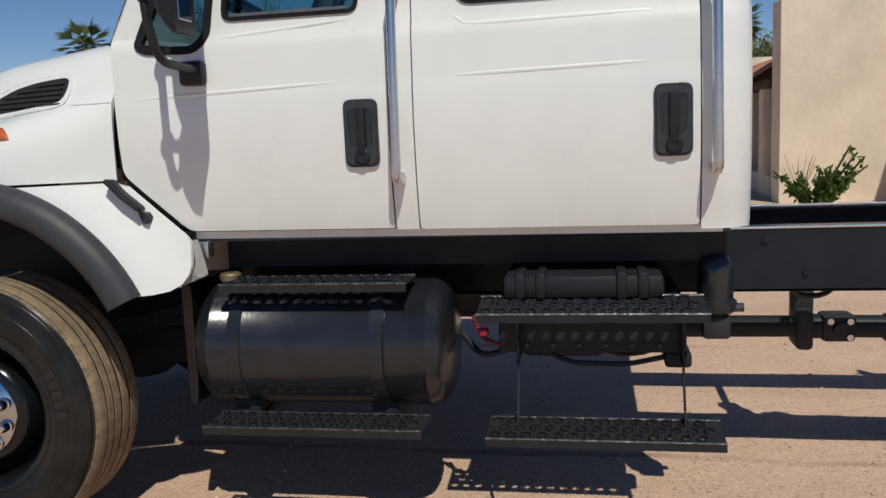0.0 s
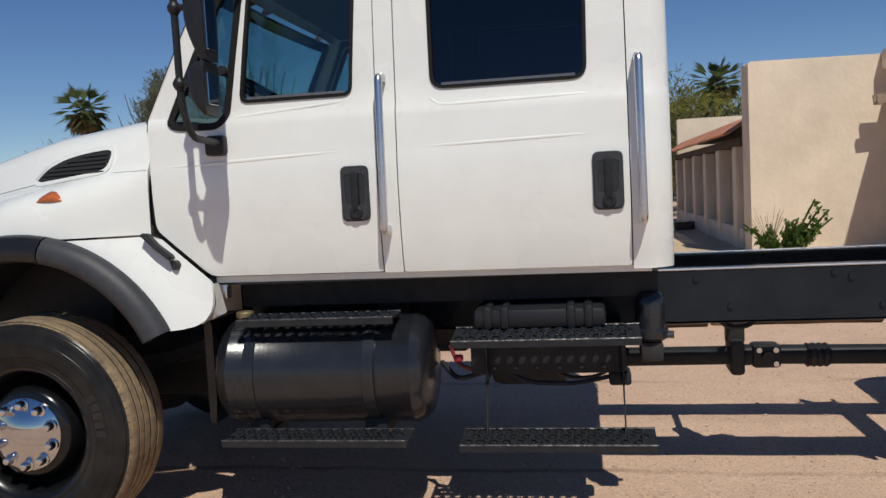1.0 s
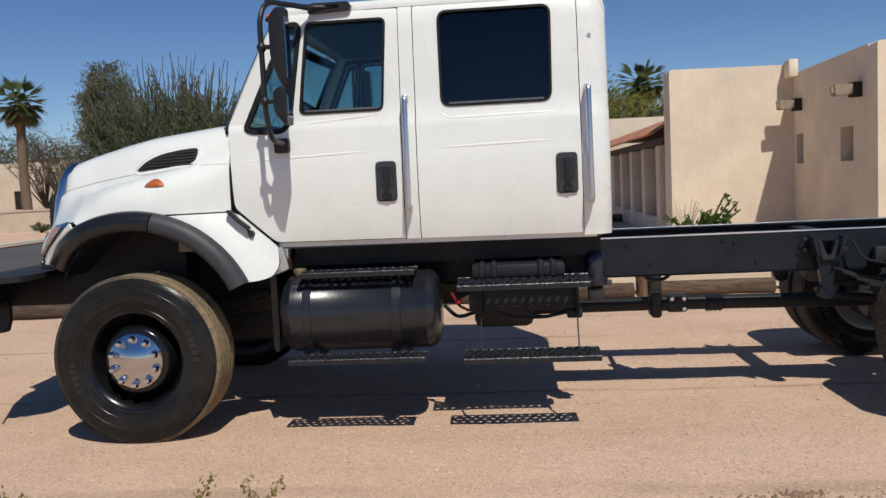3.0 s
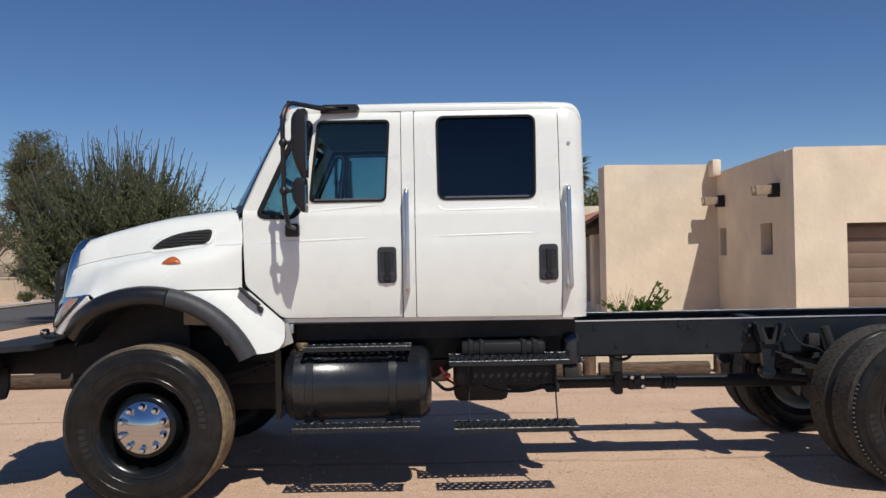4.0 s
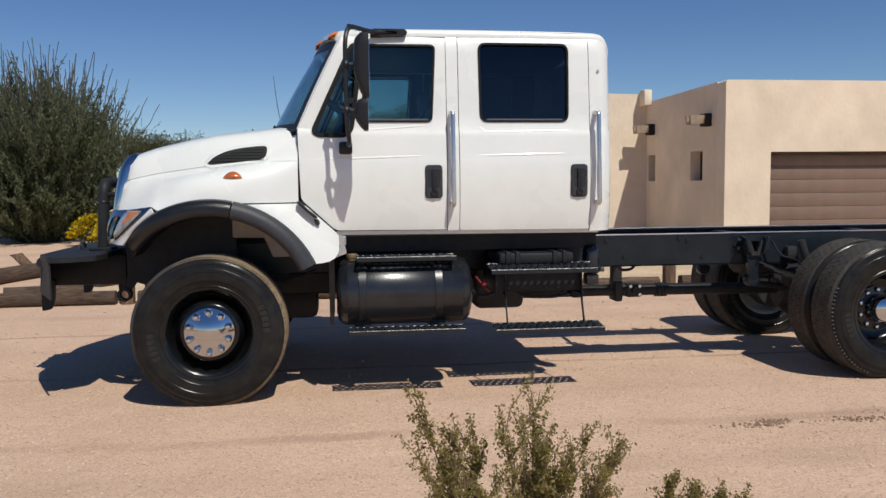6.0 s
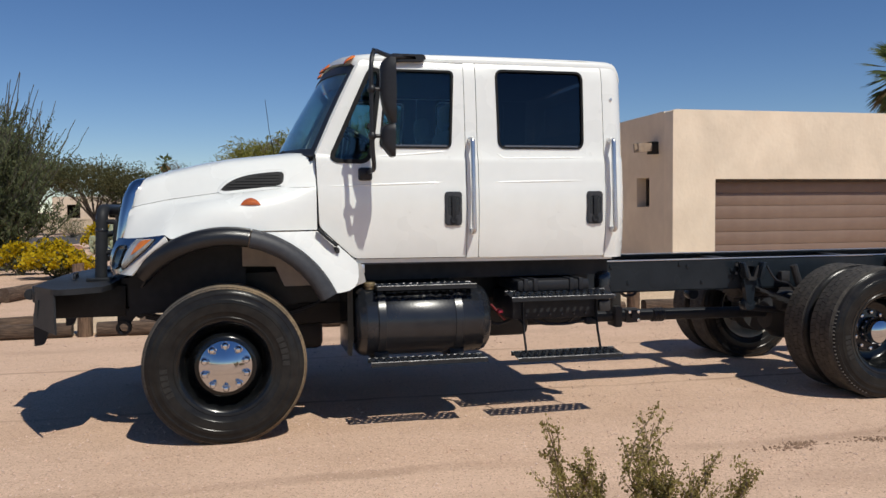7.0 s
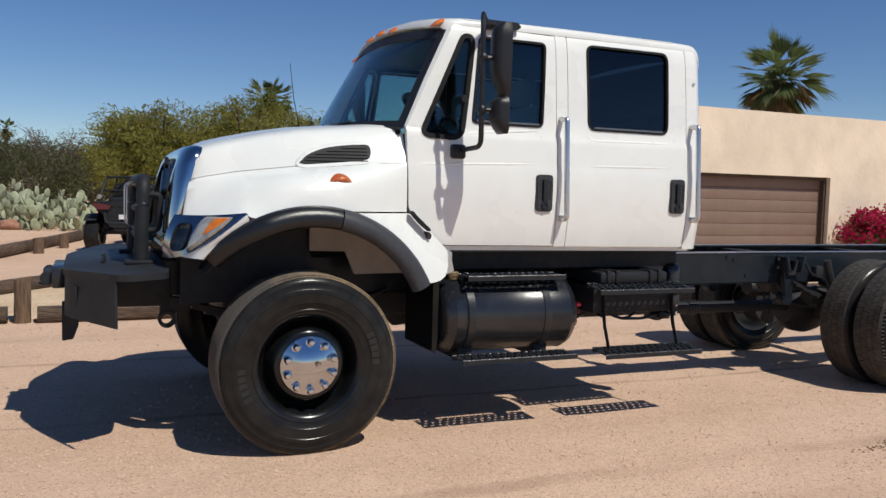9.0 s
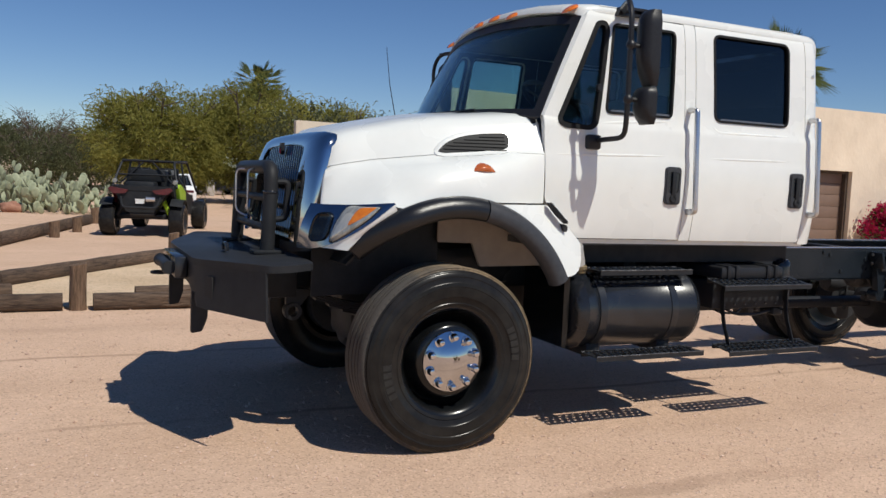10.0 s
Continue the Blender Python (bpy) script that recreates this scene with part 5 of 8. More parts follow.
    for s in (-1, 1):
        def quad(a, b, c, u):
            return Vector(a) * (1 - u) ** 2 + Vector(b) * 2 * u * (1 - u) + Vector(c) * u * u

        def hp(u, v, d=0.0):
            """u: from the grille back along the fender, v: from low to high."""
            top = quad((-0.662, 0.745, 1.300), (-0.530, 0.965, 1.296), (-0.338, 1.140, 1.325), u)
            low = quad((-0.720, 0.690, 1.060), (-0.635, 1.075, 1.045), (-0.338, 1.140, 1.316), u)
            q = low.lerp(top, v) + Vector((-0.7, 0.7, 0.1)) * (d + 0.030 * math.sin(math.pi * min(1, v)) * (1 - u))
            return (q.x, s * q.y, q.z)
        arc = [(ARCH_X + 0.735 * math.cos(a), ARCH_Z + 0.735 * math.sin(a)) for a in np.linspace(radians(142), radians(118), 9)]
        strip = []
        for k in range(9):
            lo = hp(0.30 + 0.70 * k / 8, 0.0, 0.0)
            ax, az = arc[k]
            strip.append([lo, ((lo[0] + ax) / 2, (lo[1] + s * (1.04 + 0.09 * k / 8)) / 2 + s * 0.012, (lo[2] + az) / 2), (ax, s * (1.04 + 0.09 * k / 8), az)])
        part("fender_strip", thicken(loft(strip), 0.012), M_WHITE, truck, "white fender edge under the headlamp", angle=60)
        rows = [[hp(u / 14, v / 5, 0.004) for v in range(6)] for u in range(15)]
        hl = part("headlamp", thicken(loft(rows), 0.02), M_SWEPT, truck, "swept chrome headlamp housing", angle=60)
        def pad(uc, vc, du, dv, d, rise, n=24):
            """A rounded pad on the housing, pointed towards the fender."""
            ring = [(math.copysign(abs(math.cos(a)) ** 0.5, math.cos(a)), math.copysign(abs(math.sin(a)) ** 0.5, math.sin(a))) for a in [2 * math.pi * k / n for k in range(n)]]
            return loft([[hp(uc + du * r * c + 0.05 * r * e, vc + dv * r * e * (1 - 0.30 * c), d + h) for c, e in ring] for r, h in ((1.0, 0.0), (0.98, rise * 0.6), (0.9, rise), (0.6, rise * 1.3), (0.05, rise * 1.4))], closed=True, caps=True)
        part("lens_rim", pad(0.635, 0.50, 0.225, 0.43, 0.004, 0.006), M_RIM, hl, "thin dark rim round the lens", angle=60)
        part("lens", pad(0.635, 0.50, 0.212, 0.40, 0.009, 0.010), M_LENS, hl, "clear ribbed headlamp lens", angle=60)
        # pale pad set on the lens paints its bright highlight
        part("reflector", pad(0.535, 0.44, 0.075, 0.27, 0.020, 0.003), M_LENSSHINE, hl, "pale reflector pad with the lens highlight painted in", angle=60)
        part("indicator", pad(0.705, 0.60, 0.105, 0.23, 0.020, 0.004), M_PALEAMBER, hl, "amber turn indicator", angle=60)
        rows = [[hp(0.255 + 0.115 * r * math.copysign(abs(math.cos(a)) ** 0.55, math.cos(a)), 0.48 + 0.34 * r * math.copysign(abs(math.sin(a)) ** 0.55, math.sin(a)), d) for a in [2 * math.pi * k / 32 for k in range(32)]] for r, d in ((1.0, 0.006), (0.97, 0.016), (0.88, 0.015), (0.80, 0.008), (0.45, 0.0055), (0.05, 0.005))]
        part("lamp_well", loft(rows, closed=True, caps=True), M_RIM, hl, "dark squared lamp well", angle=50)

    # front bumper with brush guard and hooks
    top_half = [(-1.235, 0), (-1.235, -0.50), (-1.205, -0.62), (-1.0, -1.12), (-0.95, -1.165), (-0.87, -1.14), (-0.72, -1.035), (-0.70, -0.85), (-0.70, 0)]
    outline = top_half + [(x, -y) for x, y in top_half[-2:0:-1]]
    deck = slab(rounded(outline, 0.03, 2), (), 0.035, "xy", 0.973, (), lambda co: (co.x, co.y, co.z - 0.14 * max(0, -co.x - 1.05)))
    bmesh.ops.bevel(deck, geom=[e for e in deck.edges if len(e.link_faces) == 2 and e.calc_face_angle(0) > 1.0], offset=0.012, segments=2, affect="EDGES")
    bumper = part("bumper", deck, M_SATIN, truck, "heavy black steel off-road bumper", angle=40)
    face = [(-1.225, 0, 0.948), (-1.225, -0.30, 0.948), (-1.225, -0.50, 0.950), (-1.190, -0.63, 0.955), (-0.985, -1.135, 0.978)]
    low = [(-1.225, 0, 0.83), (-1.225, -0.30, 0.82), (-1.225, -0.60, 0.735), (-1.190, -0.69, 0.732), (-0.980, -1.145, 0.735)]
    rows = []
    for t in range(5):
        q = t / 4
        half = [tuple(Vector(a) * (1 - q) + Vector(b) * q) for a, b in zip(face, low)]
        rows.append(half[::-1] + [(x, -y, z) for x, y, z in half[1:]])
    part("face_plate", thicken(loft(rows), 0.012), M_SATIN, bumper, angle=20)
    for s in (-1, 1):
        # dark pad painting pocket shade on the angled wing, just behind the front corner
        along, outw = Vector((0.205, s * 0.505, 0)).normalized(), Vector((-0.505, s * 0.205, 0)).normalized()
        slot = slab(rounded([(0.015, 0.795), (0.085, 0.785), (0.085, 0.905), (0.015, 0.905)], 0.015, 3), (), 0.014, "xz", 0.0)
        for v in slot.verts:
            v.co = Vector((-1.190, s * 0.645, 0)) + along * v.co.x + outw * (v.co.y - 0.004) + Vector((0, 0, v.co.z))
        part("light_slot", slot, M_SHADOWGAP, bumper)
        part("tow_bracket", slab(rounded([(-1.240, 0.578), (-1.182, 0.586), (-1.155, 0.66), (-1.150, 0.80), (-1.240, 0.80)], 0.010), (), 0.036, "xz", s * 0.50 - 0.018), M_SATIN, bumper, "black steel tow bracket")
        part("frame_horn", box(-1.20, -0.66, s * 0.44 - 0.05, s * 0.44 + 0.05, 0.755, 0.968, 0.008), M_SATIN, bumper, "thick black steel mounting arm")
        part("hanger_eye", lathe([(0.030, -0.03), (0.050, -0.03), (0.050, 0.03), (0.030, 0.03)], (-0.68, s * 0.47, 0.675), "y", 20, close=True), M_SATIN, truck)
        part("hanger_plate", slab(rounded([(-0.72, 0.71), (-0.64, 0.70), (-0.56, 0.80), (-0.72, 0.80)], 0.01), (), 0.03, "xz", s * 0.47 - 0.015), M_SATIN, truck)
    part("winch_plate", box(-1.30, -1.228, -0.28, 0.28, 0.845, 0.965, 0.012), M_BLACK, bumper)
    part("roller", lathe([(0.0, -0.235), (0.036, -0.235), (0.040, -0.215), (0.032, -0.20), (0.032, 0.20), (0.040, 0.215), (0.036, 0.235), (0.0, 0.235)], (-1.325, 0, 0.90), "y", 16), M_SATIN, bumper)
    part("hook_ring", lathe([(0.048 + 0.008 * math.cos(a), 0.008 * math.sin(a)) for a in [2 * math.pi * k / 8 for k in range(8)]], (-1.335, 0.15, 0.83), "z", 20, close=True), M_SATIN, bumper, "steel pull ring at the winch")
    hoop = tube(bend([(-0.825, -0.44, 0.99), (-0.805, -0.44, 1.485), (-0.805, 0.44, 1.485), (-0.825, 0.44, 0.99)], 0.10, 8), 0.040, 18)
    part("guard_hoop", hoop, M_SATIN, bumper, "thick black brush-guard hoop")
    for z in (1.14, 1.31):
        part("guard_bar", tube([(-0.815, -0.43, z), (-0.815, 0.43, z)], 0.022, 12), M_SATIN, bumper)
    for s in (-1, 1):
        part("weld_band", lathe([(0.041, -0.008), (0.043, -0.004), (0.043, 0.004), (0.041, 0.008)], (-0.8115, s * 0.44, 1.345), "z", 18), M_BLACK, bumper)
        part("guard_brace", tube(bend([(-0.808, s * 0.44, 1.40), (-0.715, s * 0.455, 1.405), (-0.725, s * 0.455, 1.20), (-0.812, s * 0.44, 1.19)], 0.03), 0.018, 10), M_SATIN, bumper)
        part("guard_mount", box(-0.91, -0.74, s * 0.44 - 0.07, s * 0.44 + 0.07, 1.003, 1.022, 0.004), M_SATIN, bumper)
        part("lamp_guard", tube(bend([(-0.83, s * 0.14, 1.47), (-0.885, s * 0.18, 1.47), (-0.885, s * 0.18, 1.21), (-0.825, s * 0.14, 1.18)], 0.04), 0.006, 8), M_STEEL, bumper, "thin bright wire guard")
    part("shackle", tube(bend([(-1.02, -0.30, 1.00), (-1.02, -0.30, 1.04), (-1.02, -0.20, 1.04), (-1.02, -0.20, 1.00)], 0.03), 0.012, 8), M_BLACK, bumper)
    part("aerial", tube([(0.42, 0.82, 1.84), (0.36, 0.84, 2.15), (0.33, 0.85, 2.42)], 0.004, 5, r_end=0.002), M_PLASTIC, truck, "thin whip aerial")

    # chassis
    for s in (-1, 1):
        y = s * 0.43
        r = slab([(-0.75, 0.81), (-0.75, 1.01), (0.5, 1.03), (6.6, 1.043), (6.6, 0.80), (0.5, 0.79)], (), 0.010, "xz", y)
        slab([(2.0, y), (6.6, y), (6.6, y - s * 0.09), (2.0, y - s * 0.09)], (), 0.010, "xy", 1.036, bm=r)
        slab([(0.5, y), (6.6, y), (6.6, y - s * 0.09), (0.5, y - s * 0.09)], (), 0.010, "xy", 0.792, bm=r)
        rail = part("frame_rail", r, M_RAIL, truck, "long glossy black steel frame rail", smooth=False)
        # bright steel strip paints the sun glint along the rail's upper edge
        part("top_edge", tube([(2.4, y, 1.044), (6.6, y, 1.044)], 0.006, 10), M_STEEL, rail)
        for x, z in ((2.95, 1.00), (3.10, 0.87), (3.55, 1.01), (3.62, 0.99), (4.02, 0.95), (4.05, 0.87), (3.75, 0.86), (5.3, 0.95), (5.5, 0.9)):
            part("bolt", lathe([(0.014, 0.0), (0.014, -s * -0.010), (0.0, -s * -0.011)], (x, y + (0.0 if s < 0 else 0.010), z), "y", 8) if s > 0 else lathe([(0.014, 0.0), (0.014, -0.010), (0.0, -0.011)], (x, y, z), "y", 8), M_RAIL, rail)
    for x in (-0.5, 0.7, 4.25, 5.5, 6.5):
        part("cross_member", box(x - 0.05, x + 0.05, -0.412, 0.412, 0.86, 1.02, 0.01), M_GRIME, truck)
    # engine and gearbox bulk below the cab
    part("engine_block", box(-0.35, 0.95, -0.33, 0.33, 0.62, 1.45, 0.06), M_GRIME, truck)
    part("oil_pan", box(-0.25, 0.70, -0.22, 0.22, 0.42, 0.64, 0.05), M_GRIME, truck)
    gb = lathe([(0.0, 0.9), (0.30, 0.9), (0.28, 1.15), (0.20, 1.35), (0.20, 1.80), (0.12, 1.95), (0.07, 2.1), (0.0, 2.1)], (0, 0, 0.80), "x", 20)
    part("gearbox", gb, M_GRIME, truck)
    part("transfer_case", box(1.95, 2.35, -0.20, 0.30, 0.45, 0.85, 0.05), M_GRIME, truck, "black transfer case")
    part("cab_mount_panel", box(0.90, 2.75, -0.80, -0.46, 0.98, 1.10), M_SATIN, truck)
    part("cab_mount_panel", box(0.90, 2.75, 0.46, 0.80, 0.98, 1.10), M_SATIN, truck)
    # drive shaft with joints and centre bearing
    ds = lathe([(0.0, 2.35), (0.045, 2.35), (0.05, 2.40), (0.048, 3.15), (0.055, 3.16), (0.055, 3.26), (0.03, 3.27)], (0, 0, 0.55), "x", 16)
    shaft = part("drive_shaft", ds, M_SATIN, truck, "black two-piece drive shaft")
    part("rear_shaft", tube([(3.38, 0, 0.55), (4.62, 0, 0.535)], 0.05, 16), M_SATIN, shaft)
    part("boot", lathe([(0.05, 3.52), (0.062, 3.53), (0.056, 3.545), (0.062, 3.56), (0.056, 3.575), (0.062, 3.59), (0.056, 3.605), (0.062, 3.62), (0.05, 3.64)], (0, 0, 0.545), "x", 16), M_PLASTIC, shaft)
    yoke = box(3.26, 3.40, -0.06, 0.06, 0.49, 0.61, 0.02)
    tube([(3.33, -0.085, 0.55), (3.33, 0.085, 0.55)], 0.03, 10, yoke)
    part("universal_joint", yoke, M_GRIME, shaft)
    for bx, bz in ((3.29, 0.585), (3.37, 0.515), (3.37, 0.585)):
        part("bolt", lathe([(0.014, -0.06), (0.014, -0.074), (0.0, -0.076)], (bx, 0, bz), "y", 8), M_NUT, shaft)
    cb = box(3.15, 3.22, -0.09, 0.09, 0.46, 0.64, 0.02)
    box(3.14, 3.23, -0.03, 0.03, 0.62, 0.86, 0.006, bm=cb)
    box(3.17, 3.20, -0.405, 0.405, 0.82, 0.88, 0.01, bm=cb)
    part("centre_bearing", cb, M_GRIME, truck, "drive-shaft bearing hung from a cross member")
    part("air_line", tube(bend([(3.05, -0.38, 0.80), (3.10, -0.36, 0.755), (3.20, -0.32, 0.755), (3.25, -0.3, 0.80)], 0.04), 0.012, 8), M_PLASTIC, truck)

    # axles and springs
    for x, w in ((0.0, 0.98), (REAR_X, 0.72)):
        ax = part("axle", tube([(x, -w, HUB_Z), (x, w, HUB_Z)], 0.075, 16), M_GRIME, truck, "black steel drive axle")
        dome = lathe([(0.0, -0.24), (0.12, -0.22), (0.20, -0.12), (0.22, 0.0), (0.20, 0.10), (0.12, 0.22), (0.06, 0.34), (0.0, 0.35)], (x, 0.05, HUB_Z), "x", 24)
        part("differential", dome, M_GRIME, ax)
        for s in (-1, 1):
            part("brake_drum", lathe([(0.0, 0.0), (0.20, 0.0), (0.21, s * 0.02), (0.21, s * 0.16), (0.0, s * 0.16)], (x, s * (0.80 if x < 1 else 0.42), HUB_Z), "y", 28), M_GRIME, ax)
            lf = bmesh.new()
            for k in range(6):
                half = 0.70 - 0.08 * k
                rows = []
                for i in range(13):
                    u = -1 + i / 6
                    xx = x + half * u
                    zz = HUB_Z + 0.11 + 0.014 * (5 - k) + 0.14 * (half / 0.7) ** 2 * u * u
                    rows.append([(xx, s * 0.43 - 0.04 + 0.08 * p, zz + 0.012 * q) for p, q in ((0, 0), (1, 0), (1, 1), (0, 1))])
                loft(rows, lf, closed=True, caps=True)
            part("leaf_spring", lf, M_GRIME, truck, "black leaf spring pack", smooth=False)
            for dx in (-0.06, 0.06):
                part("u_bolt", tube(bend([(x + dx, s * 0.37, HUB_Z - 0.1), (x + dx, s * 0.37, HUB_Z + 0.24), (x + dx, s * 0.49, HUB_Z + 0.24), (x + dx, s * 0.49, HUB_Z - 0.1)], 0.03), 0.012, 8), M_GRIME, truck)
    for s in (-1, 1):
        for x in (4.16, 5.60):
            br = slab(rounded([(x - 0.11, 1.02), (x + 0.09, 1.02), (x + 0.045, 0.84), (x + 0.030, 0.67), (x - 0.030, 0.67), (x - 0.055, 0.84)], 0.02), [rounded([(x - 0.05, 0.98), (x + 0.04, 0.98), (x + 0.01, 0.88), (x - 0.02, 0.88)], 0.015)], 0.05, "xz", s * 0.44 if s > 0 else -0.49)
            hanger = part("spring_hanger", br, M_RAIL, truck, "cast spring hanger bolted to the rail")
            for dx, lean in ((-0.105, 0.035), (0.085, -0.035)):
                ear = box(x + dx - 0.013, x + dx + 0.013, s * 0.52 - 0.045, s * 0.52 + 0.045, 0.885, 1.015, 0.006)
                for v in ear.verts:
                    v.co.x += lean * (1.015 - v.co.z) / 0.13
                part("ear", ear, M_RAIL, hanger)
                for z in (0.995, 0.925):
                    part("bolt", lathe([(0.013, 0.0), (0.013, s * 0.010), (0.0, s * 0.012)], (x + dx * 1.28, s * 0.49, z), "y", 8), M_GRIME, hanger)
            part("web", slab([(x - 0.065, 0.985), (x - 0.045, 0.985), (x - 0.01, 0.895), (x + 0.015, 0.895), (x + 0.045, 0.985), (x + 0.06, 0.985), (x + 0.035, 0.865), (x - 0.035, 0.865)], (), 0.012, "xz", s * 0.508 - 0.006), M_GRIME, hanger)
            part("spring_eye", lathe([(0.0, -0.045), (0.018, -0.05), (0.030, -0.045), (0.048, -0.045), (0.052, -0.035), (0.052, 0.035), (0.048, 0.045), (0.0, 0.045)], (x, s * 0.44, 0.665), "y", 18), M_RAIL, hanger)
    part("shock_absorber", tube([(4.55, -0.50, 0.98), (4.72, -0.52, 0.45)], 0.03, 10), M_GRIME, truck)
    part("brake_chamber", lathe([(0.0, -0.10), (0.07, -0.09), (0.085, -0.03), (0.09, 0.0), (0.085, 0.04), (0.07, 0.12), (0.0, 0.13)], (4.60, -0.35, 0.66), "x", 18), M_GRIME, truck)
    part("brake_chamber", lathe([(0.0, -0.10), (0.07, -0.09), (0.085, -0.03), (0.09, 0.0), (0.085, 0.04), (0.07, 0.12), (0.0, 0.13)], (4.60, 0.35, 0.66), "x", 18), M_GRIME, truck)
    part("air_tank", lathe([(0.0, -0.24), (0.07, -0.235), (0.10, -0.20), (0.105, -0.17), (0.105, 0.17), (0.10, 0.20), (0.07, 0.235), (0.0, 0.24)], (4.33, -0.24, 0.80), "x", 22), M_GRIME, truck, "black air tank slung inside the rail")
    part("slack_arm", slab(rounded([(4.63, 0.50), (4.70, 0.48), (4.74, 0.68), (4.68, 0.70)], 0.02), (), 0.03, "xz", -0.40), M_GRIME, truck)
    part("torque_rod", tube([(4.20, -0.30, 0.62), (4.78, -0.30, 0.56)], 0.026, 10), M_GRIME, truck)
    part("brake_line", tube(bend([(4.30, -0.50, 0.98), (4.36, -0.53, 0.86), (4.50, -0.53, 0.83), (4.62, -0.48, 0.70)], 0.05), 0.009, 8), M_PLASTIC, truck)
    part("frame_bracket", box(4.44, 4.52, -0.50, -0.442, 0.84, 0.93, 0.008), M_GRIME, truck)
    part("brake_hose", tube(bend([(4.0, -0.40, 0.9), (4.2, -0.40, 0.70), (4.45, -0.38, 0.72), (4.6, -0.36, 0.66)], 0.06), 0.012, 8), M_PLASTIC, truck)
    part("cable_loop", tube(bend([(2.25, -0.66, 0.66), (2.36, -0.66, 0.595), (2.50, -0.64, 0.60), (2.60, -0.60, 0.66)], 0.06), 0.008, 8), M_PLASTIC, truck)

    # wheels
    wheel(truck, 0.008, -1.035, -1, False, "front_wheel", "front wheel with tall tyre and chrome hub cover", 1.25, M_TREAD)
    wheel(truck, 0.008, 1.035, 1, False, "front_wheel", "front wheel with tall tyre and chrome hub cover", 1.25)
    for s in (-1, 1):
        wheel(truck, REAR_X, s * 1.055, s, True, "rear_wheel", "outer rear dual wheel with deep black rim")
        wheel(truck, REAR_X, s * 0.735, -s, True, "rear_wheel", "inner rear dual wheel", 1.0, None, M_DUSTRIM)

    # fuel tank with straps, cap and steps
    ty, tz, tr = -0.858, 0.705, 0.235
    prof = [(0.0, 0.845), (0.15, 0.845), (0.195, 0.856), (0.222, 0.880), (tr, 0.915), (tr + 0.003, 0.918), (tr, 0.921), (tr, 1.715), (tr + 0.003, 1.718), (tr, 1.721), (0.222, 1.752), (0.195, 1.775), (0.15, 1.788), (0.0, 1.79)]
    tank = part("fuel_tank", lathe(prof, (0, ty, tz), "x", 56), M_BLACK, truck, "glossy black cylindrical fuel tank", angle=50)
    for x in (1.02, 1.545):
        part("strap", lathe([(tr + 0.001, x - 0.026), (tr + 0.006, x - 0.024), (tr + 0.006, x + 0.024), (tr + 0.001, x + 0.026)], (0, ty, tz), "x", 56), M_BLACK, tank)
        part("bracket", box(x - 0.05, x + 0.05, ty - 0.14, ty + 0.30, tz - 0.27, tz - 0.19, 0.01), M_SATIN, tank)
        part("bracket", box(x - 0.05, x + 0.05, -0.62, -0.43, 0.48, 1.00, 0.01), M_SATIN, tank)
    part("filler_cap", lathe([(0.0, 0.225), (0.032, 0.225), (0.032, 0.245), (0.040, 0.247), (0.040, 0.266), (0.034, 0.272), (0.0, 0.274)], (0.955, ty - 0.06, tz), "z", 20), M_BRASS, tank, "tarnished brass filler cap")
    far = part("fuel_tank", lathe(prof, (0, -ty, tz), "x", 40), M_BLACK, truck, "glossy black cylindrical tank", angle=50)
    tread_step(truck, 0.985, 1.665, -1.085, -0.93, 0.955, "perforated black upper step over the tank")
    tread_step(truck, 0.925, 1.715, -1.175, -1.02, 0.465, "perforated black lower step below the tank")
    for x in (1.05, 1.55):
        part("step_bracket", tube(bend([(x, -0.98, 0.95), (x, -0.80, 0.93)], 0.02), 0.014, 8), M_SATIN, truck)
        part("step_bracket", box(x - 0.03, x + 0.03, -1.05, -0.80, 0.442, 0.462), M_SATIN, truck)
    tread_step(truck, 1.905, 2.655, -1.12, -0.96, 0.880, "perforated black upper step below the rear door", 0.026)
    tread_step(truck, 1.930, 2.700, -1.17, -1.02, 0.465, "perforated black lower step hung on rods", 0.020)
    for x in (2.03, 2.585):
        curve = [(-0.985, 0.865), (-0.975, 0.78), (-0.980, 0.69), (-1.000, 0.60), (-1.030, 0.53), (-1.055, 0.462)]
        strip = [(x - 0.003, y - 0.016, z) for y, z in curve], [(x - 0.003, y + 0.016, z) for y, z in curve], [(x + 0.003, y + 0.016, z) for y, z in curve], [(x + 0.003, y - 0.016, z) for y, z in curve]
        part("hanger_strap", loft([[c[k] for c in strip] for k in range(6)], closed=True, caps=True), M_SATIN, truck, "flat black step hanger strap", angle=50)
        part("hanger_rod", tube(bend([(x, -0.75, 0.70), (x, -1.0, 0.66)], 0.06), 0.008, 8), M_SATIN, truck)
    # battery box
    bb = part("battery_box", box(1.96, 2.60, -0.96, -0.48, 0.685, 0.868, 0.015), M_SATIN, truck, "black battery box with ribbed lid")
    part("lid", box(1.985, 2.525, -1.0, -0.55, 0.885, 0.966, 0.020), M_PLASTIC, bb)
    for x in (2.045, 2.115, 2.385, 2.455):
        part("rib", box(x - 0.018, x + 0.018, -1.012, -0.54, 0.885, 0.977, 0.012), M_PLASTIC, bb)
    for k in range(6):
        part("rivet", lathe([(0.008, 0.0), (0.006, -0.006), (0.0, -0.007)], (2.06 + 0.09 * k, -0.961, 0.715), "y", 8), M_DARKSTEEL, bb)
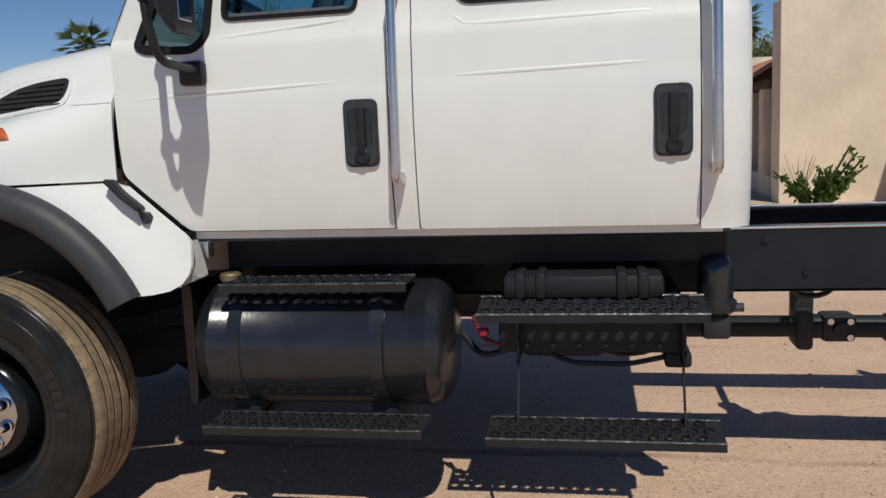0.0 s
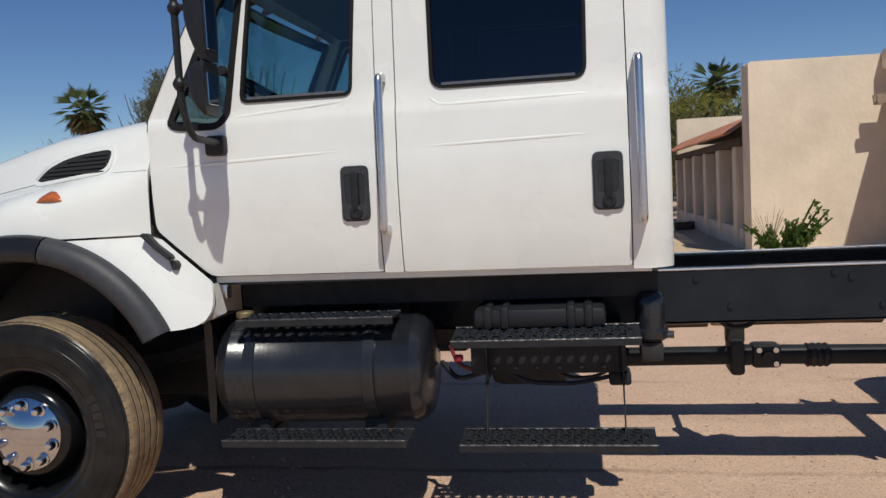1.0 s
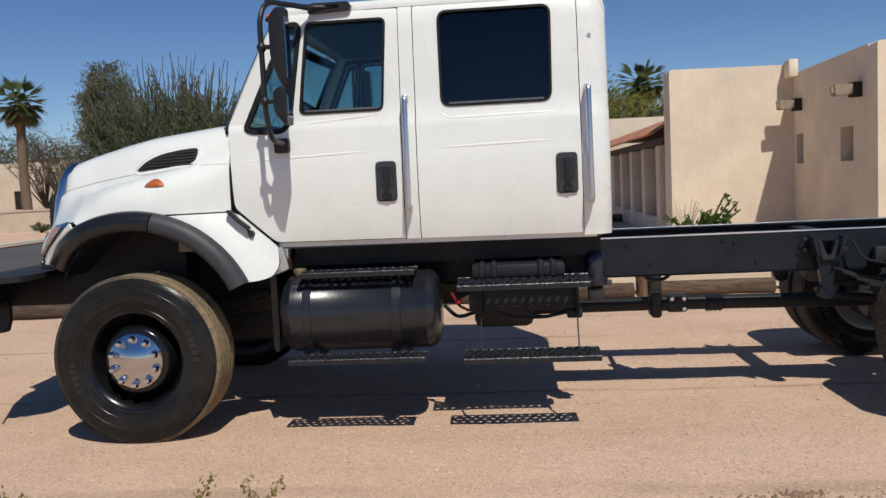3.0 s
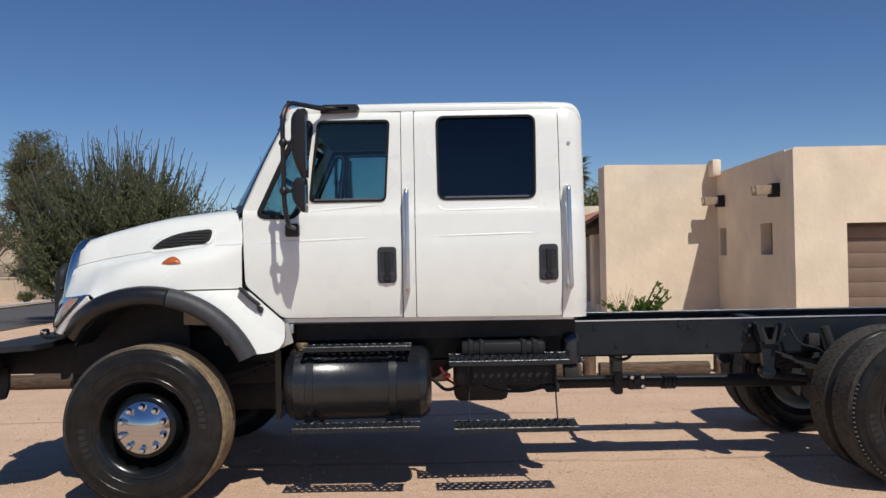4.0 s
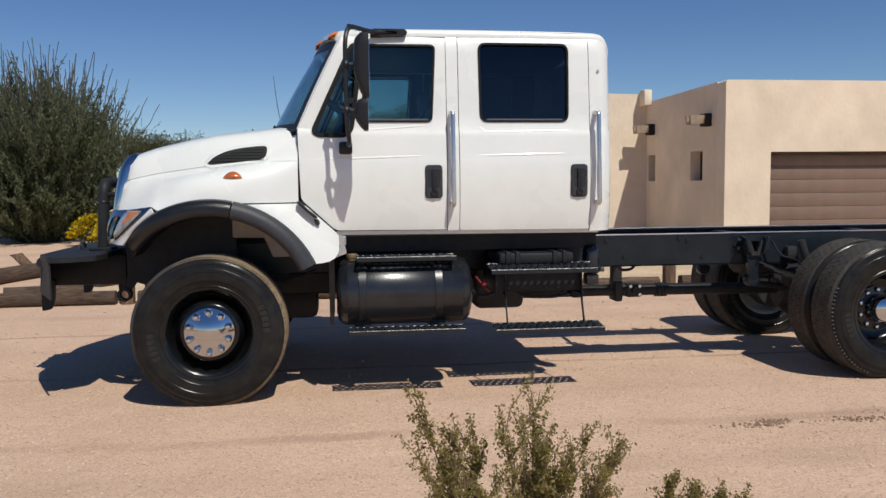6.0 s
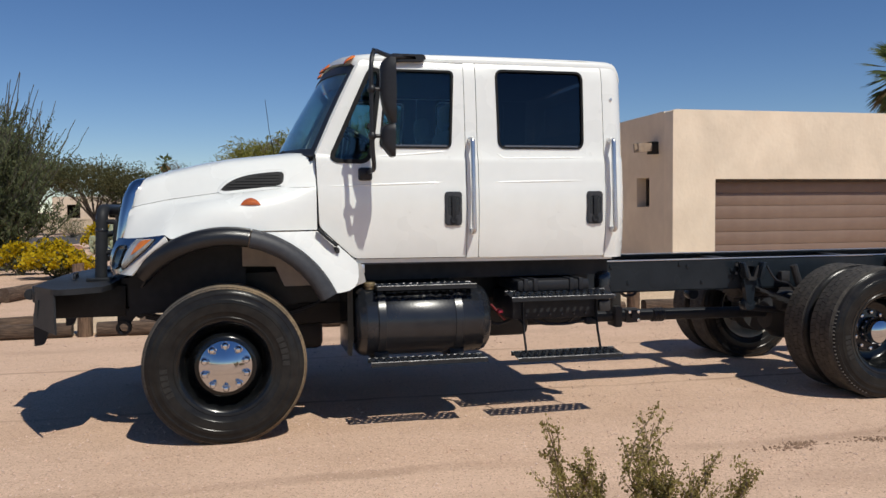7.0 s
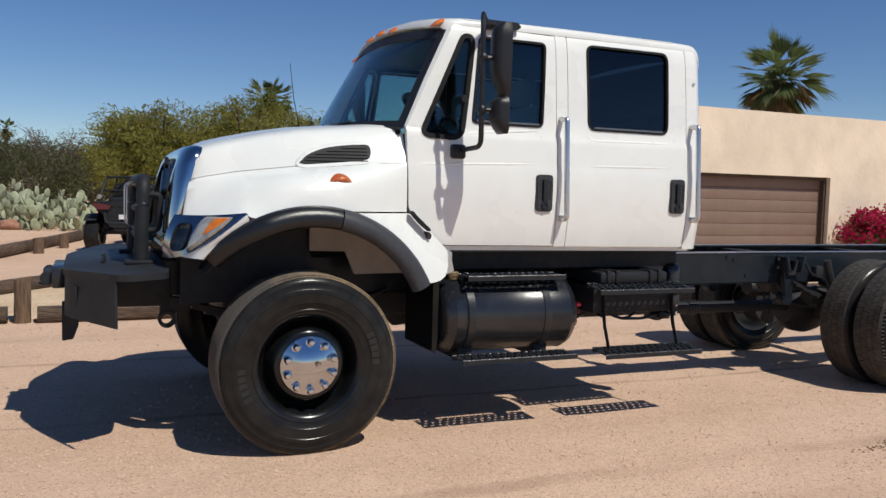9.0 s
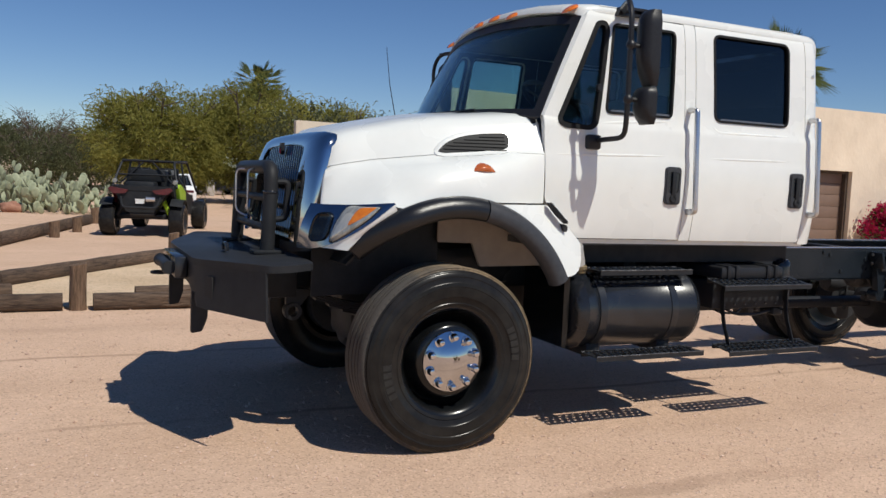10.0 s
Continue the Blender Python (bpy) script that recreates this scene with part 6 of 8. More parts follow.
    part("air_dryer", lathe([(0.0, 0.79), (0.055, 0.79), (0.074, 0.805), (0.074, 0.835), (0.062, 0.845), (0.062, 0.945), (0.057, 0.975), (0.042, 0.995), (0.0, 1.003)], (2.712, -0.80, 0), "z", 22), M_BLACK, truck, "black air dryer canister")
    part("dryer_valve", box(2.665, 2.76, -0.85, -0.75, 0.705, 0.788, 0.014), M_GRIME, truck)
    part("dryer_port", tube([(2.76, -0.82, 0.815), (2.805, -0.82, 0.815)], 0.016, 10), M_DARKSTEEL, truck)
    part("side_valve", box(2.53, 2.62, -0.93, -0.80, 0.625, 0.680, 0.012), M_SATIN, truck)
    part("air_hose", tube(bend([(2.10, -0.90, 0.69), (2.20, -0.92, 0.640), (2.40, -0.92, 0.635), (2.54, -0.90, 0.66)], 0.05), 0.010, 8), M_PLASTIC, truck)
    part("battery_cable", tube(bend([(1.85, -0.80, 0.78), (1.88, -0.86, 0.735), (1.90, -0.87, 0.71), (1.95, -0.80, 0.67)], 0.03), 0.009, 8), M_REDWIRE, truck, "red battery cable")
    part("battery_terminal", box(1.875, 1.915, -0.89, -0.85, 0.725, 0.755, 0.010), M_RED, truck)
    part("cable_loop", tube(bend([(1.80, -0.75, 0.70), (1.88, -0.82, 0.63), (2.00, -0.78, 0.66)], 0.05), 0.012, 8), M_PLASTIC, truck)
    part("splash_shield", slab(rounded([(0.795, 0.50), (0.822, 0.49), (0.832, 0.60), (0.832, 0.94), (0.815, 0.955), (0.795, 0.93)], 0.01), (), 0.46, "xz", -1.00), M_RIM, truck, "black splash shield behind the wheel")
    part("splash_shield", slab(rounded([(0.795, 0.50), (0.822, 0.49), (0.832, 0.60), (0.832, 0.94), (0.815, 0.955), (0.795, 0.93)], 0.01), (), 0.46, "xz", 0.56), M_SATIN, truck)
    part("junction_box", box(0.865, 0.915, -1.0, -0.95, 1.045, 1.105, 0.006), M_STEEL, truck, "small bright junction plate")

    # mirrors
    for s in (-1, 1):
        y = s * 1.33
        mr = part("mirror", tube(bend([(1.30, s * 0.90, 2.495), (1.10, s * 0.98, 2.49), (0.95, s * 1.26, 2.475), (0.925, s * 1.32, 2.38), (0.928, s * 1.32, 1.86), (0.945, s * 1.29, 1.725), (0.94, s * 1.04, 1.715)], 0.06), 0.015, 10), M_PLASTIC, truck, "tall black towing mirror on a tube arm")
        for z0, z1, dx in ((2.008, 2.415, 0.0), (1.800, 2.002, -0.008)):
            rows = []
            upper = z0 > 1.9
            for k in range(15):
                q = k / 14
                end = (1 - abs(2 * q - 1) ** 10) ** 0.5
                if upper:
                    dp, hw = 0.034 + 0.060 * math.sin(math.pi / 2 * min(1.0, q * 2.2)), 0.066
                else:
                    dp, hw = 0.026 + 0.058 * math.sin(math.pi / 2 * min(1.0, q * 2.0)), 0.070
                dp, hw = dp * (max(0.60, end) if q > 0.5 else 1.0), hw * max(0.80, end)
                z = z0 + (z1 - z0) * q
                rows.append([(1.072 + dx - dp * max(0.0, math.cos(w)) ** 0.45 if math.cos(w) > 0 else 1.072 + dx, y + hw * math.sin(w), z) for w in [2 * math.pi * j / 20 for j in range(20)]])
            part("head", loft(rows, closed=True, caps=True), M_PLASTIC, mr, angle=50)
            part("glass", box(1.068 + dx, 1.076 + dx, y - 0.042, y + 0.042, z0 + 0.04, z1 - 0.04, 0.002, 1), M_CHROME, mr)
        for z in (2.22, 1.93):
            part("clamp", lathe([(0.0, -0.028), (0.016, -0.023), (0.025, -0.010), (0.027, 0.0), (0.025, 0.010), (0.016, 0.023), (0.0, 0.028)], (0.928, s * 1.322, z), "z", 16), M_PLASTIC, mr)
            part("stem", tube([(0.928, s * 1.322, z), (1.03, s * 1.33, z)], 0.013, 8), M_PLASTIC, mr)
        part("foot", box(0.878, 0.968, s * 1.02 - 0.030, s * 1.02 + 0.030, 1.662, 1.748, 0.016, 2), M_PLASTIC, mr)
        part("roof_foot", slab(rounded([(1.10, 2.458), (1.34, 2.470), (1.36, 2.49), (1.34, 2.515), (1.12, 2.515)], 0.012), [rounded([(1.16, 2.475), (1.29, 2.480), (1.28, 2.50), (1.17, 2.50)], 0.008)], 0.05, "xz", s * 0.93 - 0.025), M_PLASTIC, mr)
        part("brace", tube([(0.95, s * 1.26, 2.475), (1.14, s * 0.95, 2.48)], 0.012, 8), M_PLASTIC, mr)
    return truck


build_truck()


# ---- timber edging ----
def timber(x0, y0, x1, y1, h=0.17, w=0.17, z=0.0, name="edging_log", label="weathered railway-tie log lying along the gravel edge", group="timber edging"):
    """A worn squared log between two points on the ground."""
    d = Vector((x1 - x0, y1 - y0, 0))
    n = 14
    bm = bmesh.new()
    rows = []
    for i in range(n + 1):
        t = i / n
        ring = []
        for k in range(12):
            a = 2 * math.pi * k / 12
            c, s = math.cos(a), math.sin(a)
            e = 1 / max(abs(c), abs(s)) ** 0.75
            r = 0.5 * e * (1 + 0.09 * noise.noise((x0 * 3 + t * d.length * 2.5, k * 0.9, y0)))
            ring.append((t * d.length, c * w * r, h * 0.5 + s * h * r))
        rows.append(ring)
    loft(rows, bm, closed=True, caps=True)
    me = finish(bm, M_TIE, 50)
    ob = new(name, me)
    ob.location, ob.rotation_euler = (x0, y0, z), (0, 0, math.atan2(d.y, d.x))
    return tagged(ob, label, "log", group)


def stake(x, y, h, w=0.16, lean=0.0):
    bm = bmesh.new()
    rows = []
    for i in range(7):
        t = i / 6
        ring = []
        for k in range(12):
            a = 2 * math.pi * k / 12
            c, s = math.cos(a), math.sin(a)
            e = 1 / max(abs(c), abs(s)) ** 0.8
            r = 0.5 * e * (1 + 0.08 * noise.noise((x * 5 + t, k * 0.8, y)))
            ring.append((x + lean * t * h + c * w * r, y + s * w * r, -0.03 + t * (h + 0.03) + (0.015 * c if i == 6 else 0)))
        rows.append(ring)
    return solo("edging_post", loft(rows, closed=True, caps=True), M_POST, "short weathered wooden post beside the edging logs", "post", "timber posts", angle=50)


for x0, x1, y in ((-6.4, -4.15, 4.12), (-4.0, -1.86, 3.95), (-1.58, -0.12, 3.92), (0.05, 1.95, 3.95), (2.05, 3.6, 4.0), (3.84, 5.2, 4.05), (5.55, 7.5, 4.12), (7.7, 9.9, 4.15)):
    timber(x0, y, x1, y + 0.02 * math.sin(x0 * 3))
timber(-1.15, 4.35, 0.3, 4.38, 0.18)
timber(-3.3, 4.3, -2.35, 4.55, 0.2)
for x, y, h in ((-1.72, 3.97, 0.46), (-4.07, 4.1, 0.42), (3.72, 4.08, 0.40), (5.37, 4.08, 0.44), (7.6, 4.15, 0.42)):
    stake(x, y, h)
line = [(-4.1, 3.5), (-2.56, 5.68), (-1.25, 7.45), (-0.30, 8.75)]
for a, b in zip(line[1:], line[2:]):
    timber(a[0], a[1], b[0], b[1], 0.19, 0.19)
stake(-0.22, 8.9, 0.42)
stake(-4.38, 8.6, 0.30, 0.19, -1.0)
line = [(-4.6, 5.2), (-3.7, 8.2), (-2.9, 11.0), (-2.0, 14.4), (-1.2, 17.6)]
for a, b in zip(line, line[1:]):
    timber(a[0], a[1], b[0] - 0.05, b[1] - 0.2, 0.24, 0.2)
for x, y, h in ((-2.93, 10.2, 0.50), (-2.0, 13.1, 0.32), (-1.56, 14.6, 0.32), (-1.1, 17.6, 0.40)):
    stake(x, y, h, 0.2)
stake(2.9, 17.6, 0.50, 0.22), stake(3.25, 18.0, 0.6, 0.25), stake(2.6, 14.6, 0.4, 0.2)
timber(2.5, 18.4, 4.6, 18.9, 0.24, 0.22)
timber(4.9, 18.9, 8.6, 19.6, 0.24, 0.22)


# ---- plants ----
def leaf_mesh(centres, size, seed, aspect=2.2, up=0.0, along=None):
    """Small pointed leaves at the given places, turned at random or roughly along given directions."""
    rng = np.random.default_rng(seed)
    c = np.asarray(centres, float)
    n = len(c)
    a = rng.normal(0, 1, (n, 3))
    a[:, 2] += up
    if along is not None:
        a = a * 0.45 + along
    a /= np.linalg.norm(a, axis=1)[:, None]
    b = np.cross(a, rng.normal(0, 1, (n, 3)))
    b /= np.linalg.norm(b, axis=1)[:, None] + 1e-9
    s = (size * rng.uniform(0.6, 1.35, n))[:, None]
    verts = np.stack([c - a * s * 0.5, c + b * s / aspect * 0.5, c + a * s * 0.5, c - b * s / aspect * 0.5], 1).reshape(-1, 3)
    faces = np.arange(4 * n).reshape(-1, 4)
    me = bpy.data.meshes.new("leaves")
    me.from_pydata(verts.tolist(), [], faces.tolist())
    return me


def leaf_part(name, me, m, parent, label=""):
    me.materials.append(m)
    ob = place_mesh(name, me, parent)
    return tagged(ob, label)


def limbs(base, height, spread, n, seed, r0=0.12, twigs=3, lean=(0, 0)):
    """Trunk and forked limbs; gives the mesh and the twig ends."""
    rng = random.Random(seed)
    bm = bmesh.new()
    ends = []
    b = Vector(base)
    fork = b + Vector((lean[0], lean[1], height * 0.22))
    tube([b, b * 0.5 + fork * 0.5 + Vector((0.05, 0.03, 0)), fork], r0, 9, bm, r_end=r0 * 0.75)
    for i in range(n):
        a = 2 * math.pi * (i + rng.uniform(-0.3, 0.3)) / n
        out = spread * rng.uniform(0.45, 0.95)
        tip = b + Vector((math.cos(a) * out, math.sin(a) * out, height * rng.uniform(0.55, 0.95)))
        mid = fork.lerp(tip, 0.5) + Vector((rng.uniform(-0.15, 0.15), rng.uniform(-0.15, 0.15), height * 0.06))
        tube([fork, mid, tip], r0 * 0.55, 7, bm, r_end=r0 * 0.12)
        for k in range(twigs):
            q = mid.lerp(tip, rng.uniform(0.0, 0.9))
            e = q + Vector((rng.uniform(-1, 1), rng.uniform(-1, 1), rng.uniform(-0.1, 0.9))) * spread * 0.33
            tube([q, q.lerp(e, 0.5) + Vector((0, 0, 0.05)), e], r0 * 0.18, 5, bm, r_end=r0 * 0.04)
            ends.append(e)
        ends.append(tip)
    return bm, ends


def feathery(starts, reach, middle, count, seed, droop=0.55):
    """Drooping sprays that set out from the given places; gives leaf places and directions."""
    rng = np.random.default_rng(seed)
    p = np.repeat(starts, count, 0)
    r = np.repeat(reach, count)[:, None]
    p = p + np.clip(rng.normal(0, 1, p.shape), -1.7, 1.7) * np.array([1, 1, 0.75]) * r
    d = p - np.asarray(middle)
    d = d / (np.linalg.norm(d, axis=1)[:, None] + 1e-6) * 0.8 + np.array([0, 0, 0.45]) + rng.normal(0, 0.45, p.shape)
    d = d / np.linalg.norm(d, axis=1)[:, None] * r * rng.uniform(0.7, 1.7, len(p))[:, None]
    s = np.linspace(0.0, 1.0, 14)[None, :, None]
    fall = np.array([0, 0, -droop]) * r[:, None] * 1.3
    pos = p[:, None] + d[:, None] * s + fall * s ** 2
    along = d[:, None] + 2 * fall * s
    along = along / (np.linalg.norm(along, axis=2)[:, :, None] + 1e-6)
    return pos.reshape(-1, 3), along.reshape(-1, 3)


def tree(name, x, y, height, spread, seed, leafm, label, leaves=7000, size=0.10, n=9, clump=0.34, low=0.25):
    t = thing(name, (x, y, 0), label, "tree")
    bm, ends = limbs((x, y, -0.05), height, spread, n, seed, (0.018 if leaves <= 5000 else 0.035) * height, 12 if leaves <= 5000 else 5)
    part("trunk", bm, M_BARK, t, "forked grey-brown trunk and limbs")
    rng = np.random.default_rng(seed)
    n_cl = 240 if leaves > 5000 else 60
    v = rng.normal(0, 1, (n_cl, 3))
    v /= np.linalg.norm(v, axis=1)[:, None]
    v *= (rng.uniform(0.05, 1, n_cl) ** 0.42)[:, None]
    lump = np.array([1 + 0.30 * noise.noise((a * 1.8 + seed, b * 1.8, c * 1.8)) for a, b, c in v])
    centres = np.array([x, y, height * (1 + low) / 2]) + v * lump[:, None] * np.array([spread, spread, height * (1 - low) / 2])
    if leaves <= 5000:
        centres = np.array([tuple(ends[i % len(ends)]) for i in range(n_cl)])
    sig = clump * 0.30 * spread * rng.uniform(0.6, 1.2, n_cl)
    if leaves > 5000:
        pos, along = feathery(centres, sig, (x, y, height * 0.35), max(1, leaves // n_cl // 14), seed)
        pos[:, 2] = np.maximum(pos[:, 2], 0.1)
        crown = leaf_part("crown", leaf_mesh(pos, size, seed, 3.4, 0.0, along), leafm, t, "loose crown of small leaves")
        inner = np.repeat(centres, max(1, leaves // n_cl // 6), 0)
        inner = inner + np.clip(rng.normal(0, 1, inner.shape), -1.5, 1.5) * sig.mean() * 0.8
        inner[:, 2] = np.maximum(inner[:, 2], 0.2)
        leaf_part("inner_leaves", leaf_mesh(inner, size * 1.1, seed + 1), leafm, crown)
    else:
        pts = np.repeat(centres, max(1, leaves // n_cl), 0)
        pts = pts + np.clip(rng.normal(0, 1, pts.shape), -1.6, 1.6) * np.array([1, 1, 0.75]) * sig.mean()
        leaf_part("crown", leaf_mesh(pts, size * 0.8, seed), leafm, t, "few scattered leaves")
    return t


def palm(x, y, trunk_h, crown_r, seed, label, fronds=44):
    t = thing("palm_tree", (x, y, 0), label, "palm")
    rng = random.Random(seed)
    tr = [(x + 0.05 * math.sin(z * 0.7 + seed), y, z) for z in np.linspace(-0.05, trunk_h, 14)]
    bm = bmesh.new()
    rows = []
    for i, p in enumerate(tr):
        r = 0.24 - 0.04 * i / 13 + (0.03 if i % 2 else 0)
        rows.append([(p[0] + r * math.cos(a), p[1] + r * math.sin(a), p[2]) for a in [2 * math.pi * k / 12 for k in range(12)]])
    loft(rows, bm, closed=True, caps=True)
    part("trunk", bm, M_PALMTRUNK, t, "ringed brown palm trunk")
    top = Vector((tr[-1][0], y, trunk_h))

    def fan(count, tilt0, tilt1, length, droop, width, spread=0.62, stalk=0.40):
        verts, faces = [], []
        for i in range(count):
            az = i * 2.39996 + rng.uniform(-0.3, 0.3)
            el = math.asin(math.sin(tilt0) + (math.sin(tilt1) - math.sin(tilt0)) * (i + rng.random()) / count)
            d = Vector((math.cos(az) * math.cos(el), math.sin(az) * math.cos(el), math.sin(el)))
            sd = Vector((-math.sin(az), math.cos(az), 0))
            roll = rng.uniform(-0.5, 0.5)
            up = sd.cross(d)
            sd, up = sd * math.cos(roll) + up * math.sin(roll), up * math.cos(roll) - sd * math.sin(roll)
            L = length * rng.uniform(0.8, 1.1)
            stem = top + d * L * stalk + Vector((0, 0, 0.06 * L))
            k0 = len(verts)
            for o in (sd * 0.02, sd * -0.02, sd * -0.012, sd * 0.012):
                verts.append(tuple(top + o) if len(verts) - k0 < 2 else tuple(stem + o))
            faces.append((k0, k0 + 1, k0 + 2, k0 + 3))
            for j in range(15):
                w = (j - 7) / 7 * spread
                dd = (d * math.cos(w) + sd * math.sin(w)).normalized()
                ln = L * (1.04 - stalk) * (1 - 0.34 * abs(w) / 0.85)
                p1 = stem + dd * ln * 0.6 + up * 0.04
                p2 = stem + dd * ln + Vector((0, 0, -droop * ln * rng.uniform(0.5, 1.2)))
                pr = dd.cross(up).normalized() * width
                k = len(verts)
                verts += [tuple(stem), tuple(p1 + pr), tuple(p2), tuple(p1 - pr)]
                faces.append((k, k + 1, k + 2, k + 3))
        me = bpy.data.meshes.new("fronds")
        me.from_pydata(verts, [], faces)
        return me
    crown = leaf_part("crown", fan(fronds, radians(-60), radians(84), crown_r, 0.16, 0.017 * crown_r), M_LEAF_PALM, t, "green fan fronds")
    leaf_part("heart", fan(fronds // 2, radians(-60), radians(80), crown_r * 0.5, 0.3, 0.02 * crown_r, 0.9, 0.2), M_LEAF_PALM, crown)
    leaf_part("dry_skirt", fan(int(fronds * 0.55), radians(-80), radians(-28), crown_r * 0.8, 0.25, 0.035 * crown_r), M_LEAF_DEAD, t, "hanging dry brown fronds")
    return t


def wand_shrub(x, y, height, spread, seed, canes, label):
    """A tall shrub of whip-like canes set with small leaves."""
    t = thing("wand_shrub", (x, y, 0), label, "shrub")
    rng = random.Random(seed)
    bm = bmesh.new()
    pts = []

    def cane(p0, p3, bulge, steps, r0, r1, leaves, first, last, wander):
        w = Vector((0, 0, 0))
        v = Vector((0, 0, 0))
        line = []
        for k in range(steps + 1):
            q = k / steps
            line.append(p0.lerp(p3, q) + bulge * math.sin(math.pi * q) + w)
            v = v * 0.62 + Vector((rng.gauss(0, 1), rng.gauss(0, 1), rng.gauss(0, 0.4))) * wander
            w = w + v
        tube(line, r0, 5, bm, r_end=r1)
        for k in range(leaves):
            f = rng.uniform(first, last) * steps
            j = min(steps - 1, int(f))
            p = line[j].lerp(line[j + 1], f - j)
            pts.append((p.x + rng.gauss(0, 0.05), p.y + rng.gauss(0, 0.05), max(0.05, p.z + rng.gauss(0, 0.05))))
        return line

    for i in range(canes):
        az = rng.uniform(0, 2 * math.pi)
        out = spread * rng.uniform(0.03, 1.0) ** 0.62 * (1.0 + 0.28 * max(0.0, -math.cos(az)))
        long = i % 3 == 0
        h = height * (1.0 - 0.26 * min(1.2, out / spread) ** 1.8) * (rng.uniform(0.80, 1.02) if long else rng.uniform(0.30, 0.88))
        away = Vector((math.cos(az), math.sin(az), 0))
        p0 = Vector((x, y, -0.03)) + away * 0.55 * rng.random()
        p3 = Vector((x, y, h)) + away * out
        last = rng.uniform(0.66, 0.88) if long else rng.uniform(0.86, 0.99)
        across = Vector((-away.y, away.x, 0)) * rng.uniform(-0.22, 0.22)
        line = cane(p0, p3, away * out * rng.uniform(0.0, 0.20) + across, 14, 0.026, 0.009, 200, 0.10, last, 0.034)
        for k in range(2):
            j = rng.randint(5, 10)
            q = line[j]
            side = Vector((rng.uniform(-1, 1), rng.uniform(-1, 1), 0))
            e = q + (line[-1] - q) * rng.uniform(0.55, 0.95) + side * 0.45 + away * 0.12
            cane(q, e, side * 0.12, 7, 0.017, 0.008, 70, 0.0, rng.uniform(0.6, 0.95), 0.032)
    part("cane_mass", bm, M_TWIG, t, "dense upright dark canes")
    leaf_part("leaves", leaf_mesh(pts, 0.105, seed, 3.0, 1.6), M_LEAF_OCO, t, "small dark green leaves")
    return t


def mound(name, x, y, r, h, seed, leafm, flowerm, label, category, leaves=2600, size=0.07, share=0.6):
    """A rounded bush of twigs, leaves and flowers with a ragged outline."""
    t = thing(name, (x, y, 0), label, category)
    rng = np.random.default_rng(seed)
    rr = random.Random(seed)
    bm = bmesh.new()
    tips = []
    for i in range(26):
        a, out = rr.uniform(0, 6.28), r * rr.uniform(0.2, 1.0)
        tip = Vector((x + math.cos(a) * out, y + math.sin(a) * out, h * math.sqrt(max(0.05, 1 - (out / r) ** 2 * 0.8)) * rr.uniform(0.7, 1.05)))
        tube([(x + rr.uniform(-0.06, 0.06), y + rr.uniform(-0.06, 0.06), -0.02), Vector((x, y, 0)).lerp(tip, 0.5) + Vector((0, 0, 0.04)), tip], 0.014, 5, bm, r_end=0.004)
        tips.append(np.array(tip))
    part("branches", bm, M_TWIG, t)

    def cloud(n, outer):
        k = rng.integers(0, len(tips), n)
        base = np.array(tips)[k]
        q = rng.uniform(outer, 1.0, n)[:, None]
        return np.array([x, y, 0.05]) * (1 - q) + base * q + rng.normal(0, 0.11 * r, (n, 3)) * np.array([1, 1, 0.8])
    def above(p):
        p[:, 2] = np.maximum(p[:, 2], 0.02)
        return p
    leaf_part("leaves", leaf_mesh(above(cloud(int(leaves * (1 - share * 0.5)), 0.35)), size, seed), leafm, t)
    if flowerm:
        leaf_part("bloom", leaf_mesh(above(cloud(int(leaves * share), 0.8)), size * 0.9, seed + 1, 1.2), flowerm, t)
    return t


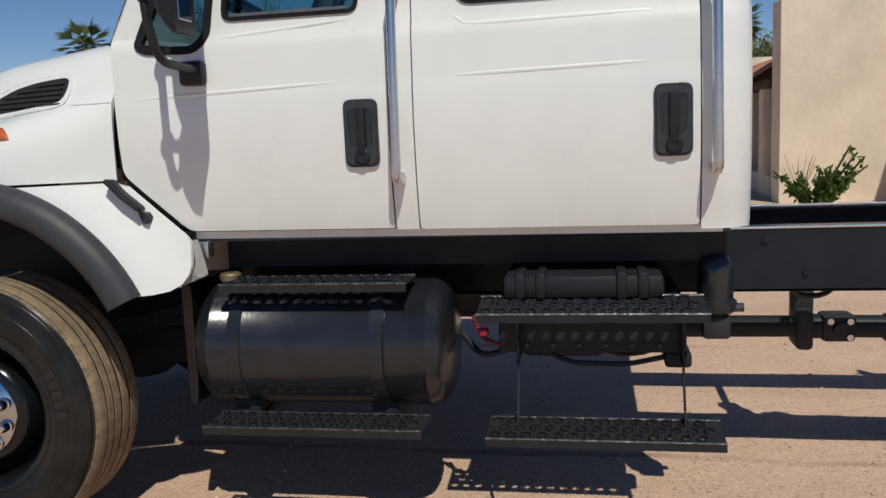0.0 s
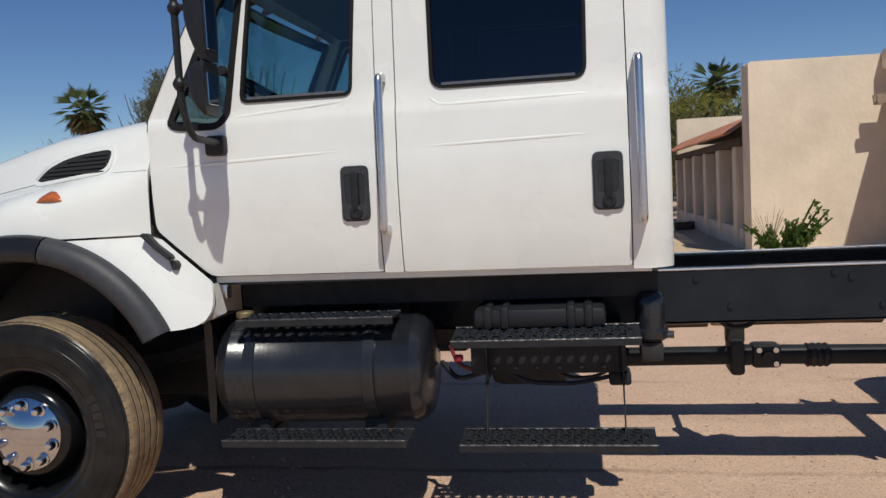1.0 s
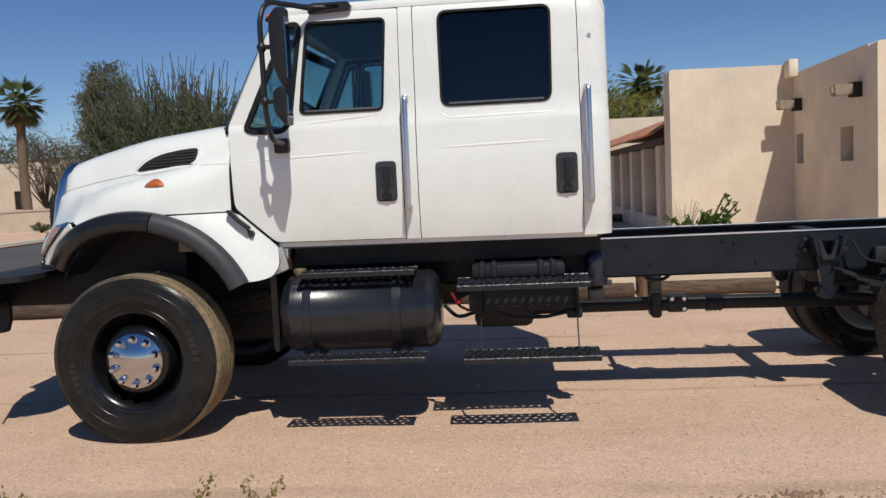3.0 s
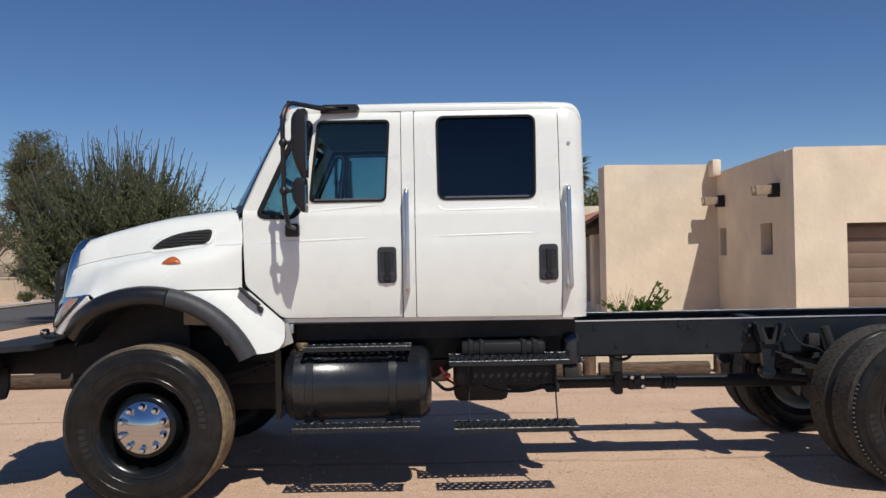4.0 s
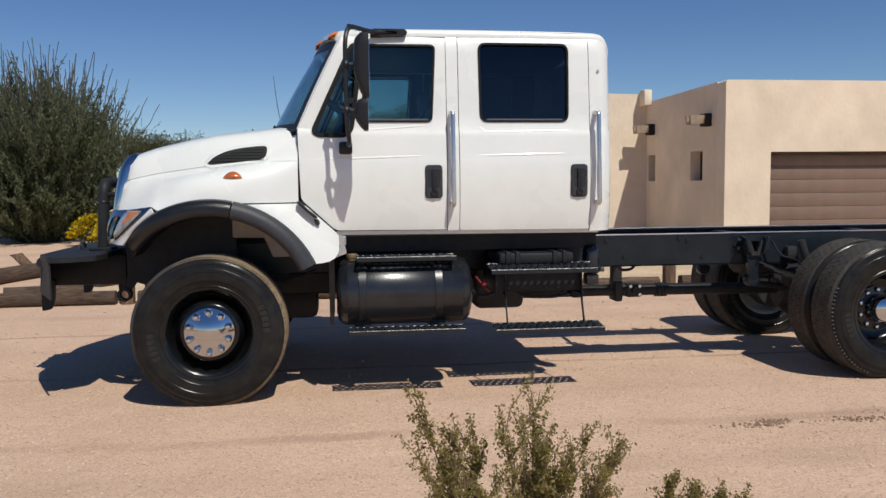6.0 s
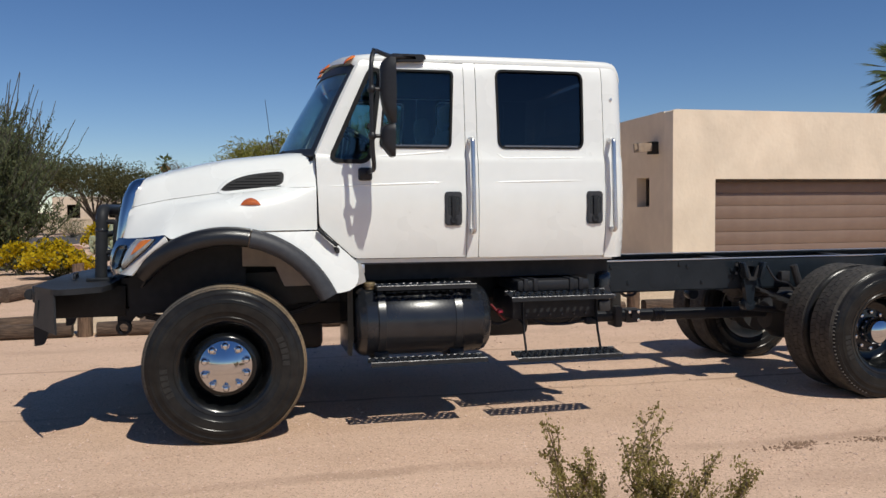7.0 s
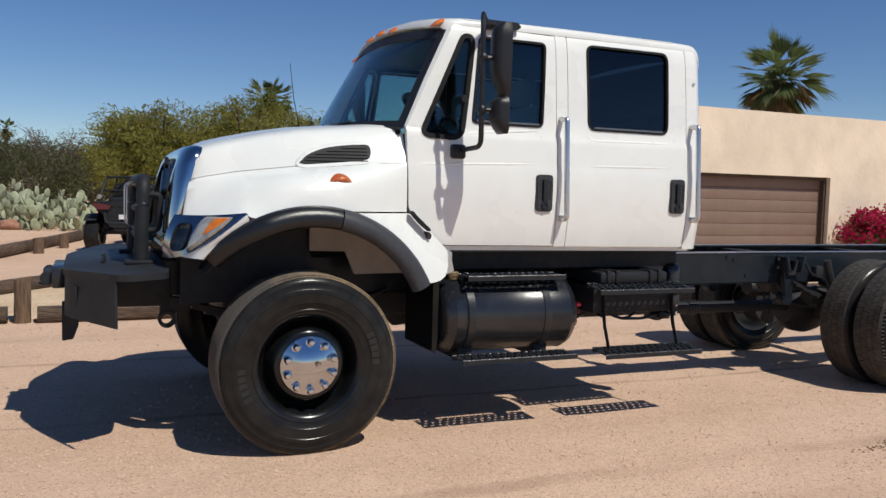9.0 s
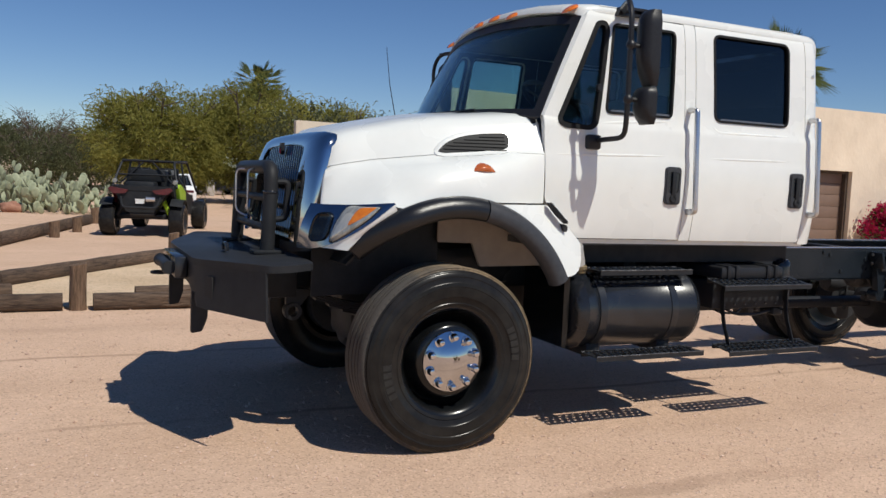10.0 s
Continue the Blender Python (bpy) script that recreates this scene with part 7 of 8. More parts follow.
def creosote(x, y, h, seed, sprays, label="sparse creosote bush with thin stems and olive leaves"):
    """A few leaning sprays of thin stems; sprays: how far out and how high each one reaches."""
    t = thing("creosote_bush", (x, y, 0), label, "bush", "creosote bushes")
    rng = random.Random(seed)
    bm = bmesh.new()
    pts = []
    for i in range(3 * len(sprays)):
        dx, dy, hh = sprays[i % len(sprays)]
        wide = 0.0 if i < len(sprays) else 0.075
        dx, dy = dx + rng.gauss(0, wide), dy + rng.gauss(0, wide)
        az, out = math.atan2(dy, dx), math.hypot(dx, dy)
        hh = hh * (1.0 if wide == 0.0 else rng.uniform(0.55, 0.90))
        tip = Vector((x + dx, y + dy, hh))
        p0 = Vector((x + rng.uniform(-0.04, 0.04), y + rng.uniform(-0.04, 0.04), -0.02))
        line = [p0.lerp(tip, q) + Vector((math.cos(az), math.sin(az), 0)) * 0.10 * h * math.sin(math.pi * q) * 0.6 + Vector((rng.gauss(0, 0.012), rng.gauss(0, 0.012), 0)) for q in [k / 6 for k in range(7)]]
        tube(line, 0.0065, 6, bm, r_end=0.0018)
        for k in range(17):
            j = rng.randint(2, 5)
            p = line[j].lerp(line[j + 1], rng.random())
            e = p + (Vector((rng.gauss(0, 0.55), rng.gauss(0, 0.55), 0.5)) + (tip - p0).normalized()).normalized() * h * rng.uniform(0.08, 0.22)
            tube([p, p.lerp(e, 0.5) + Vector((0.005, 0, 0.004)), e], 0.0026, 5, bm, r_end=0.001)
            for m in range(62):
                q = rng.uniform(0.05, 1.0)
                c = p.lerp(e, q)
                pts.append((c.x + rng.gauss(0, 0.009), c.y + rng.gauss(0, 0.009), c.z + rng.gauss(0, 0.009)))
        for m in range(26):
            c = line[4].lerp(line[6], rng.random())
            pts.append((c.x + rng.gauss(0, 0.010), c.y + rng.gauss(0, 0.010), c.z + rng.gauss(0, 0.010)))
    part("stemwork", bm, M_CREOTWIG, t, "thin pale stems")
    leaf_part("leaves", leaf_mesh(pts, 0.0125, seed, 1.6, 0.8), M_LEAF_CREO, t, "tiny olive-yellow leaves")
    return t


def prickly_pear(x, y, r, h, seed, pads):
    t = thing("prickly_pear", (x, y, 0), "grey-green prickly pear cactus clump of flat pads", "cactus", "prickly pears")
    rng = random.Random(seed)
    base = bmesh.new()
    prof = [(0.0, 0.0), (0.07, 0.02), (0.11, 0.10), (0.125, 0.20), (0.105, 0.29), (0.06, 0.345), (0.0, 0.36)]
    lathe(prof, (0, 0, 0), "z", 12, base)
    for v in base.verts:
        v.co.y *= 0.20
    me = finish(base, M_PEAR, 60)
    for i in range(pads):
        a, out = rng.uniform(0, 6.28), r * math.sqrt(rng.random())
        lvl = rng.random() * (1 - (out / r) ** 2 * 0.6)
        z = max(0.0, lvl * h - 0.2)
        ob = new("pad", me)
        ob.parent = t
        ob.location = (math.cos(a) * out, math.sin(a) * out, z)
        sc = rng.uniform(0.60, 1.02)
        ob.scale = (sc, sc, sc)
        ob.rotation_euler = (rng.uniform(-0.5, 0.5), rng.uniform(-0.5, 0.5), rng.uniform(0, 3.14))
    return t


creosote(1.42, -3.88, 0.74, 3, ((-0.29, -0.07, 0.69), (-0.20, -0.10, 0.58), (0.00, -0.02, 0.67), (0.15, 0.10, 0.69), (0.08, 0.06, 0.60), (0.26, -0.06, 0.60), (0.36, -0.18, 0.58), (-0.12, 0.08, 0.53)))
creosote(2.04, -4.02, 0.40, 8, ((-0.07, 0.0, 0.42), (0.04, 0.05, 0.34), (0.13, 0.04, 0.35), (0.24, 0.10, 0.30)))
wand_shrub(-6.85, 16.7, 5.55, 2.42, 4, 330, "tall dark-green shrub of whip-like upright canes")
mound("brittlebush", -3.95, 13.25, 0.74, 0.82, 2, M_LEAF_OLIVE, M_YELLOW, "rounded bush covered in yellow flowers", "bush", 4200, 0.09, 0.9)
mound("brittlebush", -5.0, 14.6, 0.6, 0.75, 12, M_LEAF_OLIVE, M_YELLOW, "rounded bush covered in yellow flowers", "bush", 3000, 0.09, 0.9)
mound("brittlebush", -5.35, 29.0, 0.95, 0.95, 6, M_LEAF_OLIVE, M_YELLOW, "rounded bush covered in yellow flowers", "bush", 3200, 0.12, 0.8)
mound("bougainvillea", 14.1, 6.7, 0.95, 1.35, 7, M_LEAF_FERN, M_MAGENTA, "magenta bougainvillea against the stucco wall", "bush", 5200, 0.08, 0.9)
prickly_pear(-3.4, 24.2, 1.6, 1.50, 1, 270)
prickly_pear(-1.8, 22.8, 1.4, 1.35, 2, 220)
prickly_pear(-4.1, 26.2, 1.3, 1.40, 3, 190)


def euphorbia(x, y, seed):
    """A low bush with thick jointed green arms and dry flower stalks."""
    t = thing("succulent_bush", (x, y, 0), "bright green succulent bush with jointed arms by the wall", "bush")
    rng = random.Random(seed)
    bm = bmesh.new()
    pts = []
    for i in range(30):
        a, out, hh = rng.uniform(0, 6.28), rng.uniform(0.1, 0.62), rng.uniform(0.3, 0.72)
        if i < 4:
            a, out, hh = -0.2 + 0.12 * i, 0.45 + 0.1 * i, 1.02 - 0.10 * i
        tip = Vector((x + math.cos(a) * out, y + math.sin(a) * out, hh))
        line = [Vector((x, y, 0)).lerp(tip, q) + Vector((0, 0, 0.06 * math.sin(math.pi * q))) for q in [k / 5 for k in range(6)]]
        tube(line, 0.022, 6, bm, r_end=0.014)
        for k in range(26):
            q = rng.uniform(0.35, 1.0) * 5
            j = min(4, int(q))
            c = line[j].lerp(line[j + 1], q - j)
            pts.append((c.x + rng.gauss(0, 0.035), c.y + rng.gauss(0, 0.035), c.z + rng.gauss(0, 0.03)))
    part("foliage", bm, M_LEAF_FERN, t)
    leaf_part("leaves", leaf_mesh(pts, 0.10, seed, 2.0, 1.0), M_LEAF_FERN, t)
    st = bmesh.new()
    for i in range(14):
        a = rng.uniform(0, 6.28)
        tube([(x - 0.2, y, 0.3), (x - 0.25 + 0.25 * math.cos(a), y + 0.25 * math.sin(a), rng.uniform(0.7, 1.0))], 0.006, 4, st, r_end=0.003)
    part("dry_stalks", st, M_CREOTWIG, t)
    return t


euphorbia(5.45, 9.0, 5)
palm(27.7, 23.3, 6.9, 2.5, 3, "tall fan palm with a shaggy dry skirt behind the garage", 36)
palm(13.5, 67.0, 8.8, 2.5, 7, "distant tall fan palm")
palm(-22.7, 35.1, 6.4, 1.7, 9, "fan palm across the road", 30)
palm(-17.4, 110.0, 5.9, 1.5, 9, "small distant fan palm", 22)
palm(-9.6, 104.0, 7.4, 1.5, 19, "small distant fan palm", 22)
tree("olive_tree", 7.4, 27.5, 4.0, 2.4, 31, M_LEAF_OLIVE, "dense olive-green tree behind the house", 14000, 0.15, clump=0.42)
tree("palo_verde", 1.9, 33.0, 4.8, 3.0, 41, M_LEAF_PALO, "yellow-green palo verde tree in bloom", 120000, 0.105, 12, clump=0.40, low=0.12)
tree("palo_verde", 5.9, 33.6, 5.5, 3.2, 42, M_LEAF_PALO, "yellow-green palo verde tree in bloom", 120000, 0.105, 12, clump=0.40, low=0.12)
tree("palo_verde", 10.6, 36.0, 5.0, 3.0, 43, M_LEAF_PALO, "yellow-green palo verde tree in bloom", 70000, 0.10, 9, clump=0.42, low=0.15)
tree("bare_mesquite", -2.8, 46.0, 4.8, 2.2, 45, M_LEAF_MESQ, "half-bare grey mesquite tree", 900, 0.10, 20)
for i, (x, y, h, s) in enumerate(((-13.0, 50, 5.0, 3.6), (-9.2, 50, 4.5, 3.4), (-6.2, 52, 4.0, 3.2), (-17.5, 52, 4.7, 4.0), (-3.2, 53, 3.9, 3.4), (-0.2, 55, 3.8, 3.2), (14, 42, 5.0, 3.4), (18.5, 44, 5.2, 3.2), (-31, 48, 5.6, 4.2), (-23, 55, 5.2, 4.2), (5, 60, 4.8, 4.4))):
    tree("mesquite", x, y, h, s, 50 + i, M_LEAF_MESQ if i % 2 else M_LEAF_OLIVE, "spreading mesquite tree by the far road", 34000, 0.11, 10, clump=0.42, low=0.52 if i < 2 else 0.36)
for i, (x, y, h, sp) in enumerate(((-3.3, 42.0, 3.0, 2.4), (-0.8, 41.0, 2.5, 2.0))):
    tree("mesquite", x, y, h, sp, 80 + i, M_LEAF_OLIVE, "low olive-green mesquite behind the cactus bed", 22000, 0.10, 8, clump=0.42, low=0.04)
tree("grey_tree", -19.2, 37.6, 8.5, 1.75, 61, M_LEAF_GREY, "tall grey-green feathery tree across the road", 80000, 0.10, 12, clump=0.48, low=0.38)
tree("mesquite", -15.6, 33.0, 3.6, 2.4, 71, M_LEAF_MESQ, "low spreading mesquite across the road", 24000, 0.09, 9, clump=0.42, low=0.05)
tree("bare_mesquite", -21.4, 36.6, 5.3, 2.6, 62, M_LEAF_MESQ, "half-bare mesquite tree across the road", 4600, 0.09, 24)
tree("bare_mesquite", -23.6, 38.4, 4.6, 2.3, 64, M_LEAF_MESQ, "half-bare mesquite tree across the road", 4600, 0.09, 22)


# ---- beyond the truck: buggy, cars, houses ----
def small_wheel(parent, x, y, r, w, hubm, name="wheel"):
    """A wheel whose axle lies along x."""
    t = part(name, lathe([(r * 0.55, -w * 0.5), (r * 0.85, -w * 0.52), (r * 0.97, -w * 0.42), (r, -w * 0.2), (r, w * 0.2), (r * 0.97, w * 0.42), (r * 0.85, w * 0.52), (r * 0.55, w * 0.5)], (x, y, r), "x", 28), M_RUBBER, parent, "black tyre")
    part("rim", lathe([(0.0, -w * 0.30), (r * 0.3, -w * 0.34), (r * 0.5, -w * 0.42), (r * 0.56, -w * 0.5), (r * 0.56, w * 0.5), (r * 0.5, w * 0.42), (r * 0.3, w * 0.34), (0.0, w * 0.30)], (x, y, r), "x", 20), hubm, t)
    return t


def buggy(cx, y0):
    """A four-seat off-road buggy seen from behind, its rear axle at y0."""
    b = thing("off_road_buggy", (cx, y0 + 1.4, 0), "black and dark red off-road buggy with a lime green fender", "buggy")
    for s in (-1, 1):
        for dy in (0.0, 2.85):
            small_wheel(b, cx + s * 0.70, y0 + dy, 0.355, 0.30, M_SATIN)
        part("shock", tube([(cx + s * 0.35, y0 + 0.05, 0.85), (cx + s * 0.55, y0, 0.42)], 0.05, 10), M_LIME if s > 0 else M_GRIME, b)
        part("trailing_arm", tube([(cx + s * 0.30, y0 + 1.0, 0.42), (cx + s * 0.58, y0, 0.36)], 0.04, 8), M_SATIN, b)
        part("front_arm", tube([(cx + s * 0.2, y0 + 2.8, 0.45), (cx + s * 0.60, y0 + 2.85, 0.36)], 0.03, 8), M_SATIN, b)
        part("side_panel", slab(rounded([(y0 - 0.20, 0.98), (y0 + 0.25, 0.60), (y0 + 0.75, 0.42), (y0 + 2.2, 0.40), (y0 + 2.3, 0.85), (y0 + 0.6, 0.92), (y0 + 0.2, 1.08)], 0.05), (), 0.06, "yz", cx + s * 0.60 - 0.03), M_MAROON if s < 0 else M_SATIN, b)
    part("lime_fender", slab(rounded([(y0 + 0.05, 1.05), (y0 + 0.35, 0.55), (y0 + 1.0, 0.50), (y0 + 0.9, 0.95), (y0 + 0.3, 1.12)], 0.05), (), 0.10, "yz", cx + 0.60), M_LIME, b, "lime green rear fender panel")
    part("chassis", box(cx - 0.50, cx + 0.50, y0 - 0.05, y0 + 3.1, 0.36, 0.48, 0.04), M_SATIN, b)
    tail = slab(rounded([(cx - 0.58, 1.02), (cx - 0.40, 0.72), (cx - 0.28, 0.52), (cx + 0.28, 0.52), (cx + 0.40, 0.72), (cx + 0.58, 1.02), (cx + 0.30, 1.00), (cx - 0.30, 1.00)], 0.05), (), 0.5, "xz", y0 - 0.35)
    part("tail", tail, M_SATIN, b, "black moulded tail")
    rim = slab(rounded([(cx - 0.64, y0 - 0.36), (cx + 0.64, y0 - 0.36), (cx + 0.60, y0 + 0.45), (cx - 0.60, y0 + 0.45)], 0.08, 4), [rounded([(cx - 0.54, y0 - 0.28), (cx + 0.54, y0 - 0.28), (cx + 0.52, y0 + 0.38), (cx - 0.52, y0 + 0.38)], 0.06, 4)], 0.10, "xy", 0.97)
    part("bed_rim", rim, M_SATIN, b, "black moulded cargo bed rim")
    part("bed", box(cx - 0.54, cx + 0.54, y0 - 0.30, y0 + 0.42, 0.90, 0.95, 0.02), M_SATIN, b)
    for s in (-1, 1):
        wing = slab(rounded([(cx + s * 0.24, 0.985), (cx + s * 0.60, 1.045), (cx + s * 0.66, 1.00), (cx + s * 0.54, 0.90), (cx + s * 0.30, 0.91)], 0.02), (), 0.04, "xz", y0 - 0.40)
        part("tail_wing", wing, M_MAROON, b, "dark red tail panel")
        part("rear_fender", loft([[(cx + s * 0.58, y0 + 0.42 * math.cos(a), 0.36 + 0.46 * math.sin(a)), (cx + s * 0.84, y0 + 0.44 * math.cos(a), 0.34 + 0.46 * math.sin(a))] for a in np.linspace(0.5, 2.4, 9)]), M_SATIN, b, "black mud guard over the rear wheel")
    engine = box(cx - 0.26, cx + 0.26, y0 - 0.22, y0 + 0.30, 0.42, 0.78, 0.05)
    part("engine", engine, M_GRIME, b, "exposed engine behind the seats")
    for k in range(4):
        part("engine_fin", box(cx - 0.24, cx + 0.24, y0 - 0.245, y0 - 0.225, 0.46 + 0.07 * k, 0.49 + 0.07 * k, 0.004), M_DARKSTEEL, b)
    part("bed_box", box(cx - 0.36, cx + 0.22, y0 - 0.12, y0 + 0.34, 0.95, 1.16, 0.05), M_SATIN, b, "black cargo bag in the bed")
    part("rear_bumper", tube(bend([(cx - 0.42, y0 - 0.30, 0.92), (cx - 0.34, y0 - 0.48, 0.62), (cx + 0.34, y0 - 0.48, 0.62), (cx + 0.42, y0 - 0.30, 0.92)], 0.08), 0.024, 8), M_SATIN, b)
    part("radiator", box(cx - 0.36, cx + 0.36, y0 + 0.32, y0 + 0.38, 1.16, 1.42, 0.02), M_SATIN, b)
    part("plate", box(cx - 0.10, cx + 0.08, y0 - 0.375, y0 - 0.355, 0.70, 0.80), M_PLATE, b, "blank white plate")
    part("exhaust", tube([(cx + 0.12, y0 - 0.42, 0.80), (cx + 0.30, y0 - 0.40, 0.80)], 0.05, 10), M_STEEL, b)
    for s in (-1, 1):
        part("tail_lamp", box(cx + s * 0.46 - 0.09, cx + s * 0.46 + 0.09, y0 - 0.39, y0 - 0.36, 0.91, 0.95, 0.01), M_MAROON, b)
    hoodp = slab(rounded([(y0 + 2.1, 0.95), (y0 + 3.2, 0.72), (y0 + 3.35, 0.50), (y0 + 2.2, 0.45)], 0.06), (), 1.0, "yz", cx - 0.5)
    part("front_body", hoodp, M_MAROON, b)
    for y in (y0 + 0.55, y0 + 1.5):
        for s in (-1, 1):
            seat = part("seat", box(cx + s * 0.30 - 0.22, cx + s * 0.30 + 0.22, y, y + 0.45, 0.55, 0.72, 0.05), M_DASH, b)
            bk = slab(rounded([(cx + s * 0.30 - 0.24, 0.66), (cx + s * 0.30 + 0.24, 0.66), (cx + s * 0.30 + 0.25, 1.10), (cx + s * 0.30 + 0.15, 1.22), (cx + s * 0.30 + 0.12, 1.46), (cx + s * 0.30 - 0.12, 1.46), (cx + s * 0.30 - 0.15, 1.22), (cx + s * 0.30 - 0.25, 1.10)], 0.05, 3), (), 0.10, "xz", y - 0.05)
            part("seat_back", bk, M_SATIN, seat, "black bucket seat back")
            part("headrest_panel", box(cx + s * 0.30 - 0.09, cx + s * 0.30 + 0.09, y - 0.066, y - 0.052, 1.26, 1.42, 0.006), M_SEAT, seat, "pale grey seat panel")
    top = 1.62
    for s in (-1, 1):
        x0, x1 = cx + s * 0.66, cx + s * 0.54
        part("cage_side", tube(bend([(x0, y0 + 0.05, 1.04), (x1, y0 + 0.35, top - 0.03), (x1, y0 + 1.9, top), (x0, y0 + 2.65, 0.92)], 0.12), 0.026, 10), M_SATIN, b, "black roll-cage tube")
        part("cage_post", tube([(x0, y0 + 1.15, 0.92), (x1, y0 + 1.15, top)], 0.024, 8), M_SATIN, b)
    for y in (y0 + 0.35, y0 + 1.15, y0 + 1.9):
        part("cage_cross", tube([(cx - 0.54, y, top - 0.02), (cx + 0.54, y, top - 0.02)], 0.024, 8), M_SATIN, b)
    part("cage_brace", tube([(cx - 0.56, y0 + 0.2, 1.10), (cx - 0.10, y0 + 0.34, top - 0.05)], 0.018, 8), M_SATIN, b)
    part("cage_brace", tube([(cx + 0.56, y0 + 0.2, 1.10), (cx + 0.10, y0 + 0.34, top - 0.05)], 0.018, 8), M_SATIN, b)
    part("cage_cross", tube([(cx - 0.60, y0 + 0.22, 1.30), (cx + 0.60, y0 + 0.22, 1.30)], 0.020, 8), M_SATIN, b)
    for s in (-1, 1):
        part("light_pod", lathe([(0.0, -0.03), (0.05, -0.03), (0.055, 0.03), (0.0, 0.03)], (cx + s * 0.62, y0 + 0.06, 1.16), "y", 12), M_LENS, b)
    return b


off_road = buggy(0.14, 13.6)
off_road.rotation_euler = (0, 0, radians(-17))


def car(cx, cy, turn, body_m, label, category="car", long=4.5, wide=1.8, high=1.45, truckbed=False):
    """A plain road car: body, glasshouse, lamps and wheels; its tail is at -y before the turn."""
    c = new("car" if not truckbed else "pickup")
    c.empty_display_size = 0.2
    tagged(c, label, category)
    ORIGIN[c.name] = Vector((0, 0, 0))
    h = high
    lower = rounded([(-long / 2, 0.30), (long / 2, 0.30), (long / 2, 0.62), (long / 2 - 0.25, 0.80), (long / 2 - 1.2, 0.92), (-long / 2 + 0.15, 0.95), (-long / 2, 0.85)], 0.10, 4)
    body = slab(lower, (), wide, "yz", -wide / 2)
    bmesh.ops.bevel(body, geom=[e for e in body.edges if len(e.link_faces) == 2 and e.calc_face_angle(0) > 1.0], offset=0.06, segments=2, affect="EDGES")
    part("body", body, body_m, c)
    y0, y1 = (-long / 2 + 0.25, long / 2 - 1.35) if not truckbed else (-0.4, long / 2 - 1.3)
    cab = [[(s * (wide / 2 - 0.06), y0, 0.92), (s * (wide / 2 - 0.20), y0 + 0.45, h - 0.03), (s * (wide / 2 - 0.20), y1 - 0.75, h - 0.02), (s * (wide / 2 - 0.06), y1, 0.90)] for s in (-1, -0.6, 0, 0.6, 1)]
    part("glasshouse", loft(cab + [], caps=True), M_DARKGLASS, c, "dark car windows")
    part("roof", box(-wide / 2 + 0.20, wide / 2 - 0.20, y0 + 0.38, y1 - 0.68, h - 0.045, h, 0.02), body_m, c)
    for s in (-1, 1):
        part("pillar", tube([(s * (wide / 2 - 0.07), y0 + 0.02, 0.92), (s * (wide / 2 - 0.20), y0 + 0.47, h - 0.02)], 0.05, 8), body_m, c)
        part("pillar", tube([(s * (wide / 2 - 0.07), y1 - 0.02, 0.90), (s * (wide / 2 - 0.20), y1 - 0.75, h - 0.02)], 0.03, 8), body_m, c)
        part("tail_lamp", box(s * (wide / 2 - 0.28) - 0.20, s * (wide / 2 - 0.28) + 0.20, -long / 2 - 0.015, -long / 2 + 0.06, 0.72, 0.80, 0.02), M_MAROON, c)
        part("head_lamp", box(s * (wide / 2 - 0.28) - 0.20, s * (wide / 2 - 0.28) + 0.20, long / 2 - 0.12, long / 2 - 0.02, 0.58, 0.70, 0.02), M_LENS, c)
        for y in (-long / 2 + 0.85, long / 2 - 0.85):
            small_wheel(c, s * (wide / 2 - 0.09), y, 0.32, 0.20, M_STEEL)
    part("plate", box(-0.18, 0.18, -long / 2 - 0.012, -long / 2 + 0.02, 0.60, 0.70), M_PLATE, c)
    c.matrix_world = pose(cx, cy, 0.0, 0, 0, turn)
    return c


car(1.28, 24.5, -4, M_CARWHITE, "white sedan parked on the gravel drive", high=1.30)
car(6.6, 47.0, -60, M_CARBLUE, "dark blue pickup parked far off", "pickup", 5.2, 1.9, 1.75, True)
car(-20.3, 39.0, 160, M_CARWHITE, "white car parked across the road")


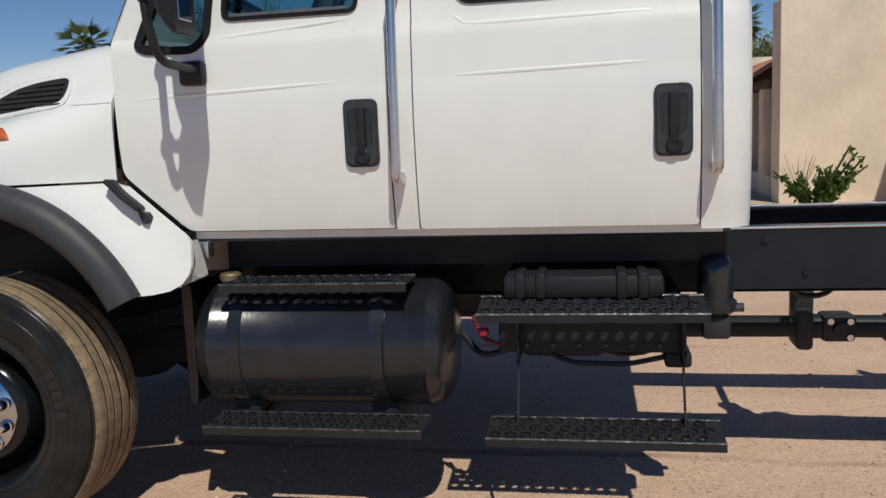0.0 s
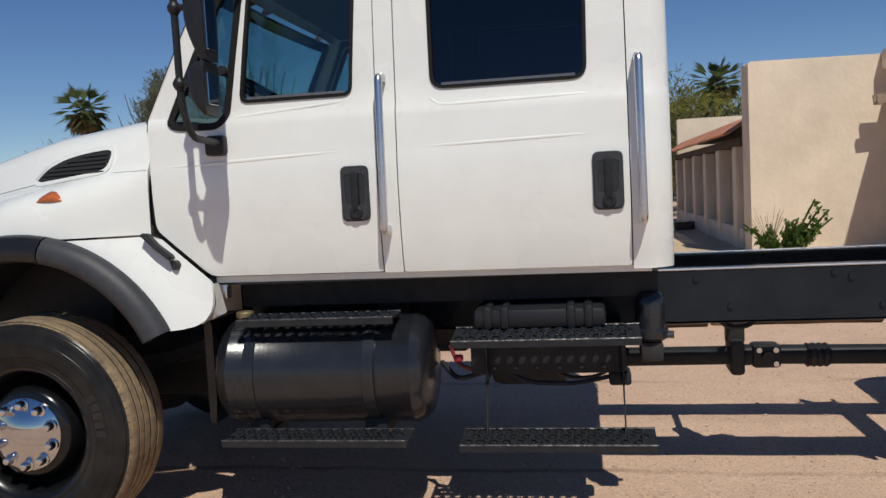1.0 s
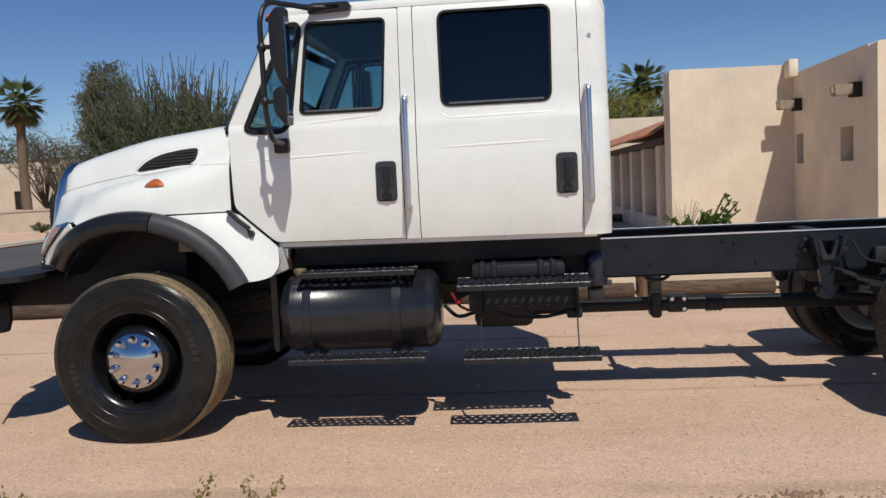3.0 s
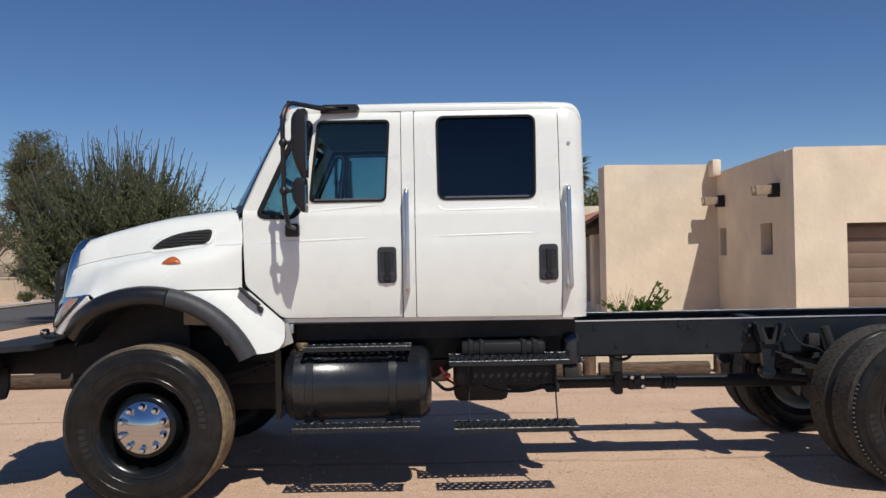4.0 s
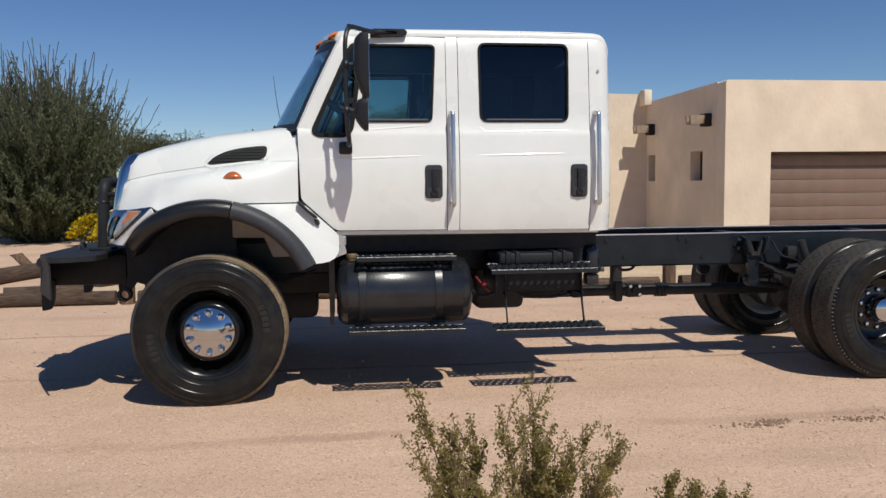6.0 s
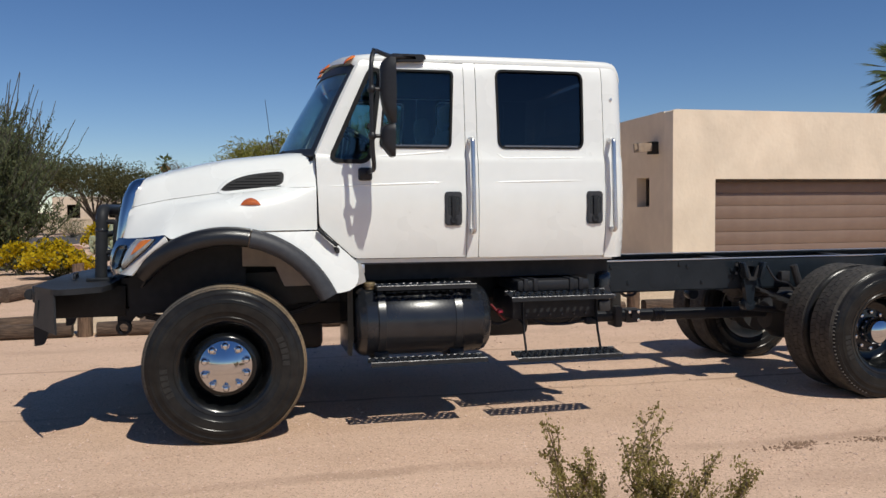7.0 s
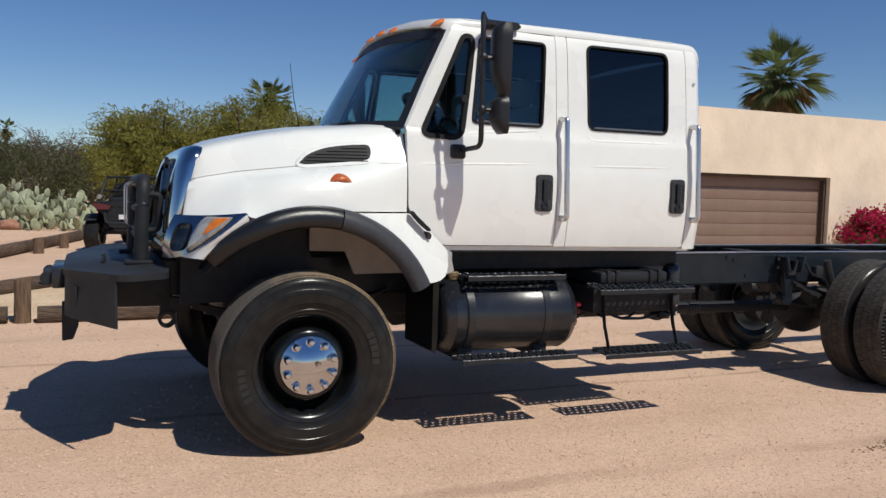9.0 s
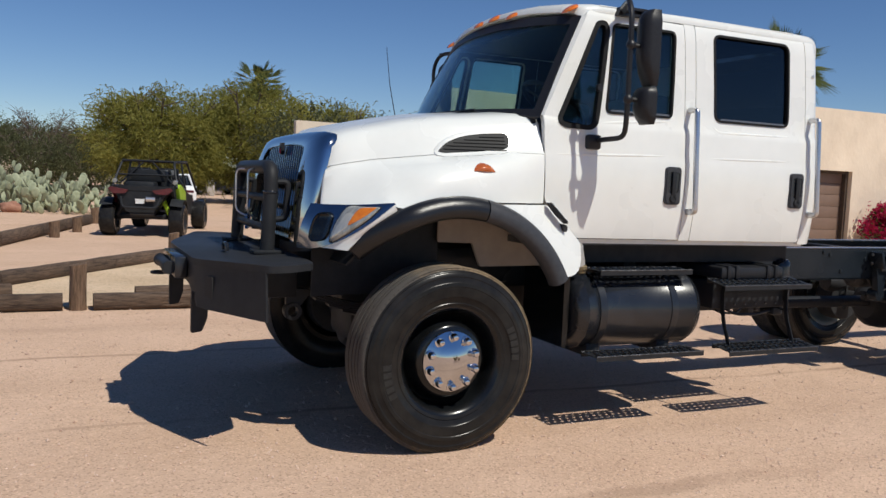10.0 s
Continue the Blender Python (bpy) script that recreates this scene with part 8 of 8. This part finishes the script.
def far_house(x0, x1, y0, y1, h, label, tiled=False, seed=1):
    hs = thing("far_house", ((x0 + x1) / 2, (y0 + y1) / 2, 0), label, "house")
    n = max(2, int((x1 - x0) / 2.6))
    holes = []
    for i in range(n):
        a = x0 + (i + 0.5) * (x1 - x0) / n
        holes.append([(a - 0.5, 0.95), (a + 0.5, 0.95), (a + 0.5, 2.05), (a - 0.5, 2.05)])
    part("wall", slab([(x0, -0.1), (x1, -0.1), (x1, h), (x0, h)], holes, 0.25, "xz", y0), M_FARWALL, hs)
    part("wall", box(x0, x0 + 0.25, y0 + 0.251, y1, -0.1, h), M_FARWALL, hs)
    part("wall", box(x1 - 0.25, x1, y0 + 0.251, y1, -0.1, h), M_FARWALL, hs)
    part("wall", box(x0, x1, y1 + 0.002, y1 + 0.25, -0.1, h), M_FARWALL, hs)
    for hl in holes:
        w = part("window", box(hl[0][0] + 0.003, hl[1][0] - 0.003, y0 + 0.10, y0 + 0.13, 0.953, 2.047), M_DARKGLASS, hs, "dark window")
        part("window_frame", slab(hl, [offset2d(hl, -0.06)], 0.05, "xz", y0 + 0.05), M_WOODDARK, w)
    part("inner_wall", box(x0 + 0.3, x1 - 0.3, y0 + 1.2, y0 + 1.3, 0, h - 0.3), M_DARKIN, hs)
    if tiled:
        ym = (y0 + y1) / 2
        rf = slab([(y0 - 0.5, h - 0.05), (ym, h + 1.0), (y1 + 0.5, h - 0.05), (y1 + 0.5, h + 0.1), (ym, h + 1.18), (y0 - 0.5, h + 0.1)], (), x1 - x0 + 0.8, "yz", x0 - 0.4)
        part("roof", rf, M_ROOFTILE, hs, "clay tile roof", smooth=False)
    else:
        part("roof", box(x0 + 0.25, x1 - 0.25, y0 + 0.25, y1, h - 0.35, h - 0.25), M_CONCRETE, hs)
    return hs


far_house(-34, -16.5, 41.2, 50, 3.7, "flat-roofed beige stucco house across the road")
far_house(9.0, 15.0, 44, 52, 4.5, "flat-roofed pale stucco house beyond the trees")
far_house(-15, -5.5, 66, 74, 2.7, "distant pale flat-roofed house behind trees")
far_house(-2.5, 8, 70, 78, 3.0, "distant pale stucco house behind trees", True)


def garden_wall(x0, y0, x1, y1, h, label):
    d = Vector((x1 - x0, y1 - y0, 0))
    n = d.normalized().cross(Vector((0, 0, 1))) * 0.1
    bm = slab([(x0 - n.x, y0 - n.y), (x1 - n.x, y1 - n.y), (x1 + n.x, y1 + n.y), (x0 + n.x, y0 + n.y)], (), h, "xy", 0.0)
    w = solo("garden_wall", bm, M_FARWALL, label, "wall", smooth=False)
    cap = slab([(x0 - 1.3 * n.x, y0 - 1.3 * n.y), (x1 - 1.3 * n.x, y1 - 1.3 * n.y), (x1 + 1.3 * n.x, y1 + 1.3 * n.y), (x0 + 1.3 * n.x, y0 + 1.3 * n.y)], (), 0.08, "xy", h)
    part("coping", cap, M_FARWALL, w, smooth=False)
    return w


garden_wall(-26.5, 20.5, -15.6, 40.6, 0.95, "low tan stucco garden wall by the road")
garden_wall(-13.5, 55.5, -3.0, 57.0, 0.9, "low pale garden wall beside the far road")
for x, y, r, h, sd in ((-15.2, 28.2, 0.5, 0.55, 71), (-12.6, 30.8, 0.45, 0.5, 72), (-8.6, 21.0, 0.5, 0.6, 73), (-18.9, 29.8, 0.5, 0.5, 74), (-9.4, 44.0, 1.2, 1.2, 75), (-22.6, 37.6, 1.1, 1.5, 76), (-20.9, 40.2, 0.9, 1.3, 77), (0.25, 38.0, 0.75, 1.25, 78)):
    mound("desert_shrub", x, y, r, h, sd, M_LEAF_OLIVE, None, "small olive-green desert shrub on the verge", "bush", 1400, 0.08)


def rock(x, y, r, seed):
    bm = bmesh.new()
    bmesh.ops.create_icosphere(bm, subdivisions=3, radius=r)
    for v in bm.verts:
        k = 1 + 0.35 * noise.noise(v.co * (2.2 / r) * 0.5 + Vector((seed, 0, 0)))
        v.co = Vector((x + v.co.x * k * 1.2, y + v.co.y * k, max(-0.02, r * 0.5 + v.co.z * k * 0.75)))
    return solo("rock", bm, M_ROCK, "rounded red-brown rock beside the cactus", "rock", angle=40)


rock(-3.2, 22.3, 0.26, 3), rock(-5.6, 24.1, 0.26, 8)


def urn(x, y, z0, h):
    """A pale garden urn on a pedestal."""
    t = thing("garden_urn", (x, y, 0), "white stone garden urn on a pedestal far off", "urn")
    part("pedestal", box(x - 0.22, x + 0.22, y - 0.22, y + 0.22, 0.0, z0, 0.03), M_CONCRETE, t)
    part("bowl", lathe([(0.0, 0.0), (0.18, 0.0), (0.12, 0.10 * h), (0.10, 0.25 * h), (0.20, 0.5 * h), (0.26, 0.75 * h), (0.34, h), (0.28, h), (0.2, 0.8 * h), (0.0, 0.7 * h)], (x, y, z0), "z", 20), M_CARWHITE, t)


urn(5.9, 44.0, 0.85, 0.95)


# ---- loose grit ----
def grit(name, x0, x1, y0, y1, count, s0, s1, seed, m, label):
    """Small stones lying on the ground, too many to count."""
    rng = np.random.default_rng(seed)
    base = np.array([(1, 0, 0), (-1, 0, 0), (0, 1, 0), (0, -1, 0), (0, 0, 1), (0, 0, -1)], float)
    tri = np.array([(0, 2, 4), (2, 1, 4), (1, 3, 4), (3, 0, 4), (2, 0, 5), (1, 2, 5), (3, 1, 5), (0, 3, 5)])
    px, py = (rng.uniform(x0, x1, count), rng.uniform(y0, y1, count)) if y1 - y0 > 0.5 else (rng.normal((x0 + x1) / 2, (x1 - x0) / 4, count), rng.normal((y0 + y1) / 2, 0.03, count))
    sz = s0 + (s1 - s0) * rng.uniform(0, 1, count) ** 3
    v = base[None] * sz[:, None, None] * rng.uniform(0.6, 1.3, (count, 6, 1))
    a = rng.uniform(0, 6.28, count)
    x = v[:, :, 0] * np.cos(a)[:, None] - v[:, :, 1] * np.sin(a)[:, None]
    y = v[:, :, 0] * np.sin(a)[:, None] + v[:, :, 1] * np.cos(a)[:, None]
    hz = np.array([0.010 * noise.noise((p * 0.9, q * 1.2, 3)) + 0.006 * noise.noise((p * 3.1, q * 3.1, 7)) for p, q in zip(px, py)])
    verts = np.stack([x + px[:, None], y + py[:, None], v[:, :, 2] * 0.7 + hz[:, None] + sz[:, None] * 0.25], 2).reshape(-1, 3)
    faces = (tri[None] + 6 * np.arange(count)[:, None, None]).reshape(-1, 3)
    me = bpy.data.meshes.new("grit")
    me.from_pydata(verts.tolist(), [], faces.tolist())
    me.materials.append(m)
    ob = new(name, me)
    return tagged(ob, label, "gravel", kind="stuff")


grit("loose_grit", -5.0, 6.5, -4.4, -0.6, 16000, 0.003, 0.011, 5, M_GRIT, "loose pinkish granite grit on the drive")
grit("loose_gravel", -5.0, 8.0, -0.6, 4.0, 6000, 0.004, 0.014, 6, M_GRIT, "loose pinkish granite grit under the truck")
M_SOIL = mat("damp_soil", (0.20, 0.125, 0.08), 0.95, col2=(0.28, 0.18, 0.12), scale=12)
for i, (x, y, w) in enumerate(((3.35, -2.13, 0.30), (3.45, -2.09, 0.12), (4.0, -2.12, 0.22), (4.45, -2.00, 0.30))):
    grit("soil_crumbs", x - w, x + w, y - 0.035, y + 0.045, 170, 0.003, 0.013, 30 + i, M_SOIL, "dark damp soil crumbs scattered on the drive")
